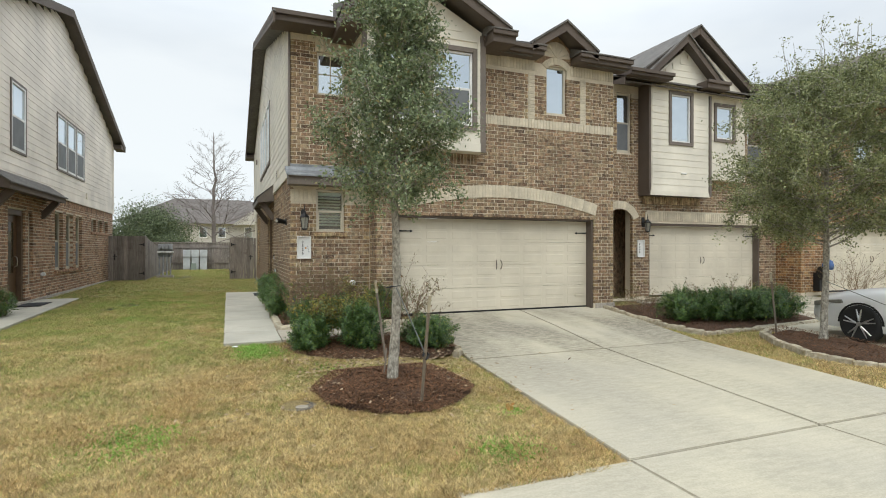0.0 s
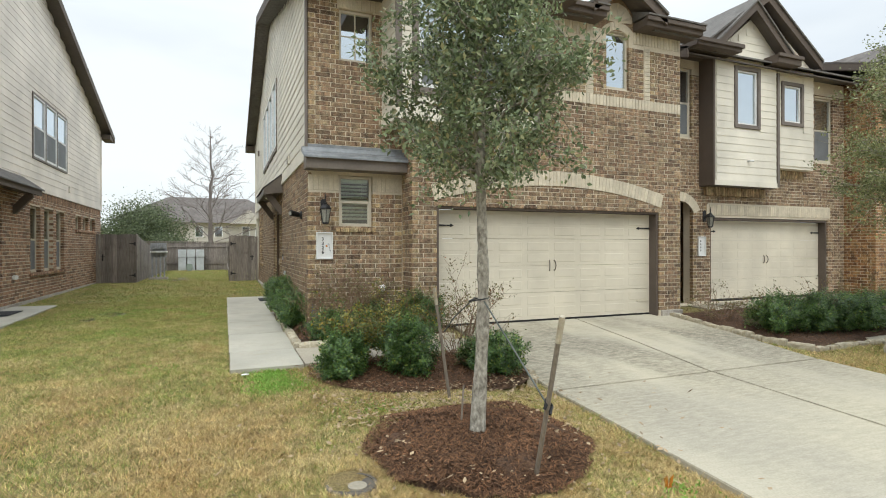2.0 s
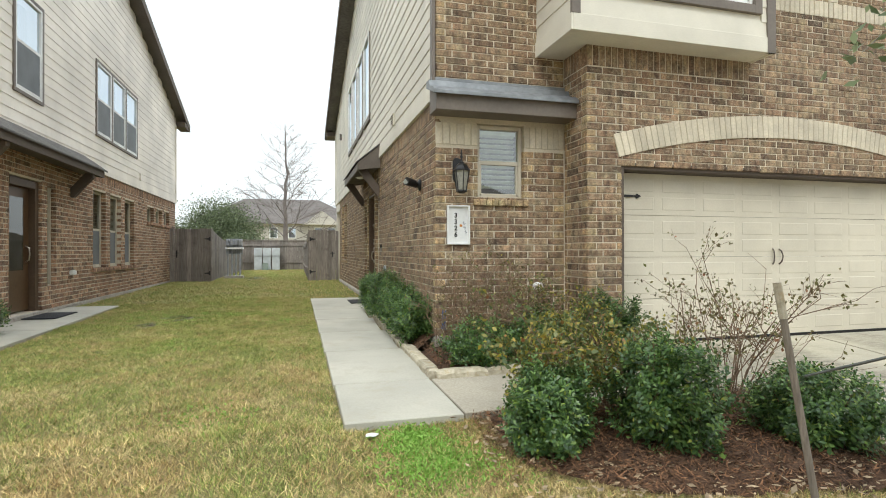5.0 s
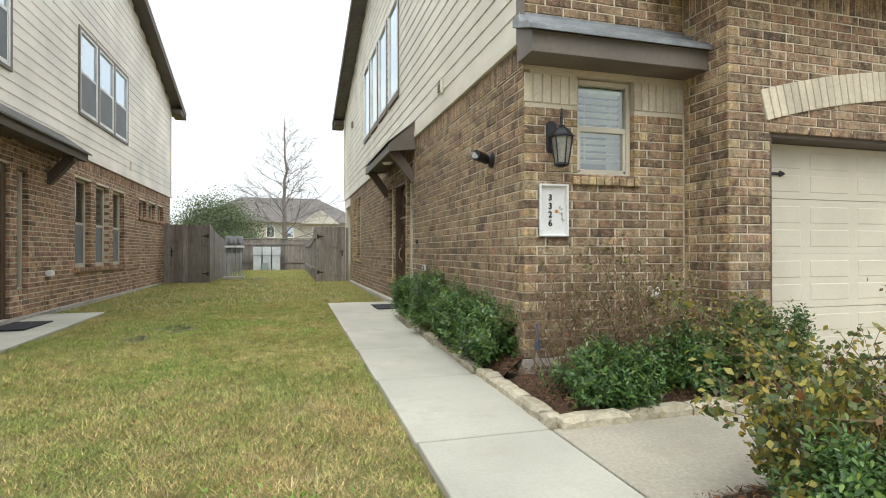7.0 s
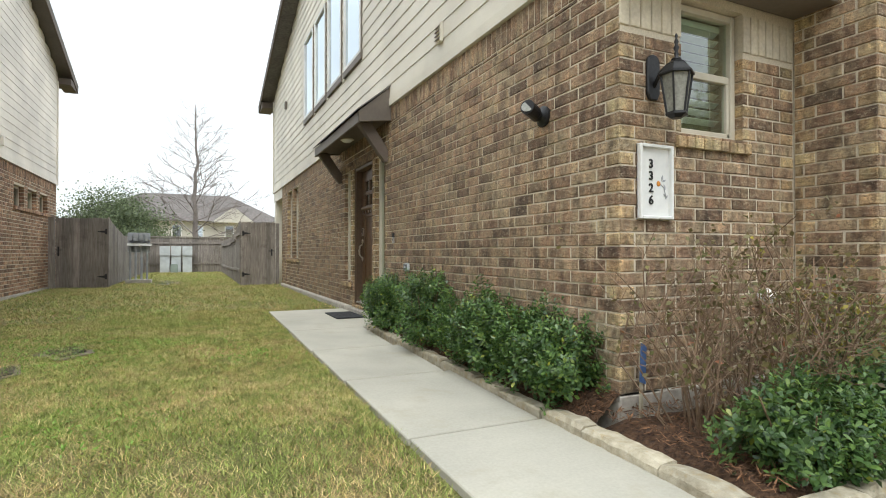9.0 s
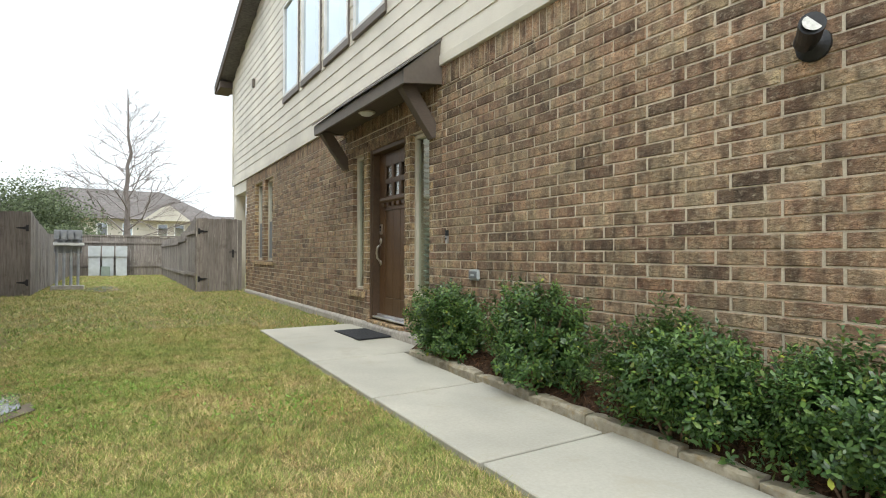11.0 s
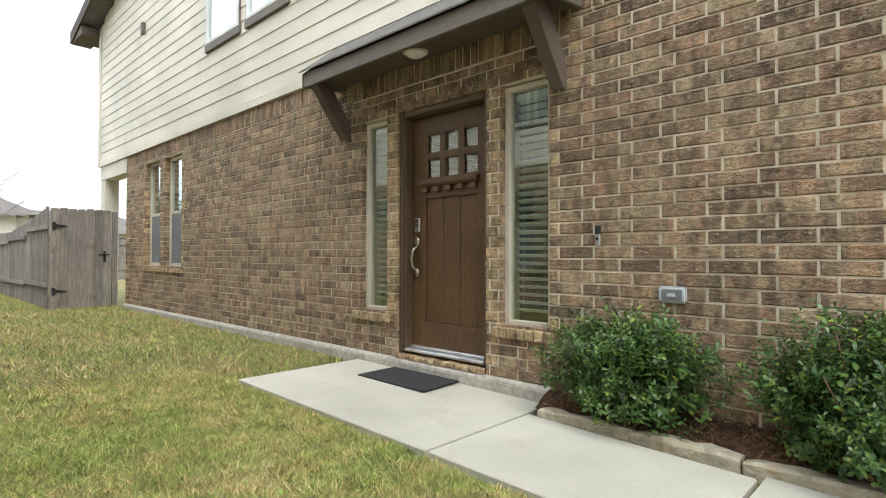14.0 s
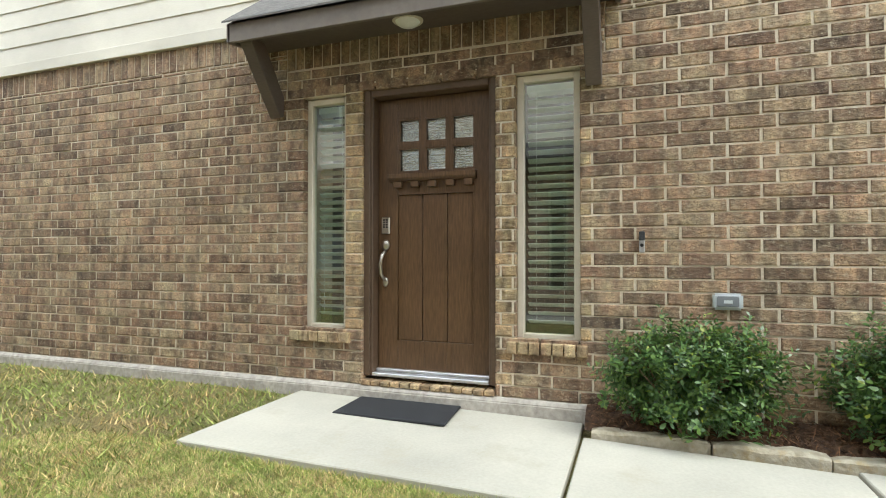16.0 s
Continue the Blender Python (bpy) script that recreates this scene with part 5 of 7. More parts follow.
# ---- front door and canopy ----
door = tagged(new("door_1"), "closed brown craftsman door with six small panes", "door", "", "structure")
s = Shape(side)
for a, b, z0, z1 in ((16.0, 16.055, 0.14, 2.27), (16.945, 17.01, 0.14, 2.27), (16.055, 16.945, 2.205, 2.27)):
    s.box(a, b, -0.20, -0.045, z0, z1)
    s.box(a + (0.0 if a < 16.5 else 0.018), b - (0.018 if a < 16.5 and b < 16.1 else 0.0), -0.045, -0.028, z0, z1)
s.put("door_frame", M_JAMB, door, "dark brown moulded door frame", bevel=0.004)
D0, D1, DZ0, DZ1, DN = 16.06, 16.94, 0.185, 2.20, -0.135
PANES = [(16.183 + i * 0.2105, 16.183 + i * 0.2105 + 0.172, z, z + 0.182) for i in range(3) for z in (1.648, 1.866)]
Shape(side).cut_slab(D0, D1, DN - 0.045, DN, DZ0, DZ1, PANES + [(D0 + 0.137, D1 - 0.155, 0.397, 1.482)]).put("door_leaf", M_DOOR, door, bevel=0.002)
for i in range(3):
    w = (D1 - D0 - 0.292) / 3
    Shape(side).box(D0 + 0.137 + i * w + 0.003, D0 + 0.137 + (i + 1) * w - 0.003, DN - 0.04, DN - 0.016, 0.397, 1.482).put("door_panel", M_DOOR, door, bevel=0.004)
for h in PANES:
    p = Shape(side).add([(h[0], DN - 0.025, h[2]), (h[1], DN - 0.025, h[2]), (h[1], DN - 0.025, h[3]), (h[0], DN - 0.025, h[3])], [(0, 1, 2, 3)]).put("pane", M_OBSCURE, door, fix=False)
    p.visible_shadow = False
    q = Shape(side)
    for a, b, c, d in ((h[0], h[0] + 0.012, h[2], h[3]), (h[1] - 0.012, h[1], h[2], h[3]), (h[0] + 0.012, h[1] - 0.012, h[2], h[2] + 0.012), (h[0] + 0.012, h[1] - 0.012, h[3] - 0.012, h[3])):
        q.box(a, b, DN - 0.02, DN - 0.004, c, d)
    q.put("pane_bead", M_DOOR, door)
# the unlit hall behind the panes, its shade given by a dark sheet
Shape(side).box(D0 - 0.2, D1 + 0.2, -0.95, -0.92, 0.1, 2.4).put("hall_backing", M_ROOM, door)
Shape(side).run_prism([(DN, 1.575), (DN + 0.035, 1.58), (DN + 0.055, 1.60), (DN + 0.055, 1.632), (DN, 1.64)], 16.165, 16.84).put("door_shelf", M_DOOR, door, bevel=0.003)
for i in range(5):
    u = 16.19 + i * 0.1375
    Shape(side).box(u, u + 0.062, DN, DN + 0.04, 1.532, 1.576).put("dentil", M_DOOR, door, bevel=0.003)
Shape(side).box(16.055, 16.945, -0.19, -0.035, 0.14, 0.165).box(16.055, 16.945, -0.16, -0.10, 0.165, 0.186).put("threshold", M_ALU, door, "bare aluminium threshold", bevel=0.004)
hu = D1 - 0.065
Shape(side).face_prism([(hu - 0.033, 1.19), (hu + 0.033, 1.19), (hu + 0.033, 1.315), (hu - 0.033, 1.315)], DN, DN + 0.022).put("deadbolt_keypad", M_NICKEL, door, "brushed nickel keypad deadbolt", bevel=0.006)
q = Shape(side)
for r in range(4):
    for c in range(2):
        q.box(hu - 0.02 + c * 0.022, hu - 0.005 + c * 0.022, DN + 0.022, DN + 0.026, 1.235 + r * 0.018, 1.247 + r * 0.018)
q.put("keypad_buttons", M_MAT, door)
q = Shape(side)
pts, fcs = lathe([(0.001, -0.012), (0.022, -0.010), (0.034, 0.0), (0.022, 0.010), (0.001, 0.012)], 16)
q.add([(hu + x, DN + 0.016 + z, 1.105 + y * 1.25) for x, y, z in pts], fcs)
q.add([(hu + x * 0.7, DN + 0.016 + z, 0.83 + y * 1.1) for x, y, z in pts], fcs)
q.tube([(hu, DN + 0.02, 1.06), (hu + 0.01, DN + 0.055, 1.03), (hu + 0.022, DN + 0.062, 0.96), (hu + 0.018, DN + 0.055, 0.89), (hu, DN + 0.02, 0.84)], [0.012, 0.013, 0.015, 0.012, 0.011], 10)
q.put("door_handle", M_NICKEL, door, "satin nickel grip handle set", smooth=True)

canopy = tagged(new("door_canopy"), "dark brown shed canopy with timber brackets over the door", "canopy")
C0, C1, CN = 15.20, 17.88, 0.425
Shape(side).run_prism([(0.0, 2.64), (CN - 0.03, 2.60), (CN - 0.03, 2.66), (0.0, 3.02)], C0 + 0.02, C1 - 0.02).put("roof_box", M_TRIM, canopy, "dark brown boxed soffit")
Shape(side).run_prism([(CN - 0.03, 2.565), (CN, 2.565), (CN, 2.70), (CN - 0.03, 2.72)], C0, C1).put("fascia", M_TRIM2, canopy, bevel=0.004)
for a, b in ((C0 - 0.012, C0 + 0.02), (C1 - 0.02, C1 + 0.012)):
    Shape(side).run_prism([(0.0, 2.62), (CN, 2.565), (CN, 2.70), (0.0, 3.06)], a, b).put("end_board", M_TRIM2, canopy, bevel=0.003)
Shape(side).run_prism([(0.0, 3.06), (CN + 0.03, 2.70), (CN + 0.03, 2.715), (0.0, 3.085)], C0 - 0.03, C1 + 0.03).put("shingles", M_SHINGLE, canopy)
for u in (15.30, 17.70):
    Shape(side).run_prism([(0.0, 2.12), (0.04, 2.10), (0.15, 2.24), (0.26, 2.39), (CN - 0.04, 2.56), (CN - 0.03, 2.60), (0.24, 2.61), (0.12, 2.44), (0.0, 2.27)], u, u + 0.10).put("bracket", M_TRIM, canopy, "curved dark brown timber bracket", bevel=0.005)
cl = tagged(new("porch_light"), "round cream ceiling light under the canopy", "lamp")
pts, fcs = lathe([(0.001, -0.045), (0.06, -0.035), (0.085, -0.01), (0.09, 0.0)], 20)
Shape().add([(X_SIDE - 0.22 + x, 16.55 + y, 2.617 + z) for x, y, z in pts], fcs).put("shade", M_WHITE, cl, smooth=True)
pts, fcs = lathe([(0.098, -0.006), (0.105, 0.0), (0.105, 0.012)], 20)
Shape().add([(X_SIDE - 0.22 + x, 16.55 + y, 2.612 + z) for x, y, z in pts], fcs).put("rim", M_ALMOND, cl)
canopy2 = tagged(new("door_canopy"), "dark brown shed canopy on the neighbour's red brick wall", "canopy")
Shape(left).run_prism([(0.0, 2.64), (0.42, 2.58), (0.42, 2.72), (0.0, 3.02)], 13.6, 17.75).put("roof_box", M_TRIM, canopy2)
Shape(left).run_prism([(0.0, 3.02), (0.46, 2.70), (0.46, 2.73), (0.0, 3.06)], 13.55, 17.82).put("shingles", M_SHINGLE, canopy2)
for u in (13.9, 17.2):
    Shape(left).run_prism([(0.0, 2.12), (0.05, 2.12), (0.38, 2.52), (0.38, 2.6), (0.25, 2.6), (0.0, 2.3)], u, u + 0.12).put("bracket", M_TRIM, canopy2)

# small fittings on the walls
bell = tagged(new("doorbell"), "black and silver video doorbell on brick", "doorbell")
Shape(side).box(15.053, 15.087, 0.0, 0.024, 1.045, 1.12).put("body", M_ALU, bell, bevel=0.004)
Shape(side).box(15.053, 15.087, 0.0, 0.026, 1.12, 1.175).put("camera_cap", M_MAT, bell, "black lens cap", bevel=0.004)
pts, fcs = lathe([(0.001, 0.004), (0.009, 0.004), (0.011, 0.0)], 14)
Shape(side).add([(15.07 + x, 0.024 + z, 1.09 + y) for x, y, z in pts], fcs).put("button", M_BLACK, bell)
outlet = tagged(new("outlet_cover"), "clear weatherproof outlet cover on brick wall", "outlet")
Shape(side).box(14.522, 14.682, 0.0, 0.028, 0.708, 0.806).put("base_frame", M_UTIL, outlet, "pale grey plastic frame", bevel=0.012)
Shape(side).box(14.545, 14.66, 0.0285, 0.036, 0.728, 0.788).put("bubble_lid", M_SCREEN, outlet, "smoky clear bubble lid", bevel=0.012)
Shape(side).box(14.58, 14.625, 0.036, 0.040, 0.748, 0.766).put("latch", M_UTIL, outlet)
spot = tagged(new("spotlight"), "black round spotlight camera on brick wall", "lamp")
pts, fcs = lathe([(0.075, 0.0), (0.075, 0.018), (0.05, 0.03), (0.03, 0.045)], 20)
Shape(side).add([(11.88 + x, z, 1.90 + y) for x, y, z in pts], fcs).put("base", M_BLACK, spot, smooth=False)
Shape(side).tube([(11.88, 0.03, 1.90), (11.86, 0.09, 1.91)], 0.028, 10).put("neck", M_BLACK, spot)
Shape(side).tube([(11.90, 0.055, 1.905), (11.86, 0.10, 1.915), (11.80, 0.20, 1.93)], [0.045, 0.05, 0.052], 16).put("head", M_BLACK, spot)
Shape(side).tube([(11.80, 0.201, 1.93), (11.798, 0.203, 1.931)], 0.04, 16).put("lens", M_LAMPGLASS, spot)
vent = tagged(new("wall_vent"), "small cream louvred vent in siding", "vent")
Shape(side).box(13.56, 13.68, 0.02, 0.055, 3.05, 3.24).put("frame", M_SIDING, vent, bevel=0.004)
for i in range(4):
    Shape(side).run_prism([(0.055, 3.08 + i * 0.04), (0.075, 3.07 + i * 0.04), (0.075, 3.075 + i * 0.04), (0.055, 3.10 + i * 0.04)], 13.575, 13.665).put("slat", M_TRIM2, vent)
vent2 = tagged(new("wall_vent"), "small grey pipe vent in gable siding", "vent")
Shape(side).box(23.55, 23.66, 0.02, 0.08, 4.82, 5.02).put("hood", M_TRIM2, vent2, bevel=0.01)

# number plates


def plate(place, u0, u1, z0, z1, digits, label):
    p = tagged(new("number_plate"), label, "sign")
    s = Shape(place).box(u0, u1, -0.06, 0.006, z0, z1)
    s.put("backing", M_WHITE, p)
    f = Shape(place)
    t = 0.02
    for a, b, c, d in ((u0, u0 + t, z0, z1), (u1 - t, u1, z0, z1), (u0 + t, u1 - t, z0, z0 + t), (u0 + t, u1 - t, z1 - t, z1)):
        f.box(a, b, -0.02, 0.034, c, d)
    f.put("rim", M_WHITE, p, bevel=0.004)
    n = len(digits)
    for i, ch in enumerate(digits):
        z = z1 - 0.118 - i * 0.074
        u = u0 + (u1 - u0) * 0.39
        if ch == "-":
            Shape(place).box(u - 0.012, u + 0.012, 0.006, 0.010, z - 0.022, z + 0.022).put("numeral", M_BLACK, p)
            continue
        cu = bpy.data.curves.new("numeral", "FONT")
        cu.body, cu.size, cu.extrude, cu.align_x, cu.align_y, cu.offset = ch, 0.075, 0.003, "CENTER", "CENTER", 0.0012
        tmp = new("numeral", cu)
        me = bpy.data.meshes.new_from_object(tmp.evaluated_get(bpy.context.evaluated_depsgraph_get()))
        bpy.data.objects.remove(tmp)
        me.name = "numeral"
        me.transform(Matrix(((1, 0, 0, 0), (0, 0, -1, 0), (0, 1, 0, 0), (0, 0, 0, 1))))
        x, y, zz = place(u, 0.009, z)
        me.transform(Matrix.Translation((x, y, zz)))
        me.materials.clear()
        link("numeral", me, M_BLACK, p)
    return p


plate(narrow, 1.30, 1.575, 1.125, 1.58, "3326", "white framed plate with black numerals 3326 on brick")
sprig = tagged(new("plate_ornament"), "small painted orange flower with grey leaves on a white plate", "ornament")
pts, fcs = lathe([(0.001, 0.004), (0.014, 0.003), (0.017, 0.0)], 9)
Shape(narrow).add([(1.47 + x, 0.008 + z, 1.345 + y) for x, y, z in pts], fcs).put("flower", M_ORANGEFLAG, sprig)
for a, du, dz in ((0.4, 0.045, 0.02), (1.9, 0.05, -0.02), (2.6, 0.055, -0.07), (0.9, 0.065, -0.08), (1.4, 0.03, 0.035)):
    u, z = 1.47 + du, 1.345 + dz
    c, k = 0.018 * math.cos(a), 0.018 * math.sin(a)
    Shape(narrow).face_prism([(u - c, z - k), (u + k * 0.4, z - c * 0.4), (u + c, z + k), (u - k * 0.4, z + c * 0.4)], 0.007, 0.010).put("leaf", M_PIPE, sprig)
Shape(narrow).tube([(1.475, 0.009, 1.35), (1.515, 0.009, 1.32), (1.53, 0.009, 1.265)], 0.0025, 5).put("stalk", M_PIPE, sprig)
plate(h2, 10.55, 10.80, 1.10, 1.58, "----", "white framed number plate with dark numerals on brick")


def lantern(place, u, z, label):
    """A coach lantern on a back plate; z is the top of the plate."""
    g = tagged(new("wall_lantern"), label, "lamp", "wall lanterns")
    Shape(place).face_prism([(u + 0.05 * math.cos(a), z - 0.05 + 0.05 * math.sin(a)) for a in [math.pi * i / 8 for i in range(9)]] + [(u - 0.05, z - 0.24), (u - 0.03, z - 0.28), (u + 0.03, z - 0.28), (u + 0.05, z - 0.24)], 0.0, 0.025).put("back_plate", M_BLACK, g, bevel=0.006)
    Shape(place).tube([(u, 0.02, z - 0.20), (u, 0.07, z - 0.13), (u, 0.13, z - 0.10), (u, 0.19, z - 0.095)], [0.014, 0.012, 0.012, 0.012], 8).put("arm", M_BLACK, g, smooth=True)
    ring = lambda r, zz: [(u + r * math.cos(a), 0.19 + r * math.sin(a), zz) for a in [math.pi * (2 * i + 1) / 6 for i in range(6)]]
    Shape(place).loft(ring(0.022, z - 0.085), ring(0.060, z - 0.115)).loft(ring(0.060, z - 0.115), ring(0.098, z - 0.165)).loft(ring(0.104, z - 0.165), ring(0.104, z - 0.180)).put("roof", M_BLACK, g, bevel=0.003)
    pts, fcs = lathe([(0.004, 0.155), (0.010, 0.14), (0.006, 0.125), (0.014, 0.105), (0.008, 0.09), (0.017, 0.07), (0.009, 0.05), (0.014, 0.035), (0.010, 0.02), (0.028, 0.008), (0.03, 0.0)], 10)
    Shape(place).add([(u + x, 0.19 + y, z - 0.09 + h) for x, y, h in pts], fcs).put("finial", M_BLACK, g, smooth=True)
    Shape(place).loft(ring(0.052, z - 0.395), ring(0.084, z - 0.18)).put("glass", M_LAMPGLASS, g, "seeded pale glass")
    for a, b in zip(ring(0.090, z - 0.18), ring(0.056, z - 0.395)):
        Shape(place).tube([a, b], 0.006, 6).put("glazing_bar", M_BLACK, g)
    Shape(place).loft(ring(0.062, z - 0.395), ring(0.064, z - 0.41)).loft(ring(0.064, z - 0.41), ring(0.03, z - 0.43)).put("base", M_BLACK, g)
    return g


lantern(narrow, 1.42, 2.13, "black coach lantern on brown brick")
lantern(h2, 10.76, 2.22, "black coach lantern beside an arched entry")
camera_eye = tagged(new("security_camera"), "small white security camera on cream siding", "camera")
Shape(h2bay).tube([(11.75, 0.02, 3.42), (11.75, 0.07, 3.42), (11.82, 0.12, 3.41)], [0.03, 0.022, 0.026], 10).put("body", M_WHITE, camera_eye)
bib = tagged(new("faucet_cover"), "white foam faucet cover on brick", "faucet")
pts, fcs = lathe([(0.03, 0.0), (0.06, 0.02), (0.062, 0.07), (0.04, 0.1), (0.005, 0.11)], 14)
Shape(narrow).add([(2.42 + x, z, 0.62 + y) for x, y, z in pts], fcs).put("shell", M_WHITE, bib, smooth=True)

doormat = tagged(Shape().plan_prism([(0.71, 16.20), (1.125, 16.23), (1.125, 16.99), (0.71, 16.98)], 0.0, 0.016).put("doormat", M_MAT, bevel=0.004), "black ribbed rubber doormat on concrete", "doormat")
place_at(doormat, (0, 0, float(walk_z(16.5)) + 0.001))

doormat2 = tagged(Shape().plan_prism([(-4.52, 15.05), (-4.05, 15.05), (-4.05, 15.95), (-4.52, 15.95)], 0.0, 0.016).put("doormat", M_MAT, bevel=0.004), "dark rubber doormat on the neighbour's concrete", "doormat")
place_at(doormat2, (0, 0, float(lawn_z(15.5)) + 0.05))
tap = tagged(new("faucet_cover"), "white cover over a tap on red brick", "faucet")
Shape(left).box(17.12, 17.28, 0.0, 0.09, 0.60, 0.70).put("shell", M_WHITE, tap, bevel=0.02)
scrap = tagged(Shape().plan_prism([(0.06, 8.71), (0.12, 8.70), (0.15, 8.74), (0.11, 8.77), (0.07, 8.76)], 0.0, 0.006).put("paper_scrap", M_WHITE), "crumpled white paper scrap on grass", "litter")
place_at(scrap, (0, 0, float(lawn_z(8.74)) + 0.03))

# ---- fences ----


def fence_run(name, x0, y0, x1, y1, top, label, base=-0.06, rail_side=1, gaps=0.004, board=0.14):
    """Upright boards between two points; top(k) is the height along the run."""
    f = tagged(new(name), label, "fence", "backyard fences")
    L = math.hypot(x1 - x0, y1 - y0)
    dx, dy = (x1 - x0) / L, (y1 - y0) / L
    place = lambda u, n, z: (x0 + dx * u - dy * n, y0 + dy * u + dx * n, z)
    n = max(1, round(L / board))
    w = L / n
    rnd = random.Random(len(name) + int(L * 10))
    for i in range(n):
        t = top((i + 0.5) / n) + rnd.uniform(-.012, .012)
        a, b = i * w + gaps / 2, (i + 1) * w - gaps / 2
        k = rnd.uniform(-0.004, 0.004)
        Shape(place).face_prism([(a, base), (b, base), (b, t - 0.02), (b - 0.02, t), (a + 0.02, t), (a, t - 0.02)], k, k + 0.017).put("board", M_FENCE, f)
    for q in (0.25, 0.85):
        for j in range(6):
            Shape(place).box(L * j / 6, L * (j + 1) / 6, *((0.021, 0.06) if rail_side > 0 else (-0.045, -0.006)), top((j + .5) / 6) * q - 0.04, top((j + .5) / 6) * q + 0.04).put("rail", M_FENCE, f)
    return f, place, L


def strap_hinges(f, place, us, d):
    for u, z in us:
        Shape(place).face_prism([(u, z - 0.07), (u + d * 0.04, z - 0.07), (u + d * 0.06, z - 0.03), (u + d * 0.22, z - 0.008), (u + d * 0.22, z + 0.008), (u + d * 0.06, z + 0.03), (u + d * 0.04, z + 0.07), (u, z + 0.07)], -0.016, -0.006).put("strap_hinge", M_BLACK, f, "black iron strap hinge")


fr, pl, L = fence_run("gate", 0.10, 25.10, 1.05, 25.06, lambda k: 1.83, "closed weathered grey cedar gate with black hinges")
strap_hinges(fr, pl, [(0.03, 1.50), (0.03, 0.32)], 1)
Shape(pl).box(L - 0.13, L - 0.09, -0.02, -0.006, 0.85, 1.05).box(L - 0.2, L - 0.03, -0.022, -0.008, 0.98, 1.0).put("latch", M_BLACK, fr)
Shape(pl).box(L + 0.015, L + 0.10, -0.03, 0.06, -0.06, 1.80).put("post", M_FENCE, fr)
fence_run("fence", 0.10, 25.16, 0.12, 37.4, lambda k: 1.86 - 0.36 * min(1, max(0, k - 0.02) * 3.2) ** 0.7, "weathered grey cedar board fence with swept top")
fl, pl, L = fence_run("gate", -4.40, 25.60, -3.20, 25.45, lambda k: 1.86, "closed weathered grey cedar gate beside red brick")
strap_hinges(fl, pl, [(L - 0.03, 1.5), (L - 0.03, 0.3)], -1)
Shape(pl).box(0.05, 0.09, -0.02, -0.006, 0.85, 1.1).box(0.0, 0.16, -0.022, -0.008, 1.0, 1.02).put("latch", M_BLACK, fl)
Shape(pl).box(-0.15, -0.03, -0.04, 0.08, -0.06, 1.86).put("post", M_FENCE, fl)
fence_run("fence", -3.20, 25.5, -3.24, 37.4, lambda k: 1.88 - 0.4 * min(1, max(0, k - 0.02) * 3.2) ** 0.7, "weathered grey cedar fence beside utility meters")
fb, pl, L = fence_run("fence", -13.0, 37.6, 10.0, 37.6, lambda k: 1.68, "long grey board fence closing the back lawn", rail_side=-1)
Shape(pl).box(0, L, -0.05, 0.05, 1.69, 1.74).put("top_cap", M_FENCE, fb)

for x in (-2.58, -2.10, -1.62):
    u = tagged(new("utility_cabinet"), "pale grey metal utility cabinet by the back fence", "utility box", "utility cabinets")
    Shape().box(x, x + 0.40, 37.0, 37.3, 0.0, 0.82).put("body", M_UTIL, u, bevel=0.008)
    Shape().box(x - 0.015, x + 0.415, 36.97, 37.32, 0.82, 1.26).put("cover", M_UTIL, u, bevel=0.01)
    Shape().box(x - 0.012, x + 0.412, 36.975, 37.3, 0.79, 0.82).put("seam", M_PIPE, u)
ped = tagged(Shape().box(-2.13, -1.82, 36.6, 36.85, 0.0, 0.42).put("utility_pedestal", M_UTIL2, bevel=0.02), "small grey-green pedestal on the grass", "utility box")
meters = tagged(new("meter_rack"), "rack of grey conduits and meters on wet soil", "utility meter")
Shape().box(-2.95, -2.35, 27.45, 27.52, 0.95, 1.55).put("panel", M_PIPE, meters, bevel=0.005)
for i in range(4):
    x = -2.88 + i * 0.15
    Shape().tube([(x, 27.38, -0.04), (x, 27.38, 1.0), (x, 27.40, 1.45)], 0.032, 8).put("conduit", M_PIPE, meters)
    Shape().box(x - 0.06, x + 0.06, 27.26, 27.46, 1.30, 1.52).put("meter_box", M_PIPE, meters, bevel=0.008)
Shape().box(-2.95, -2.3, 27.24, 27.42, 1.15, 1.22).put("white_band", M_WHITE, meters)
Shape().box(-3.0, -2.3, 27.2, 27.6, -0.04, 0.12).put("footing", M_FOUND, meters, bevel=0.01)
for px, py, rx, ry in ((-2.25, 15.2, 0.16, 0.34), (-2.55, 14.2, 0.10, 0.22), (-1.95, 27.6, 0.35, 0.9)):
    outline = [(px + rx * math.cos(a) * (1 + 0.25 * math.sin(3 * a + px)), py + ry * math.sin(a) * (1 + 0.2 * math.cos(4 * a))) for a in [2 * math.pi * i / 28 for i in range(28)]]
    z = float(lawn_z(py)) + noise.noise((px * 0.9, py * 0.9, 0)) * 0.022 + 0.017
    tagged(Shape().plan_prism([(x + (x - px) * 0.5, y + (y - py) * 0.4) for x, y in outline], z - 0.03, z - 0.007).put("wet_soil", M_SKIRT), "bare wet soil in worn lawn", "soil", "", "structure")
    tagged(Shape().plan_prism(outline, z - 0.02, z).put("puddle", M_WATER), "shallow puddle in worn lawn", "puddle", "", "structure")

# ---- distance ----
far_house = thing("house", (-3, 82, 0), "distant beige two-storey house with brown-grey hip roof", "house")


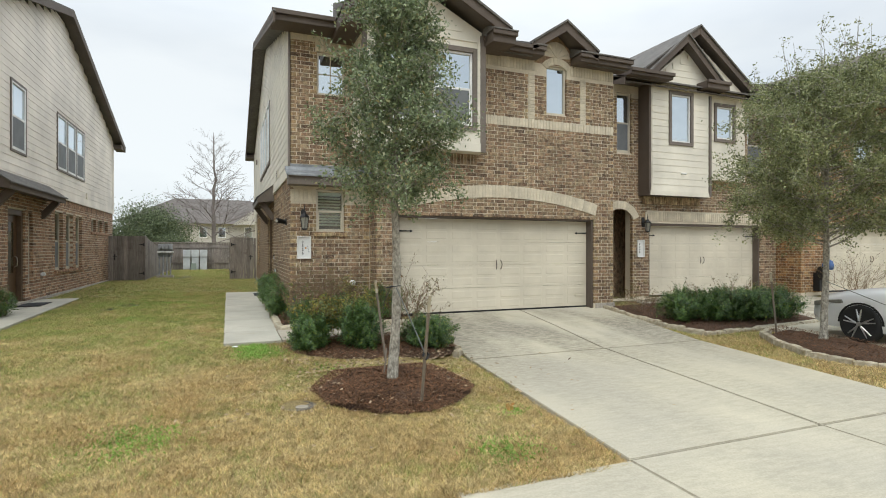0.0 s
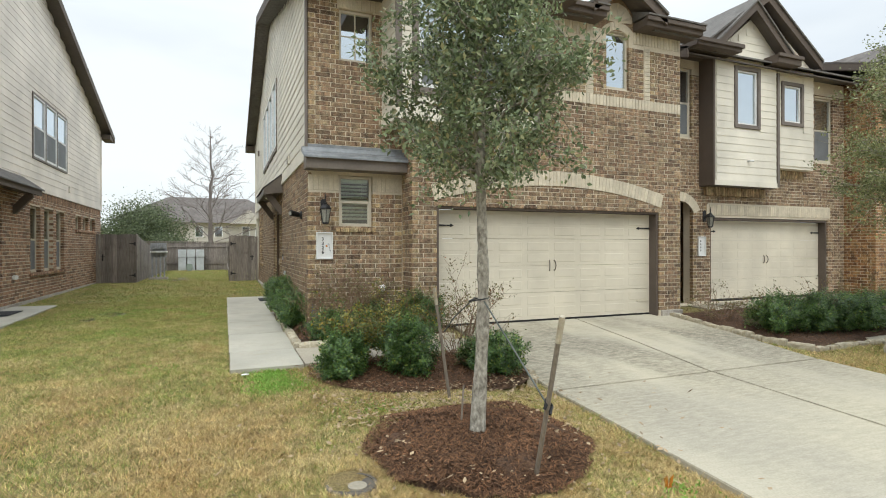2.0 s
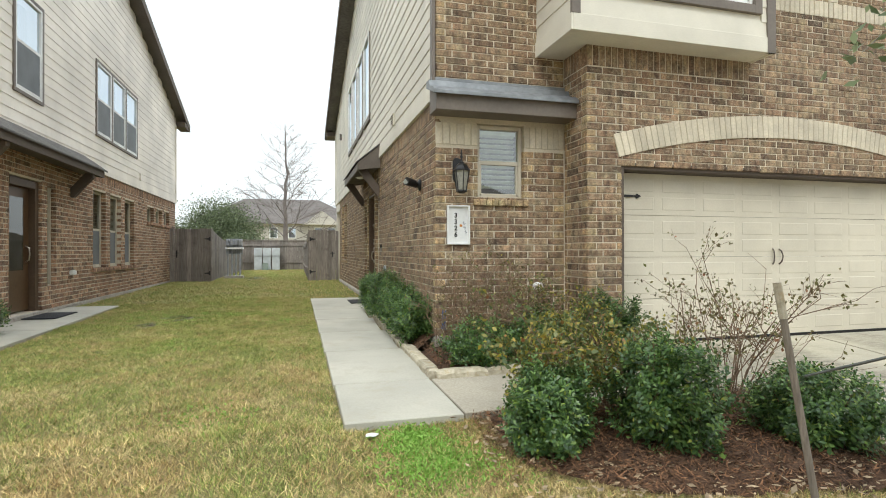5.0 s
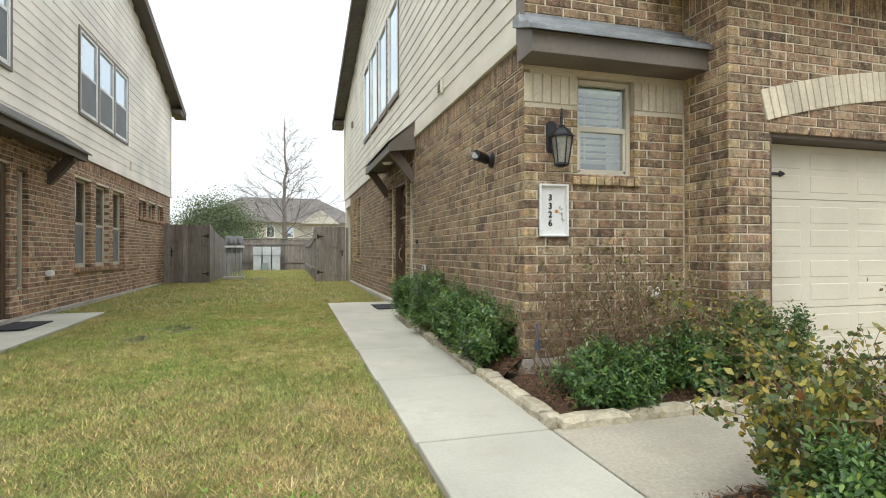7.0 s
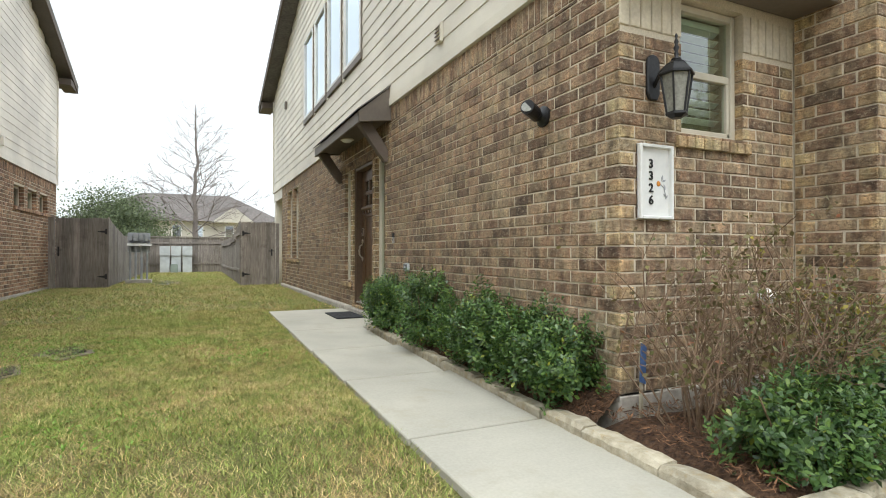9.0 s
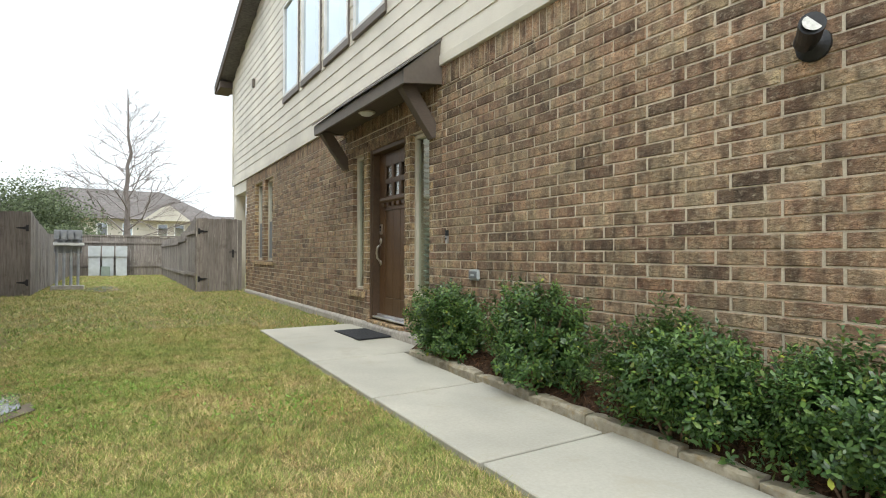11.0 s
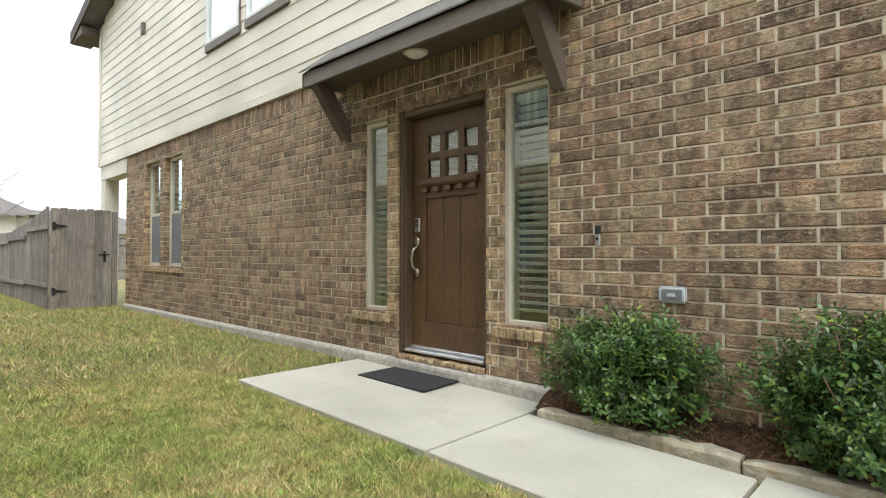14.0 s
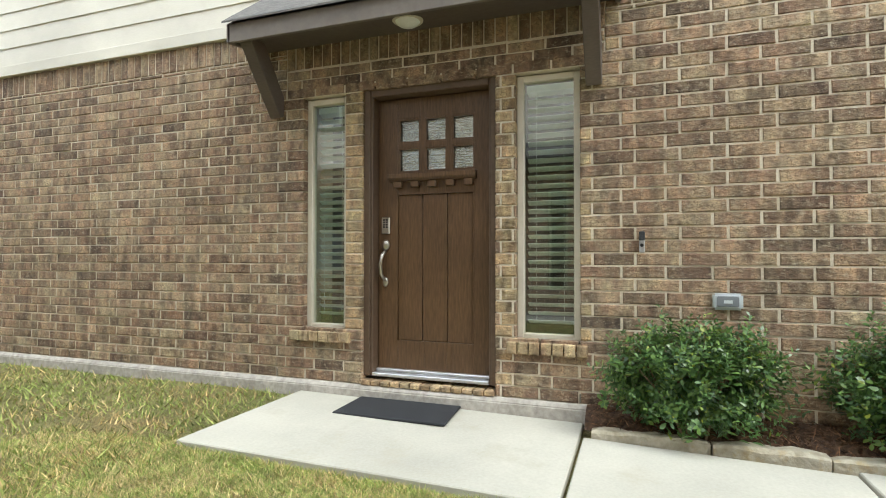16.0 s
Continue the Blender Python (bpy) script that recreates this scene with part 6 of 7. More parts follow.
def hip(x0, x1, y0, y1, z0, z1, inset, parent):
    Shape().add([(x0, y0, z0), (x1, y0, z0), (x1, y1, z0), (x0, y1, z0), (x0 + inset, (y0 + y1) / 2, z1), (x1 - inset, (y0 + y1) / 2, z1)], [(0, 1, 5, 4), (1, 2, 5), (2, 3, 4, 5), (3, 0, 4), (0, 3, 2, 1)]).put("roof", M_SHINGLE2, parent)


Shape().box(-12, 8, 78, 90, 0, 4.9).put("wall", M_STUCCO, far_house)
hip(-13, 9, 77, 91, 4.8, 8.4, 6, far_house)
Shape().box(-4.5, 6.5, 74.5, 78, 0, 4.6).put("wing", M_STUCCO, far_house)
hip(-5.2, 7.2, 73.7, 79, 4.5, 6.4, 3, far_house)
Shape().loft([(0.6, 73.6, 4.4), (5.2, 73.6, 4.4), (2.9, 73.6, 6.2)], [(0.6, 78, 4.4), (5.2, 78, 4.4), (2.9, 78, 6.2)]).put("gable", M_STUCCO, far_house)
for x in (-3.4, -1.2, 2.0, 3.6):
    far_win = link_empty("window", far_house)
    Shape().box(x, x + 1.0, 74.44, 74.5, 2.7, 4.1).put("frame", M_WHITE, far_win)
    Shape().box(x + 0.1, x + 0.9, 74.42, 74.44, 2.8, 4.0).put("pane", M_GLASS2, far_win)
for x in (-10, -7.5, 5.6):
    far_win = link_empty("window", far_house)
    Shape().box(x, x + 1.1, 77.94, 78, 2.9, 4.3).put("frame", M_WHITE, far_win)
    Shape().box(x + 0.1, x + 1.0, 77.92, 77.94, 3.0, 4.2).put("pane", M_GLASS2, far_win)
far_house2 = thing("house", (14, 95, 0), "distant low house with grey roof", "house")
Shape().box(7, 24, 92, 102, 0, 3.8).put("wall", M_STUCCO, far_house2)
hip(6, 25, 91, 103, 3.7, 6.6, 5, far_house2)
far_house3 = thing("house", (-30, 110, 0), "distant house with brown roof", "house")
Shape().box(-42, -20, 105, 118, 0, 4.6).put("wall", M_STUCCO, far_house3)
hip(-43, -19, 104, 119, 4.5, 8.0, 6, far_house3)
far_house4 = thing("house", (45, 50, 0), "distant townhouse with brown-grey roof", "house")
Shape().box(36, 56, 40, 60, 0, 6.0).put("wall", M_STUCCO, far_house4)
hip(35, 57, 39, 61, 5.9, 11.0, 8, far_house4)
# houses across the street, seen only in reflections
for x in (-22, -6, 10, 26):
    hs = thing("house", (x, -26, -0.5), "plain beige house across the street", "house")
    Shape().box(x - 6.5, x + 6.5, -34, -24, -0.5, 5.6).put("wall", M_STUCCO, hs)
    hip(x - 7, x + 7, -34.5, -23.5, 5.5, 8.2, 4.5, hs)


# ---- plants ----
def leaf_quads(centres, rng, length, width, up=0.25, outward=None):
    """Small folded leaves: corners of one quad for each centre."""
    n = len(centres)
    d = rng.normal(size=(n, 3))
    d[:, 2] += up
    if outward is not None:
        d += outward * 1.1
    d /= np.linalg.norm(d, axis=1)[:, None]
    s = np.cross(d, rng.normal(size=(n, 3)))
    s /= np.linalg.norm(s, axis=1)[:, None] + 1e-9
    nrm = np.cross(d, s)
    k = rng.uniform(0.7, 1.25, size=(n, 1))
    l, w = length * k, width * k
    q = np.empty((n, 4, 3))
    q[:, 0] = centres - d * l / 2
    q[:, 1] = centres + s * w / 2 + nrm * w * 0.18
    q[:, 2] = centres + d * l / 2
    q[:, 3] = centres - s * w / 2 + nrm * w * 0.18
    return q.reshape(-1, 3)


def bend(a, b, k, rng, wob):
    a, b = np.array(a, float), np.array(b, float)
    return [tuple(a + (b - a) * i / k + (rng.normal(size=3) * wob if 0 < i < k else 0)) for i in range(k + 1)]


def oak(name, base, trunk_top, crown, z0, limbs, twigs, leaves, label, seed, material, wisps=0):
    """A staked young oak: bark trunk, limbs, leafy crown. crown(z) is its radius."""
    rng = np.random.default_rng(seed)
    tree = thing(name, base, label, "tree", "street trees")
    bx, by, bz = base
    zs = np.linspace(bz - 0.05, trunk_top, 48)
    path = [(bx + 0.03 * math.sin(z * 2.1) + (z - bz) * 0.012, by + 0.025 * math.sin(z * 1.7 + 1), z) for z in zs]
    rad = [max(0.012, 0.059 * (1 - 0.72 * (i / 47)) * (1 if i < 40 else 0.6) + 0.025 * math.exp(-i * 0.6) + rng.normal() * 0.0035) for i in range(48)]
    Shape().tube(path, rad, 12).put("trunk", M_BARK, tree, "mottled grey-brown bark", smooth=True)
    stem = lambda z: np.array([bx + 0.03 * math.sin(z * 2.1) + (z - bz) * 0.012, by + 0.025 * math.sin(z * 1.7 + 1), z])
    cents, outs = [], []
    wood = Shape()
    for i in range(limbs):
        z = z0 + (trunk_top - z0 - 0.15) * ((i + rng.uniform(0, 0.8)) / limbs) ** 1.05
        ang = i * 2.399 + rng.normal() * 0.3
        r = crown(z + 0.25) * rng.uniform(0.72, 1.12)
        rise = rng.uniform(0.15, 0.62) * (0.6 + 0.5 * r)
        a = stem(z)
        tip = a + np.array([math.cos(ang) * r, math.sin(ang) * r, rise])
        p = bend(a, tip, 5, rng, 0.03)
        wood.tube(p, [0.017, 0.013, 0.010, 0.008, 0.005, 0.003], 5)
        for j in range(twigs):
            k = rng.uniform(0.25, 1.0)
            o = a + (tip - a) * k
            e = o + rng.normal(size=3) * np.array([0.20, 0.20, 0.17]) * (0.6 + 0.5 * r) + np.array([math.cos(ang), math.sin(ang), 0.2]) * 0.10
            wood.tube([tuple(o), tuple((o + e) / 2 + rng.normal(size=3) * 0.02), tuple(e)], [0.005, 0.004, 0.002], 3)
            m = leaves
            tt = rng.uniform(0.15, 1.1, size=(m, 1))
            c = o + (e - o) * tt + rng.normal(size=(m, 3)) * 0.055
            cents.append(c)
            outs.append(np.repeat(((e - o) / (np.linalg.norm(e - o) + 1e-6))[None], m, 0) * 0.8)
    for i in range(wisps):
        ang, r = rng.uniform(0, 6.28), rng.uniform(0.1, 0.8) * crown(trunk_top - 1.0)
        a = np.array([bx + math.cos(ang) * r * 0.6, by + math.sin(ang) * r * 0.6, trunk_top - 0.9])
        e = a + np.array([math.cos(ang) * 0.25, math.sin(ang) * 0.25, rng.uniform(0.9, 1.9)])
        p = bend(a, e, 4, rng, 0.04)
        wood.tube(p, [0.012, 0.009, 0.006, 0.004, 0.002], 4)
        for j in range(10):
            o = a + (e - a) * rng.uniform(0.3, 1)
            q = o + rng.normal(size=3) * 0.16
            wood.tube([tuple(o), tuple(q)], [0.004, 0.002], 3)
            cents.append(o + (q - o) * rng.uniform(0.2, 1.1, size=(9, 1)) + rng.normal(size=(9, 3)) * 0.03)
            outs.append(np.zeros((9, 3)))
    limb = wood.put("limb_mass", M_BARK, tree, fix=False)
    limb["kind"] = "stuff"
    c = np.concatenate(cents)
    v = leaf_quads(c, rng, 0.050, 0.023, 0.1, np.concatenate(outs))
    lv = fast_mesh("crown", v, 4, len(c), material, tree)
    lv["kind"] = "stuff"
    return tree


tree_1 = oak("oak_tree", (1.79, 5.99, -0.22), 4.75, lambda z: np.interp(z, (1.8, 2.1, 2.6, 3.2, 3.8, 4.4, 4.9), (0.50, 0.74, 0.76, 0.64, 0.50, 0.32, 0.10)), 1.78, 58, 10, 66, "young live oak with slim mottled trunk, staked in mulch", 5, M_OAK)
tree_2 = oak("oak_tree", (9.62, 6.15, -0.25), 4.3, lambda z: np.interp(z, (1.2, 1.7, 2.6, 3.3, 3.9, 4.4), (0.9, 1.55, 1.8, 1.6, 1.1, 0.55)), 1.35, 78, 15, 72, "wide young oak with fine olive leaves in mulch", 6, M_OAK2, 20)

# the staked ropes of the near tree


def stake(a, b, r, label, tip=False):
    st = thing("tree_stake", a, label, "stake", "tree stakes")
    d = (Vector(b) - Vector(a)).normalized()
    Shape().tube([a, tuple(Vector(a).lerp(Vector(b), 0.84)), b], [r, r, r * 0.9], 8).put("pole", M_STAKE, st)
    if tip:
        Shape().tube([tuple(Vector(a).lerp(Vector(b), 0.86)), tuple(Vector(b) + d * 0.01)], r * 1.15, 8).put("painted_top", M_STONE, st, "pale worn painted top")
    return st


stake((2.05, 7.2, -0.32), (1.92, 7.32, 0.88), 0.017, "weathered wooden stake leaning in mulch", True)
stake((1.89, 5.31, -0.32), (1.83, 4.90, 0.87), 0.017, "weathered wooden stake tied to a young tree", True)
stake((1.74, 6.25, -0.25), (1.80, 6.32, 0.12), 0.009, "short black stake beside a tree trunk")
stake((9.9, 7.24, -0.3), (9.68, 7.2, 0.87), 0.018, "weathered wooden stake with pale top", True)
for pts, lb in (([(1.80, 5.92, 0.88), (1.84, 5.5, 0.55), (1.86, 5.12, 0.27)], "grey-green webbing strap from stake to tree"), ([(1.78, 6.05, 0.90), (1.88, 6.7, 0.66), (2.0, 7.24, 0.44)], "grey-green webbing strap from stake to trunk"), ([(9.55, 6.1, 0.78), (10.1, 5.2, 0.3), (10.4, 4.7, 0.0)], "dark strap from tree to ground")):
    st = tagged(Shape().tube(pts, 0.0065, 5).put("tie_strap", M_STRAP), lb, "strap", "tree straps")
knot = tagged(Shape().tube([(1.83, 5.10, 0.24), (1.86, 5.11, 0.30), (1.90, 5.13, 0.25), (1.86, 5.08, 0.21)], [0.012, 0.02, 0.018, 0.01], 6).put("strap_knot", M_BLACK), "black knotted strap end on a stake", "strap")
collar = tagged(Shape().tube([(1.70, 5.99, 0.88), (1.79, 5.905, 0.90), (1.875, 5.99, 0.90), (1.79, 6.075, 0.89), (1.70, 5.99, 0.88)], 0.007, 5).put("trunk_tie", M_BLACK), "black tie looped round a trunk", "strap")


def bush_kit(seed, rx, ry, h, count, leaf, material, stem_mat, lumps=0.22, hollow=0.55):
    """Leaf corners and stems of one shrub about the origin: shoots that end in whorls of leaves."""
    rng = np.random.default_rng(seed)
    per = 11
    n = count // per
    d = rng.normal(size=(n * 2, 3))
    d /= np.linalg.norm(d, axis=1)[:, None]
    ph = rng.uniform(0, 6.28, size=6)
    lump = 1 + lumps * (np.sin(d[:, 0] * 5 + ph[0]) * np.sin(d[:, 1] * 5 + ph[1]) + 0.6 * np.sin(d[:, 2] * 7 + ph[2]) * np.sin(d[:, 0] * 9 + ph[3]))
    r = (hollow + (1 - hollow) * rng.uniform(0, 1, n * 2) ** 0.5) * lump + (rng.uniform(0, 1, n * 2) > 0.95) * rng.uniform(0, 0.18, n * 2)
    c = d * r[:, None] * np.array([rx, ry, h * 0.52])
    c[:, 2] += h * 0.52
    keep = c[:, 2] > 0.06
    c, d = c[keep][:n], d[keep][:n]
    n = len(c)
    axis = d * 0.8 + np.array([0, 0, 0.75]) + rng.normal(size=(n, 3)) * 0.35
    axis /= np.linalg.norm(axis, axis=1)[:, None]
    e1 = np.cross(axis, rng.normal(size=(n, 3)))
    e1 /= np.linalg.norm(e1, axis=1)[:, None]
    e2 = np.cross(axis, e1)
    quads = []
    for i in range(per):
        t, a = i / (per - 1), i * 2.4 + rng.normal(size=(n, 1)) * 0.25
        dr = axis * (0.1 + 0.75 * t) + e1 * np.cos(a) + e2 * np.sin(a) + rng.normal(size=(n, 3)) * 0.18
        dr /= np.linalg.norm(dr, axis=1)[:, None]
        sd = np.cross(dr, axis)
        sd /= np.linalg.norm(sd, axis=1)[:, None]
        nm = np.cross(sd, dr)
        k = rng.uniform(0.65, 1.2, size=(n, 1)) * (1.1 - 0.45 * t) * leaf
        o = c - axis * (1 - t) * leaf * 2.4
        quads.append(np.stack([o, o + dr * k * 0.38 + sd * k * 0.17 + nm * k * 0.05, o + dr * k * 0.74 + sd * k * 0.22 + nm * k * 0.05, o + dr * k - nm * k * 0.08, o + dr * k * 0.74 - sd * k * 0.22 + nm * k * 0.05, o + dr * k * 0.38 - sd * k * 0.17 + nm * k * 0.05], 1))
    v = np.concatenate(quads).reshape(-1, 3)
    stems = Shape()
    for i in range(13):
        a = rng.uniform(0, 6.28)
        k = rng.uniform(0.3, 0.9)
        stems.tube([(math.cos(a) * 0.05, math.sin(a) * 0.05, -0.06), (math.cos(a) * rx * k * 0.5, math.sin(a) * ry * k * 0.5, h * 0.3), (math.cos(a) * rx * k, math.sin(a) * ry * k, h * rng.uniform(0.55, 0.95))], [0.010, 0.007, 0.003], 4)
    return v, n * per, stems


def bush(name, x, y, z, label, group, kit, material, stem_mat):
    v, n, stems = kit
    g = thing(name, (x, y, z), label, "shrub", group)
    st = stems.put("stem_mass", stem_mat, g, fix=False)
    st.matrix_parent_inverse = Matrix.Identity(4)
    lv = fast_mesh("foliage", v, 6, n, material, g)
    lv.matrix_parent_inverse = Matrix.Identity(4)
    lv["kind"] = st["kind"] = "stuff"
    return g


for i, (y, rx, ry, h) in enumerate(((14.80, 0.26, 0.48, 0.66), (13.64, 0.29, 0.55, 0.72), (12.46, 0.28, 0.47, 0.66), (11.64, 0.27, 0.46, 0.62))):
    bush("holly_bush", 0.99, y, float(walk_z(y)) + 0.05, "clipped dark green holly in a mulch bed by brick", "hollies along the wall", bush_kit(60 + i, rx, ry, h, 10500, 0.047, M_HOLLY, M_TWIG, 0.27, 0.45), M_HOLLY, M_TWIG)
for i, (x, y, z, r, h) in enumerate(((1.16, 8.28, -0.25, 0.31, 0.60), (1.90, 8.14, -0.26, 0.37, 0.77), (2.95, 7.98, -0.26, 0.43, 0.55))):
    bush("holly_bush", x, y, z, "rounded green holly in dark mulch before the house", "hollies in the front bed", bush_kit(70 + i, r, r, h, 9500, 0.047, M_HOLLY, M_TWIG, 0.24), M_HOLLY, M_TWIG)
for i, (x, y, rx, ry, h) in enumerate(((1.40, 10.20, 0.42, 0.29, 0.48), (2.08, 10.30, 0.44, 0.28, 0.56), (2.88, 10.33, 0.45, 0.28, 0.70))):
    bush("holly_bush", x, y, -0.12, "dense green shrub behind limestone edging", "shrubs by the front wall", bush_kit(80 + i, rx, ry, h, 6000, 0.052, M_HOLLY, M_TWIG, 0.3), M_HOLLY, M_TWIG)
for i, (x, y) in enumerate(((9.02, 8.62), (9.78, 8.42), (10.55, 8.30), (11.35, 8.28))):
    bush("holly_bush", x, y, -0.22, "dense green hedge shrub beside the driveway", "hedge by the driveway", bush_kit(90 + i, 0.55, 0.46, 0.72, 8500, 0.056, M_HOLLY, M_TWIG, 0.3), M_HOLLY, M_TWIG)
bush("holly_bush", -4.28, 13.45, -0.08, "small green shrub against red brick", "", bush_kit(99, 0.25, 0.42, 0.62, 2600, 0.05, M_HOLLY, M_TWIG), M_HOLLY, M_TWIG)


def rose(x, y, z, spread, h, canes, leaves, label, seed, material, size=0.034):
    """A loose rose: arching canes that fork twice, few leaves."""
    rng = np.random.default_rng(seed)
    g = thing("rose_bush", (x, y, z), label, "shrub", "rose bushes")
    wood, cents = Shape(), []

    def shoot(a, d, length, r, depth):
        m = a + d * length * 0.5 + rng.normal(size=3) * length * 0.09
        e = a + d * length + rng.normal(size=3) * length * 0.13 - np.array([0, 0, length * 0.06])
        wood.tube([tuple(a), tuple(m), tuple(e)], [r, r * 0.8, r * 0.5], 3 if depth < 2 else 4)
        if depth < 2:
            n = max(0, int(leaves * rng.uniform(0.2, 1.6)))
            if n:
                cents.append(m + (e - m) * rng.uniform(-0.3, 1.15, size=(n, 1)) + rng.normal(size=(n, 3)) * 0.024)
        if depth:
            for k in range(3):
                q = rng.uniform(0.35, 1.0)
                nd = d + rng.normal(size=3) * np.array([0.55, 0.55, 0.35])
                nd /= np.linalg.norm(nd)
                shoot(a + (e - a) * q, nd, length * rng.uniform(0.35, 0.6), r * 0.6, depth - 1)

    for i in range(canes):
        a, k = rng.uniform(0, 6.28), rng.uniform(0.1, 1.0)
        d = np.array([math.cos(a) * spread * k, math.sin(a) * spread * k, h * 0.62])
        length = np.linalg.norm(d) * rng.uniform(0.6, 1.1)
        shoot(np.array([math.cos(a) * 0.05, math.sin(a) * 0.05, -0.04]), d / np.linalg.norm(d), length, 0.0062, 2)
    st = wood.put("cane_mass", M_TWIG, g, fix=False)
    c = np.concatenate(cents)
    lv = fast_mesh("foliage", leaf_quads(c, rng, size, size * 0.6, 0.2), 4, len(c), material, g)
    st.matrix_parent_inverse = lv.matrix_parent_inverse = Matrix.Identity(4)
    st["kind"] = lv["kind"] = "stuff"
    return g


rose(1.42, 8.60, -0.20, 0.27, 0.98, 24, 17, "yellowing rose bush in mulch beside concrete", 1, M_ROSE, 0.042)
rose(1.62, 10.60, -0.10, 0.5, 1.15, 22, 3, "sparse winter rose before the brick wall", 14, M_DRY)
rose(1.30, 10.72, -0.10, 0.45, 1.35, 18, 2, "sparse winter rose with bare brown canes", 2, M_DRY)
rose(1.95, 10.62, -0.10, 0.5, 1.35, 20, 4, "sparse winter rose with reddish leaves", 3, M_DRY)
rose(2.40, 10.45, -0.12, 0.55, 1.05, 24, 10, "half-bare rose with yellow-green leaves", 4, M_ROSE)
rose(2.80, 8.62, -0.22, 0.50, 1.50, 20, 5, "tall sparse rose with buds before the garage", 5, M_DRY, 0.034)
rose(1.95, 8.75, -0.22, 0.36, 1.08, 20, 10, "rose with dull green and brown leaves in mulch", 6, M_ROSE, 0.036)
rose(8.85, 9.7, -0.18, 0.5, 0.9, 16, 4, "brown winter rose by the garage pier", 8, M_DRY)
for i, x in enumerate((10.0, 11.0, 11.9)):
    rose(x - 0.3, 9.1, -0.2, 0.55, 1.05, 16, 4, "brown winter rose behind a hedge", 9 + i, M_DRY)
rose(16.2, 9.6, -0.1, 0.9, 1.6, 22, 2, "bare twiggy shrub before a garage", 13, M_DRY)

# far trees
def bare_tree(x, y, h, label, seed):
    rng = np.random.default_rng(seed)
    g = thing("bare_tree", (x, y, 0), label, "tree")
    path = [(x + rng.normal() * 0.05, y, h * i / 14) for i in range(15)]
    Shape().tube(path, [0.20 * (1 - i / 14.6) + 0.01 for i in range(15)], 8).put("trunk", M_BARE, g, smooth=True)
    wood = Shape()

    def limb(a, d, length, r, depth):
        e = a + d * length
        m = (a + e) / 2 + rng.normal(size=3) * length * 0.05
        wood.tube([tuple(a), tuple(m), tuple(e)], [r, r * 0.75, r * 0.45], 4)
        if depth == 0:
            return
        for k in range(7):
            t = 0.25 + 0.75 * (k + rng.uniform(0, 0.6)) / 7
            nd = d + rng.normal(size=3) * 0.5 + np.array([0, 0, 0.12])
            nd /= np.linalg.norm(nd)
            limb(a + (e - a) * t, nd, length * rng.uniform(0.28, 0.48), r * 0.55, depth - 1)

    for i in range(40):
        z = h * (0.16 + 0.8 * (i / 40) ** 0.9)
        a = i * 2.4 + rng.normal() * 0.3
        length = h * 0.48 * (1 - (z / h) * 0.84) * rng.uniform(0.75, 1.15)
        d = np.array([math.cos(a), math.sin(a), 0.28 + 0.5 * z / h])
        limb(np.array([x, y, z]), d / np.linalg.norm(d), length, 0.047 * (1.12 - z / h), 2)
    w = wood.put("branch_mass", M_BARE, g, fix=False)
    w["kind"] = "stuff"


bare_tree(-1.05, 48, 10.9, "tall leafless tree with level branches behind a fence", 3)


def crown_blob(name, x, y, r, h, z, label, count, seed):
    rng = np.random.default_rng(seed)
    g = thing(name, (x, y, 0), label, "tree")
    Shape().tube([(x, y, -0.1), (x, y, z + 0.5)], [0.2, 0.1], 8).put("trunk", M_BARK, g)
    hubs = rng.normal(size=(26, 3))
    hubs /= np.linalg.norm(hubs, axis=1)[:, None]
    hubs = hubs * np.array([r, r, h / 2]) * rng.uniform(0.35, 0.9, size=(26, 1)) + np.array([x, y, z + h / 2])
    c = np.concatenate([q + rng.normal(size=(count // 26, 3)) * r * 0.20 for q in hubs])
    c = c[c[:, 2] > 0.1]
    lv = fast_mesh("crown", leaf_quads(c, rng, 0.14, 0.08, 0.2), 4, len(c), M_FARLEAF, g)
    lv["kind"] = "stuff"


crown_blob("evergreen_tree", -6.0, 46, 3.3, 4.3, 0.2, "broad dark evergreen behind the fence", 30000, 4)
crown_blob("evergreen_tree", -11.5, 47, 2.8, 3.2, 0.4, "dark evergreen shrub behind the fence", 6000, 5)
crown_blob("evergreen_tree", -3.6, 41, 1.1, 1.6, 0.6, "low green shrub behind the fence", 3000, 6)

# ---- beds, edging, litter ----


def bed(name, outline, top, label, rise=0.035):
    """A low mounded sheet of mulch within an outline."""
    cx, cy = sum(p[0] for p in outline) / len(outline), sum(p[1] for p in outline) / len(outline)
    s, k, rings = Shape(), len(outline), 7
    for i in range(rings + 1):
        f = 1 - i / (rings + 0.35)
        for j, (x, y) in enumerate(outline):
            px, py = cx + (x - cx) * f, cy + (y - cy) * f
            s.v.append((px, py, float(top(py)) - 0.05 * (i == 0) + rise * min(1, i / 2.5) + noise.noise((px * 7, py * 7, 1)) * 0.02))
    for i in range(rings):
        s.f += [(i * k + j, i * k + (j + 1) % k, (i + 1) * k + (j + 1) % k, (i + 1) * k + j) for j in range(k)]
    s.f.append(tuple(rings * k + j for j in range(k)))
    return tagged(s.put(name, M_MULCH, smooth=True), label, "mulch", "", "structure")


def dense(outline, step=0.12):
    out = []
    for a, b in zip(outline, outline[1:] + outline[:1]):
        n = max(1, int(math.hypot(b[0] - a[0], b[1] - a[1]) / step))
        out += [(a[0] + (b[0] - a[0]) * i / n, a[1] + (b[1] - a[1]) * i / n) for i in range(n)]
    return out


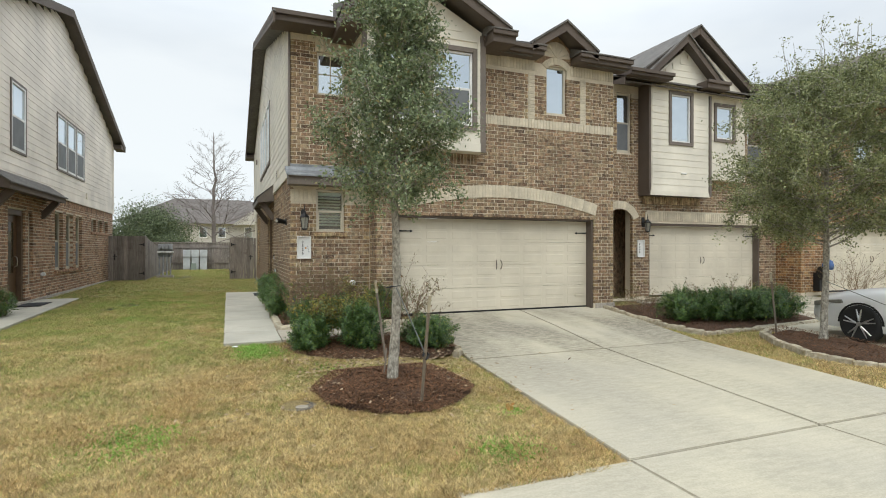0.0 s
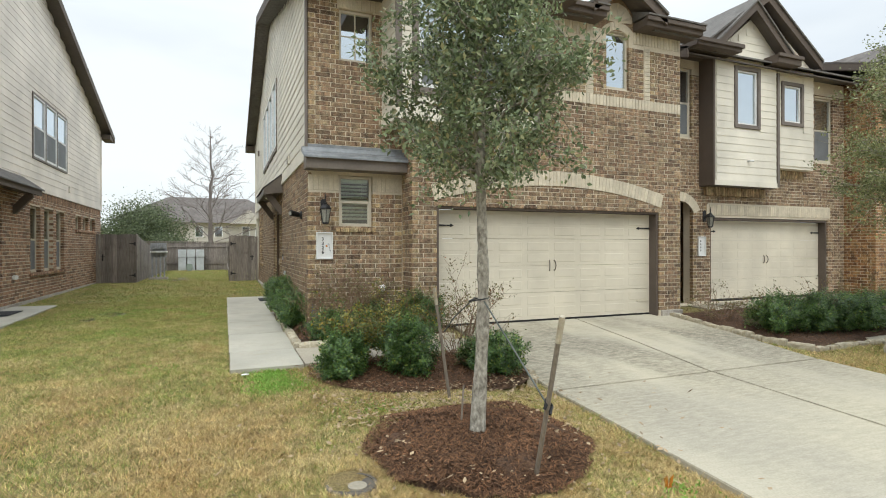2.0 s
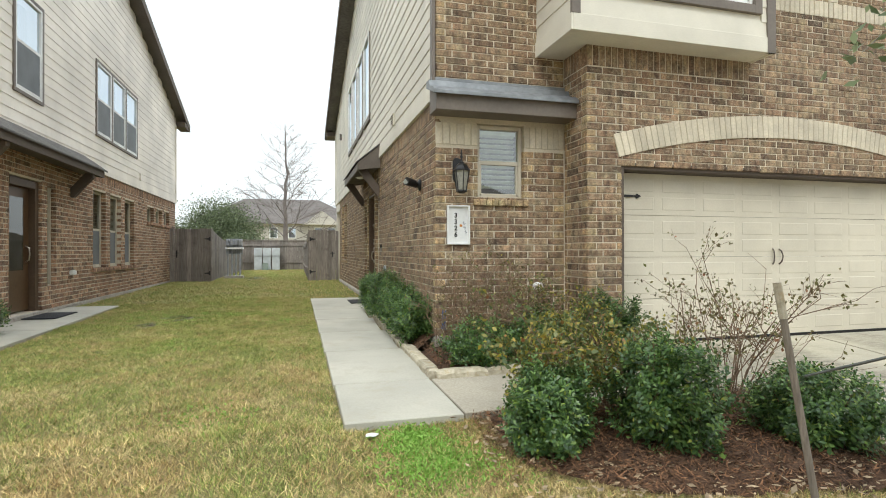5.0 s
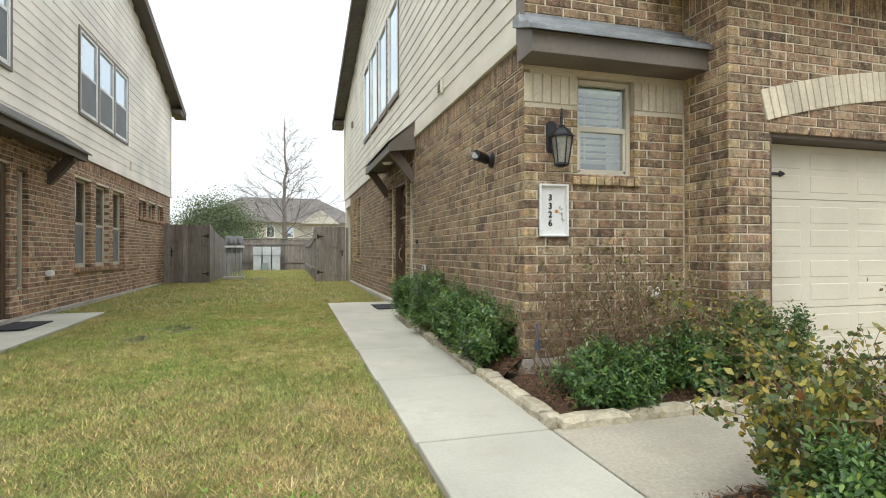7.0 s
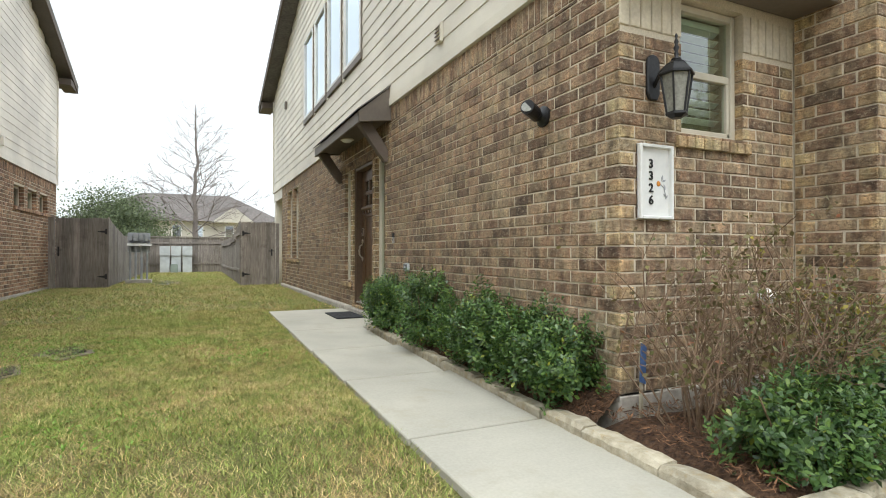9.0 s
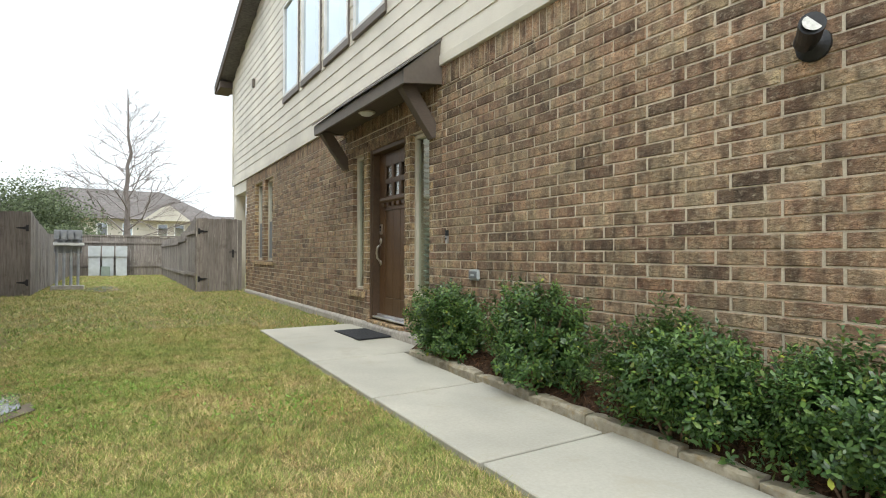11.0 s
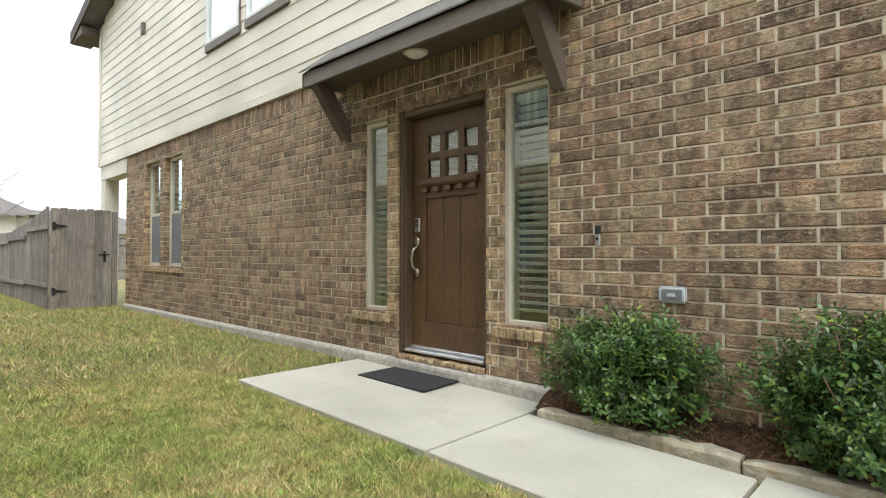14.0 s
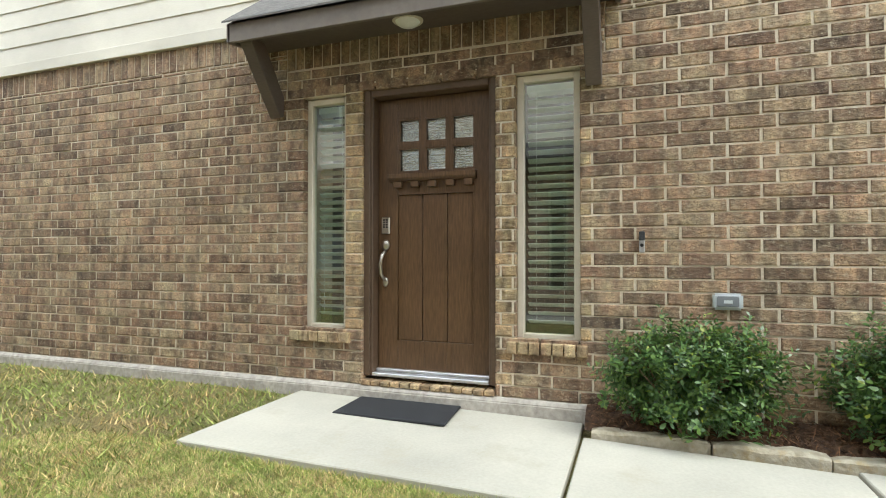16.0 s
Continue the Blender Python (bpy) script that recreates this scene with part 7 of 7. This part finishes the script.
def oval(cx, cy, rx, ry, n=40):
    return [(cx + rx * math.cos(2 * math.pi * i / n) * (1 + 0.04 * math.sin(5 * i)), cy + ry * math.sin(2 * math.pi * i / n) * (1 + 0.04 * math.cos(3 * i))) for i in range(n)]


BED_FRONT = dense([(0.86, 8.98), (0.80, 8.45), (0.95, 7.95), (1.35, 7.62), (1.9, 7.45), (2.5, 7.42), (3.0, 7.5), (3.36, 7.75), (3.40, 9.05)])
BED_WALL = dense([(0.90, 10.03), (3.35, 10.05), (3.30, 10.62), (2.78, 10.62), (2.78, 11.10), (0.95, 11.10)])
RING_1 = oval(1.80, 6.02, 0.92, 0.92)
RING_2 = dense([(9.45, 7.1), (8.96, 6.42), (8.62, 5.7), (8.67, 5.12), (9.0, 4.66), (10.1, 4.35), (10.15, 7.3)])
BED_H2 = dense([(8.55, 10.7), (8.38, 9.3), (8.38, 8.4), (8.58, 7.74), (10.7, 7.82), (12.6, 8.0), (12.8, 9.6), (10.7, 10.9)])
bed("mulch_bed", BED_FRONT, lambda y: lawn_z(y) + 0.005, "dark brown mulch bed before the house", 0.05)
bed("mulch_bed_2", BED_WALL, lambda y: walk_z(y) + 0.05, "dark mulch bed along the front wall", 0.045)
def side_bed_z(x, y):
    return np.interp(x, (0.94, 1.02, 1.13), (0.0, 0.55, 1.0)) * (0.088 - walk_z(y) - 0.02) + walk_z(y) + 0.02


ys3 = np.arange(11.1, 15.4, 0.05)
xs3 = np.array([0.93, 0.96, 1.0, 1.04, 1.08, 1.11, 1.13, 1.16])
k = len(xs3)
s = Shape()
s.v = [(x, y, float(side_bed_z(x, y)) + noise.noise((x * 11, y * 11, 1)) * 0.014) for y in ys3 for x in xs3]
s.f = [(i * k + j, i * k + j + 1, (i + 1) * k + j + 1, (i + 1) * k + j) for i in range(len(ys3) - 1) for j in range(k - 1)]
tagged(s.put("mulch_bed_3", M_MULCH, smooth=True), "narrow dark mulch bed along the side wall", "mulch", "", "structure")
bed("mulch_ring", RING_1, lambda y: lawn_z(y) + 0.0, "mounded red-brown mulch ring round a tree", 0.125)
bed("mulch_ring_2", RING_2, lambda y: lawn_z(y) + 0.02, "mulch strip with stone edging round a tree", 0.05)
bed("mulch_bed_4", BED_H2, lambda y: drive_z(y) + 0.03, "dark mulch bed under a hedge", 0.04)


def inside(px, py, outline):
    """Which of the points lie within an outline (arrays)."""
    hit = np.zeros(len(px), bool)
    for (x0, y0), (x1, y1) in zip(outline, outline[1:] + outline[:1]):
        c = ((y0 > py) != (y1 > py)) & (px < (x1 - x0) * (py - y0) / (y1 - y0 + 1e-12) + x0)
        hit ^= c
    return hit


def strips(name, px, py, pz, rng, length, width, material, label, category, tilt=0.35):
    """Loose chips or fallen leaves lying on the ground."""
    n = len(px)
    a = rng.uniform(0, 6.28, n)
    d = np.stack([np.cos(a), np.sin(a), rng.normal(size=n) * tilt], -1)
    s = np.stack([-np.sin(a), np.cos(a), rng.normal(size=n) * tilt], -1)
    k = rng.uniform(0.5, 1.5, size=(n, 1))
    c = np.stack([px, py, pz], -1)
    q = np.stack([c - d * length * k, c - s * width * k + d * 0.1 * length, c + d * length * k, c + s * width * k], 1).reshape(-1, 3)
    return tagged(fast_mesh(name, q, 4, n, material), label, category, "", "stuff")


rng = np.random.default_rng(17)
cx, cy, cz = [], [], []
for outline, n, top in ((RING_1, 26000, lambda y: lawn_z(y) + 0.125), (BED_FRONT, 13000, lambda y: lawn_z(y) + 0.06), (BED_WALL, 4600, lambda y: walk_z(y) + 0.10), (RING_2, 6500, lambda y: lawn_z(y) + 0.075), (BED_H2, 5200, lambda y: drive_z(y) + 0.08)):
    xs, ys = np.array([p[0] for p in outline]), np.array([p[1] for p in outline])
    qx, qy = rng.uniform(xs.min(), xs.max(), n), rng.uniform(ys.min(), ys.max(), n)
    ok = inside(qx, qy, outline)
    qx, qy = qx[ok], qy[ok]
    mx, my = xs.mean(), ys.mean()
    edge = np.minimum(1, 2.2 * (1 - np.maximum(np.abs(qx - mx) / (np.ptp(xs) / 2), np.abs(qy - my) / (np.ptp(ys) / 2))))
    drop = 0.11 if outline is RING_1 else 0.03 if outline is BED_FRONT else 0.0
    cx.append(qx), cy.append(qy), cz.append(top(qy) - drop * (1 - edge) + 0.012)
qx, qy = rng.uniform(0.95, 1.15, 3200), rng.uniform(11.1, 15.36, 3200)
cx.append(qx), cy.append(qy), cz.append(side_bed_z(qx, qy) + 0.006)
strips("mulch_chips", np.concatenate(cx), np.concatenate(cy), np.concatenate(cz), rng, 0.026, 0.0034, M_CHIP, "scattered red-brown bark chips on mulch", "mulch")
lx = np.concatenate([rng.uniform(0.7, 3.3, 1300), rng.normal(1.8, 0.9, 700)])
ly = np.concatenate([rng.uniform(6.7, 8.9, 1300), rng.normal(6.4, 0.8, 700)])
strips("fallen_leaves", lx, ly, lawn_z(ly) + np.where(inside(lx, ly, RING_1), 0.12, 0.05), rng, 0.022, 0.011, M_DEAD, "dry tan leaves fallen on mulch and lawn", "leaves", 0.25)


def edging(name, pts, label, z_of, w=0.11, hgt=0.075, seed=1, run=0.32):
    """A line of rough limestone blocks along a path."""
    rnd = random.Random(seed)
    e = tagged(new(name), label, "edging", "stone edgings")
    for (x0, y0), (x1, y1) in zip(pts, pts[1:]):
        L = math.hypot(x1 - x0, y1 - y0)
        dx, dy, u = (x1 - x0) / L, (y1 - y0) / L, 0.0
        while u < L - 0.04:
            l = min(rnd.uniform(0.68, 1.3) * run, L - u)
            k, hh = rnd.uniform(-.012, .012), hgt * rnd.uniform(0.8, 1.2)
            j = lambda: rnd.uniform(-.012, .012)
            place = lambda a, n, z: (x0 + dx * a - dy * n, y0 + dy * a + dx * n, z)
            zb = float(z_of(y0 + dy * u))
            blk, m = Shape(place), max(2, int(l / 0.07))
            for q in range(m + 1):
                f = u + 0.005 + (l - 0.01) * q / m
                end = 0.012 if q in (0, m) else 0.0
                blk.v += [place(f, n + k + j() * 0.7, z) for n, z in ((-w / 2, zb - 0.08), (-w / 2, zb + hh * 0.55 + j() * 0.6), (-w * 0.36, zb + hh - end + j() * 0.5), (w * 0.34, zb + hh - end + j() * 0.5), (w / 2, zb + hh * 0.6 + j() * 0.6), (w / 2, zb - 0.08))]
            blk.f = [(6 * q + i, 6 * q + (i + 1) % 6, 6 * q + 6 + (i + 1) % 6, 6 * q + 6 + i) for q in range(m) for i in range(6)] + [tuple(range(6))[::-1], tuple(range(6 * m, 6 * m + 6))]
            blk.put("edging_stone", M_STONE, e)
            u += l
    return e


edging("stone_edging", [(0.93, 15.36), (0.91, 13.0), (0.88, 11.4)], "low pale limestone edging along a walkway", lambda y: walk_z(y) + 0.005, 0.10, 0.04, 2, 0.5)
edging("stone_edging", [(0.88, 11.4), (0.86, 9.99), (3.3, 10.0)], "cream limestone edging stones round a bed", lambda y: walk_z(y), 0.125, 0.07, 3, 0.42)
edging("stone_edging", [(3.36, 8.9), (3.40, 7.75), (3.25, 7.55)], "pale limestone edging beside the driveway", lambda y: drive_z(y) + 0.01, 0.10, 0.05, 4)
edging("stone_edging", [(9.9, 7.4), (9.4, 7.15), (8.9, 6.45), (8.55, 5.7), (8.6, 5.1), (8.95, 4.6), (9.7, 4.25)], "curved pale stone edging round a tree", lambda y: lawn_z(y), 0.10, 0.032, 5)
edging("stone_edging", [(8.46, 10.6), (8.30, 9.3), (8.30, 8.4), (8.5, 7.66), (10.7, 7.74), (12.4, 7.9)], "low grey edging along a hedge bed", lambda y: drive_z(y), 0.10, 0.06, 6)

lid = thing("water_meter_cover", (0.68, 5.72, -0.31), "rusty round meter lid set in the lawn", "manhole")
pts, fcs = lathe([(0.18, -0.03), (0.18, 0.012), (0.17, 0.018), (0.15, 0.018), (0.15, 0.012), (0.001, 0.012)], 28)
Shape().add([(0.68 + x, 5.72 + y, -0.318 + z) for x, y, z in pts], fcs).put("lid", M_IRONLID, lid)
pts, fcs = lathe([(0.065, 0.012), (0.065, 0.022), (0.055, 0.024), (0.001, 0.024)], 20)
Shape().add([(0.71 + x, 5.66 + y, -0.318 + z) for x, y, z in pts], fcs).put("cap", M_CONC2, lid, "worn tan concrete cap")
pts, fcs = lathe([(0.25, -0.03), (0.24, 0.006), (0.17, 0.008)], 28)
Shape().add([(0.68 + x * (1 + 0.2 * math.sin(5 * y)), 5.72 + y, -0.318 + z) for x, y, z in pts], fcs).put("soil_collar", M_SKIRT, lid, "bare soil round the lid")
flag = thing("marker_flag", (2.72, 4.95, -0.36), "small orange marker tuft in the lawn", "marker")
for i in range(6):
    Shape().tube([(2.72 + 0.01 * i, 4.95, -0.37), (2.70 + 0.02 * i, 4.94 + 0.01 * (i % 3), -0.29)], [0.004, 0.003], 4).put("bristle", M_ORANGEFLAG, flag)
mk = thing("marker_stake", (1.23, 11.03, -0.06), "thin white stake with blue tape by the corner", "marker")
Shape().box(1.222, 1.240, 11.025, 11.04, -0.1, 0.40).put("lath", M_STONE, mk)
Shape().loft([(1.205, 11.015, 0.18), (1.25, 11.015, 0.16), (1.25, 11.02, 0.16), (1.205, 11.02, 0.18)], [(1.215, 11.01, 0.40), (1.255, 11.012, 0.38), (1.255, 11.018, 0.38), (1.215, 11.018, 0.40)]).put("tape", M_BLUE, mk, "blue plastic tape")
reel = thing("hose_reel", (16.75, 10.9, -0.05), "dark hose reel with blue cover on orange brick", "hose reel")
pts, fcs = lathe([(0.2, -0.09), (0.2, -0.06), (0.13, -0.05), (0.13, 0.05), (0.2, 0.06), (0.2, 0.09)], 22)
Shape(h3).add([(16.75 + z, 0.22 + x * 0.7, 0.60 + y) for x, y, z in pts], fcs).put("drum", M_BLACK, reel)
Shape(h3).box(16.65, 16.85, 0.0, 0.2, 0.05, 0.6).put("stand", M_BLACK, reel)
pts, fcs = lathe([(0.20, -0.12), (0.24, 0.0), (0.18, 0.14), (0.03, 0.2)], 16)
Shape(h3).add([(16.95 + x * 0.8, 0.25 + y * 0.6, 0.82 + z) for x, y, z in pts], fcs).put("cover", M_BLUE, reel, smooth=True)

# ---- parked car ----
car = thing("car", (11.55, 4.9, -0.36), "white sedan parked on a concrete driveway", "car")
CX, CY, CZ = 10.62, 2.45, -0.37


def car_section(y, half, zs):
    """One cross-section ring of the body: sill, side, shoulder, top."""
    lo, belt, top, ht = zs
    c = CX + 0.92
    pts = [(-half * 0.92, lo), (-half, lo + 0.12), (-half, belt - 0.12), (-half * 0.96, belt), (-ht, top), (0, top + 0.02)]
    ring = [(c + x, CY + y, CZ + z) for x, z in pts]
    return ring + [(2 * c - p[0], p[1], p[2]) for p in ring[-2::-1]]


secs = [(0.0, 0.78, (0.38, 0.80, 0.86, 0.70)), (0.15, 0.88, (0.25, 0.95, 1.00, 0.72)), (0.7, 0.91, (0.2, 0.96, 1.06, 0.68)), (1.4, 0.92, (0.2, 0.94, 1.42, 0.52)), (2.4, 0.92, (0.2, 0.92, 1.44, 0.54)), (3.2, 0.92, (0.2, 0.90, 1.02, 0.68)), (3.9, 0.92, (0.22, 0.84, 0.95, 0.70)), (4.4, 0.88, (0.24, 0.76, 0.84, 0.66)), (4.68, 0.72, (0.30, 0.62, 0.68, 0.55))]
b = Shape()
rings = [car_section(*q) for q in secs]
k = len(rings[0])
b.v = [p for r in rings for p in r]
b.f = [(i * k + j, i * k + j + 1, (i + 1) * k + j + 1, (i + 1) * k + j) for i in range(len(secs) - 1) for j in range(k - 1)] + [tuple(range(k))[::-1], tuple(range(k * (len(secs) - 1), k * len(secs)))]
body = b.put("body", M_CARPAINT, car, "glossy white paint", smooth=True)
for wy in (0.85, 3.72):
    for sx in (-1, 1):
        wx = CX + 0.92 + sx * 0.84
        wh = link_empty("wheel", car)
        pts, fcs = lathe([(0.268, -0.10), (0.325, -0.11), (0.345, -0.07), (0.345, 0.07), (0.325, 0.11), (0.268, 0.10)], 32)
        Shape().add([(wx + z * 1.0 + sx * 0.02, CY + wy + x, CZ + 0.345 + y) for x, y, z in pts], fcs).put("tyre", M_TYRE, wh, smooth=True)
        pts, fcs = lathe([(0.272, -0.02), (0.272, 0.02), (0.05, 0.01)], 28)
        Shape().add([(wx + sx * (0.085 + z), CY + wy + x, CZ + 0.345 + y) for x, y, z in pts], fcs).put("rim_well", M_BLACK, wh)
        for i in range(5):
            a = 2 * math.pi * i / 5 + 0.3
            for da in (-0.16, 0.16):
                Shape().tube([(wx + sx * 0.125, CY + wy + 0.05 * math.cos(a), CZ + 0.345 + 0.05 * math.sin(a)), (wx + sx * 0.115, CY + wy + 0.27 * math.cos(a + da), CZ + 0.345 + 0.27 * math.sin(a + da))], [0.018, 0.012], 5).put("spoke", M_ALU, wh)
        Shape().tube([(wx + sx * 0.10, CY + wy, CZ + 0.345), (wx + sx * 0.14, CY + wy, CZ + 0.345)], 0.04, 12).put("hub_cap", M_ALU, wh)
        arch = [(0.385 * math.cos(q), 0.385 * math.sin(q)) for q in [math.pi * i / 16 for i in range(17)]] + [(0.352 * math.cos(q), 0.352 * math.sin(q)) for q in [math.pi * (16 - i) / 16 for i in range(17)]]
        Shape().loft([(wx + sx * 0.09, CY + wy + x, CZ + 0.345 + z) for x, z in arch], [(wx + sx * 0.06, CY + wy + x, CZ + 0.345 + z) for x, z in arch]).put("wheel_arch", M_TYRE, wh)
for sx in (-1, 1):
    c = CX + 0.92
    Shape().loft([(c + sx * 0.90, CY + 4.02, CZ + 0.70), (c + sx * 0.865, CY + 4.42, CZ + 0.62), (c + sx * 0.76, CY + 4.58, CZ + 0.60), (c + sx * 0.78, CY + 4.56, CZ + 0.68), (c + sx * 0.87, CY + 4.36, CZ + 0.72), (c + sx * 0.90, CY + 4.05, CZ + 0.76)], [(c + sx * 0.93, CY + 4.02, CZ + 0.70), (c + sx * 0.90, CY + 4.46, CZ + 0.62), (c + sx * 0.78, CY + 4.64, CZ + 0.60), (c + sx * 0.80, CY + 4.62, CZ + 0.68), (c + sx * 0.90, CY + 4.40, CZ + 0.72), (c + sx * 0.93, CY + 4.05, CZ + 0.76)]).put("headlight", M_LAMPGLASS, car, "clear wraparound headlight")
    Shape().box(c + sx * 0.90 - 0.02, c + sx * 0.90 + 0.02, CY + 1.2, CY + 3.0, CZ + 0.97, CZ + 1.02).put("window_trim", M_BLACK, car)
    Shape().loft([(c + sx * 0.87, CY + 1.25, CZ + 0.97), (c + sx * 0.87, CY + 2.95, CZ + 0.97), (c + sx * 0.60, CY + 2.45, CZ + 1.37), (c + sx * 0.58, CY + 1.45, CZ + 1.37)], [(c + sx * 0.90, CY + 1.25, CZ + 0.97), (c + sx * 0.90, CY + 2.95, CZ + 0.97), (c + sx * 0.63, CY + 2.45, CZ + 1.37), (c + sx * 0.61, CY + 1.45, CZ + 1.37)]).put("side_window", M_GLASS2, car)
Shape().loft([(CX + 0.28, CY + 3.15, CZ + 1.03), (CX + 1.56, CY + 3.15, CZ + 1.03), (CX + 1.44, CY + 2.5, CZ + 1.45), (CX + 0.40, CY + 2.5, CZ + 1.45)], [(CX + 0.28, CY + 3.18, CZ + 1.05), (CX + 1.56, CY + 3.18, CZ + 1.05), (CX + 1.44, CY + 2.53, CZ + 1.47), (CX + 0.40, CY + 2.53, CZ + 1.47)]).put("windscreen", M_GLASS2, car)

# ---- grass ----
def blades(name, n, x0, x1, y0, y1, height, width, seed, label):
    rng = np.random.default_rng(seed)
    px, py = rng.uniform(x0, x1, n), rng.uniform(y0, y1, n)
    bad = (px > drive_left(py) - 0.02) & (py < 10.9) & ((px < drive_right(py) + 0.02) | (px > 10.2))
    bad |= (py < 3.42) & (px > -13)
    bad |= (px > -0.07) & (px < 0.87) & (py > 8.94) & (py < 15.5)
    bad |= (px > -0.04) & (py > 15.4) & (py < 17.57) & (px < 1.2)
    bad |= (px > 0.8) & (px < 7) & (py > 9.0) & (py < 15.5)
    bad |= (px > 1.12) & (py > 10)
    bad |= (px < -3.70) & (py > 10.4) & (py < 16.99)
    bad |= (px < -4.56)
    bad |= (np.hypot(px - 0.68, py - 5.72) < 0.19)
    for o in (RING_1, BED_FRONT, RING_2, BED_H2):
        mx, my = sum(p[0] for p in o) / len(o), sum(p[1] for p in o) / len(o)
        bad |= inside(px, py, [(mx + (x - mx) * 0.95, my + (y - my) * 0.95) for x, y in o])
    px, py = px[~bad], py[~bad]
    m = len(px)
    nd = np.clip((px - 2.3) / 0.7, 0, 1) * (py < 10.9) * (px < 12)
    z = lawn_z(py) * (1 - nd) + (drive_z(py) - 0.025) * nd + np.array([noise.noise((x * 0.9, y * 0.9, 0)) * 0.022 + noise.noise((x * 4, y * 4, 3)) * 0.008 for x, y in zip(px, py)])
    a = rng.uniform(0, 6.28, m)
    tuft = np.array([noise.noise((x * 6.5, y * 6.5, 7)) for x, y in zip(px, py)])
    h = height * rng.uniform(0.45, 1.35, m) * (1 + 0.5 * tuft)
    lean = rng.uniform(0.2, 1.9, m) * h
    b = rng.uniform(0, 6.28, m)
    w = width * rng.uniform(0.6, 1.4, m)
    p = np.stack([px, py, z - 0.004], -1)
    sd = np.stack([np.cos(a) * w, np.sin(a) * w, np.zeros(m)], -1)
    tip = p + np.stack([np.cos(b) * lean, np.sin(b) * lean, h], -1)
    q = np.stack([p - sd, p + sd, tip], 1).reshape(-1, 3)
    return tagged(fast_mesh(name, q, 3, m, M_BLADE), label, "grass", "", "stuff")


blades("grass", 460000, -4.5, 3.4, 3.3, 9.2, 0.034, 0.0029, 1, "short dormant tan grass blades")
blades("grass", 470000, -4.5, 1.15, 9.0, 17.5, 0.031, 0.0025, 2, "short tan and green grass blades")
blades("grass", 120000, -4.5, 1.15, 17.4, 37, 0.045, 0.005, 3, "short green and tan grass blades")
blades("grass", 190000, -2.6, 3.1, 3.4, 6.2, 0.028, 0.0025, 4, "dense dormant tan grass blades")
blades("grass", 260000, -2.4, 0.0, 12.0, 18.5, 0.026, 0.0022, 5, "dense tan and green grass blades")
blades("grass", 70000, 7.4, 10.3, 3.5, 9.0, 0.042, 0.0042, 6, "tan grass strip between two driveways")


def weeds(seed):
    """Bright green tufts that have come up through the dormant lawn."""
    rng = np.random.default_rng(seed)
    spots = [(0.36, 8.62, 0.13, 1500), (0.42, 8.25, 0.16, 2000), (-0.75, 5.25, 0.22, 800), (2.75, 4.85, 0.10, 120), (2.2, 4.0, 0.16, 500), (-1.0, 9.4, 0.2, 200), (0.75, 8.2, 0.2, 260), (1.25, 7.15, 0.16, 160), (-1.6, 12.4, 0.3, 260), (-2.0, 14.5, 0.35, 300), (-1.2, 15.2, 0.3, 260), (-2.6, 15.5, 0.5, 900), (-0.6, 14.2, 0.25, 260), (-1.0, 30.0, 1.2, 1500), (-2.2, 18.5, 0.7, 700)]
    px = np.concatenate([rng.normal(x, r, n) for x, y, r, n in spots])
    py = np.concatenate([rng.normal(y, r, n) for x, y, r, n in spots])
    ok = ~((px > -0.08) & (py > 8.93) & (py < 17.6)) & ~inside(px, py, BED_FRONT) & ~inside(px, py, RING_1) & (px < drive_left(py) - 0.05)
    px, py = px[ok], py[ok]
    c = np.stack([px, py, lawn_z(py) + rng.uniform(0.012, 0.035, len(px))], -1)
    return tagged(fast_mesh("weeds", leaf_quads(c, rng, 0.034, 0.011, 0.7), 4, len(c), M_WEED), "bright green weed tufts in dormant lawn", "grass", "", "stuff")


weeds(3)
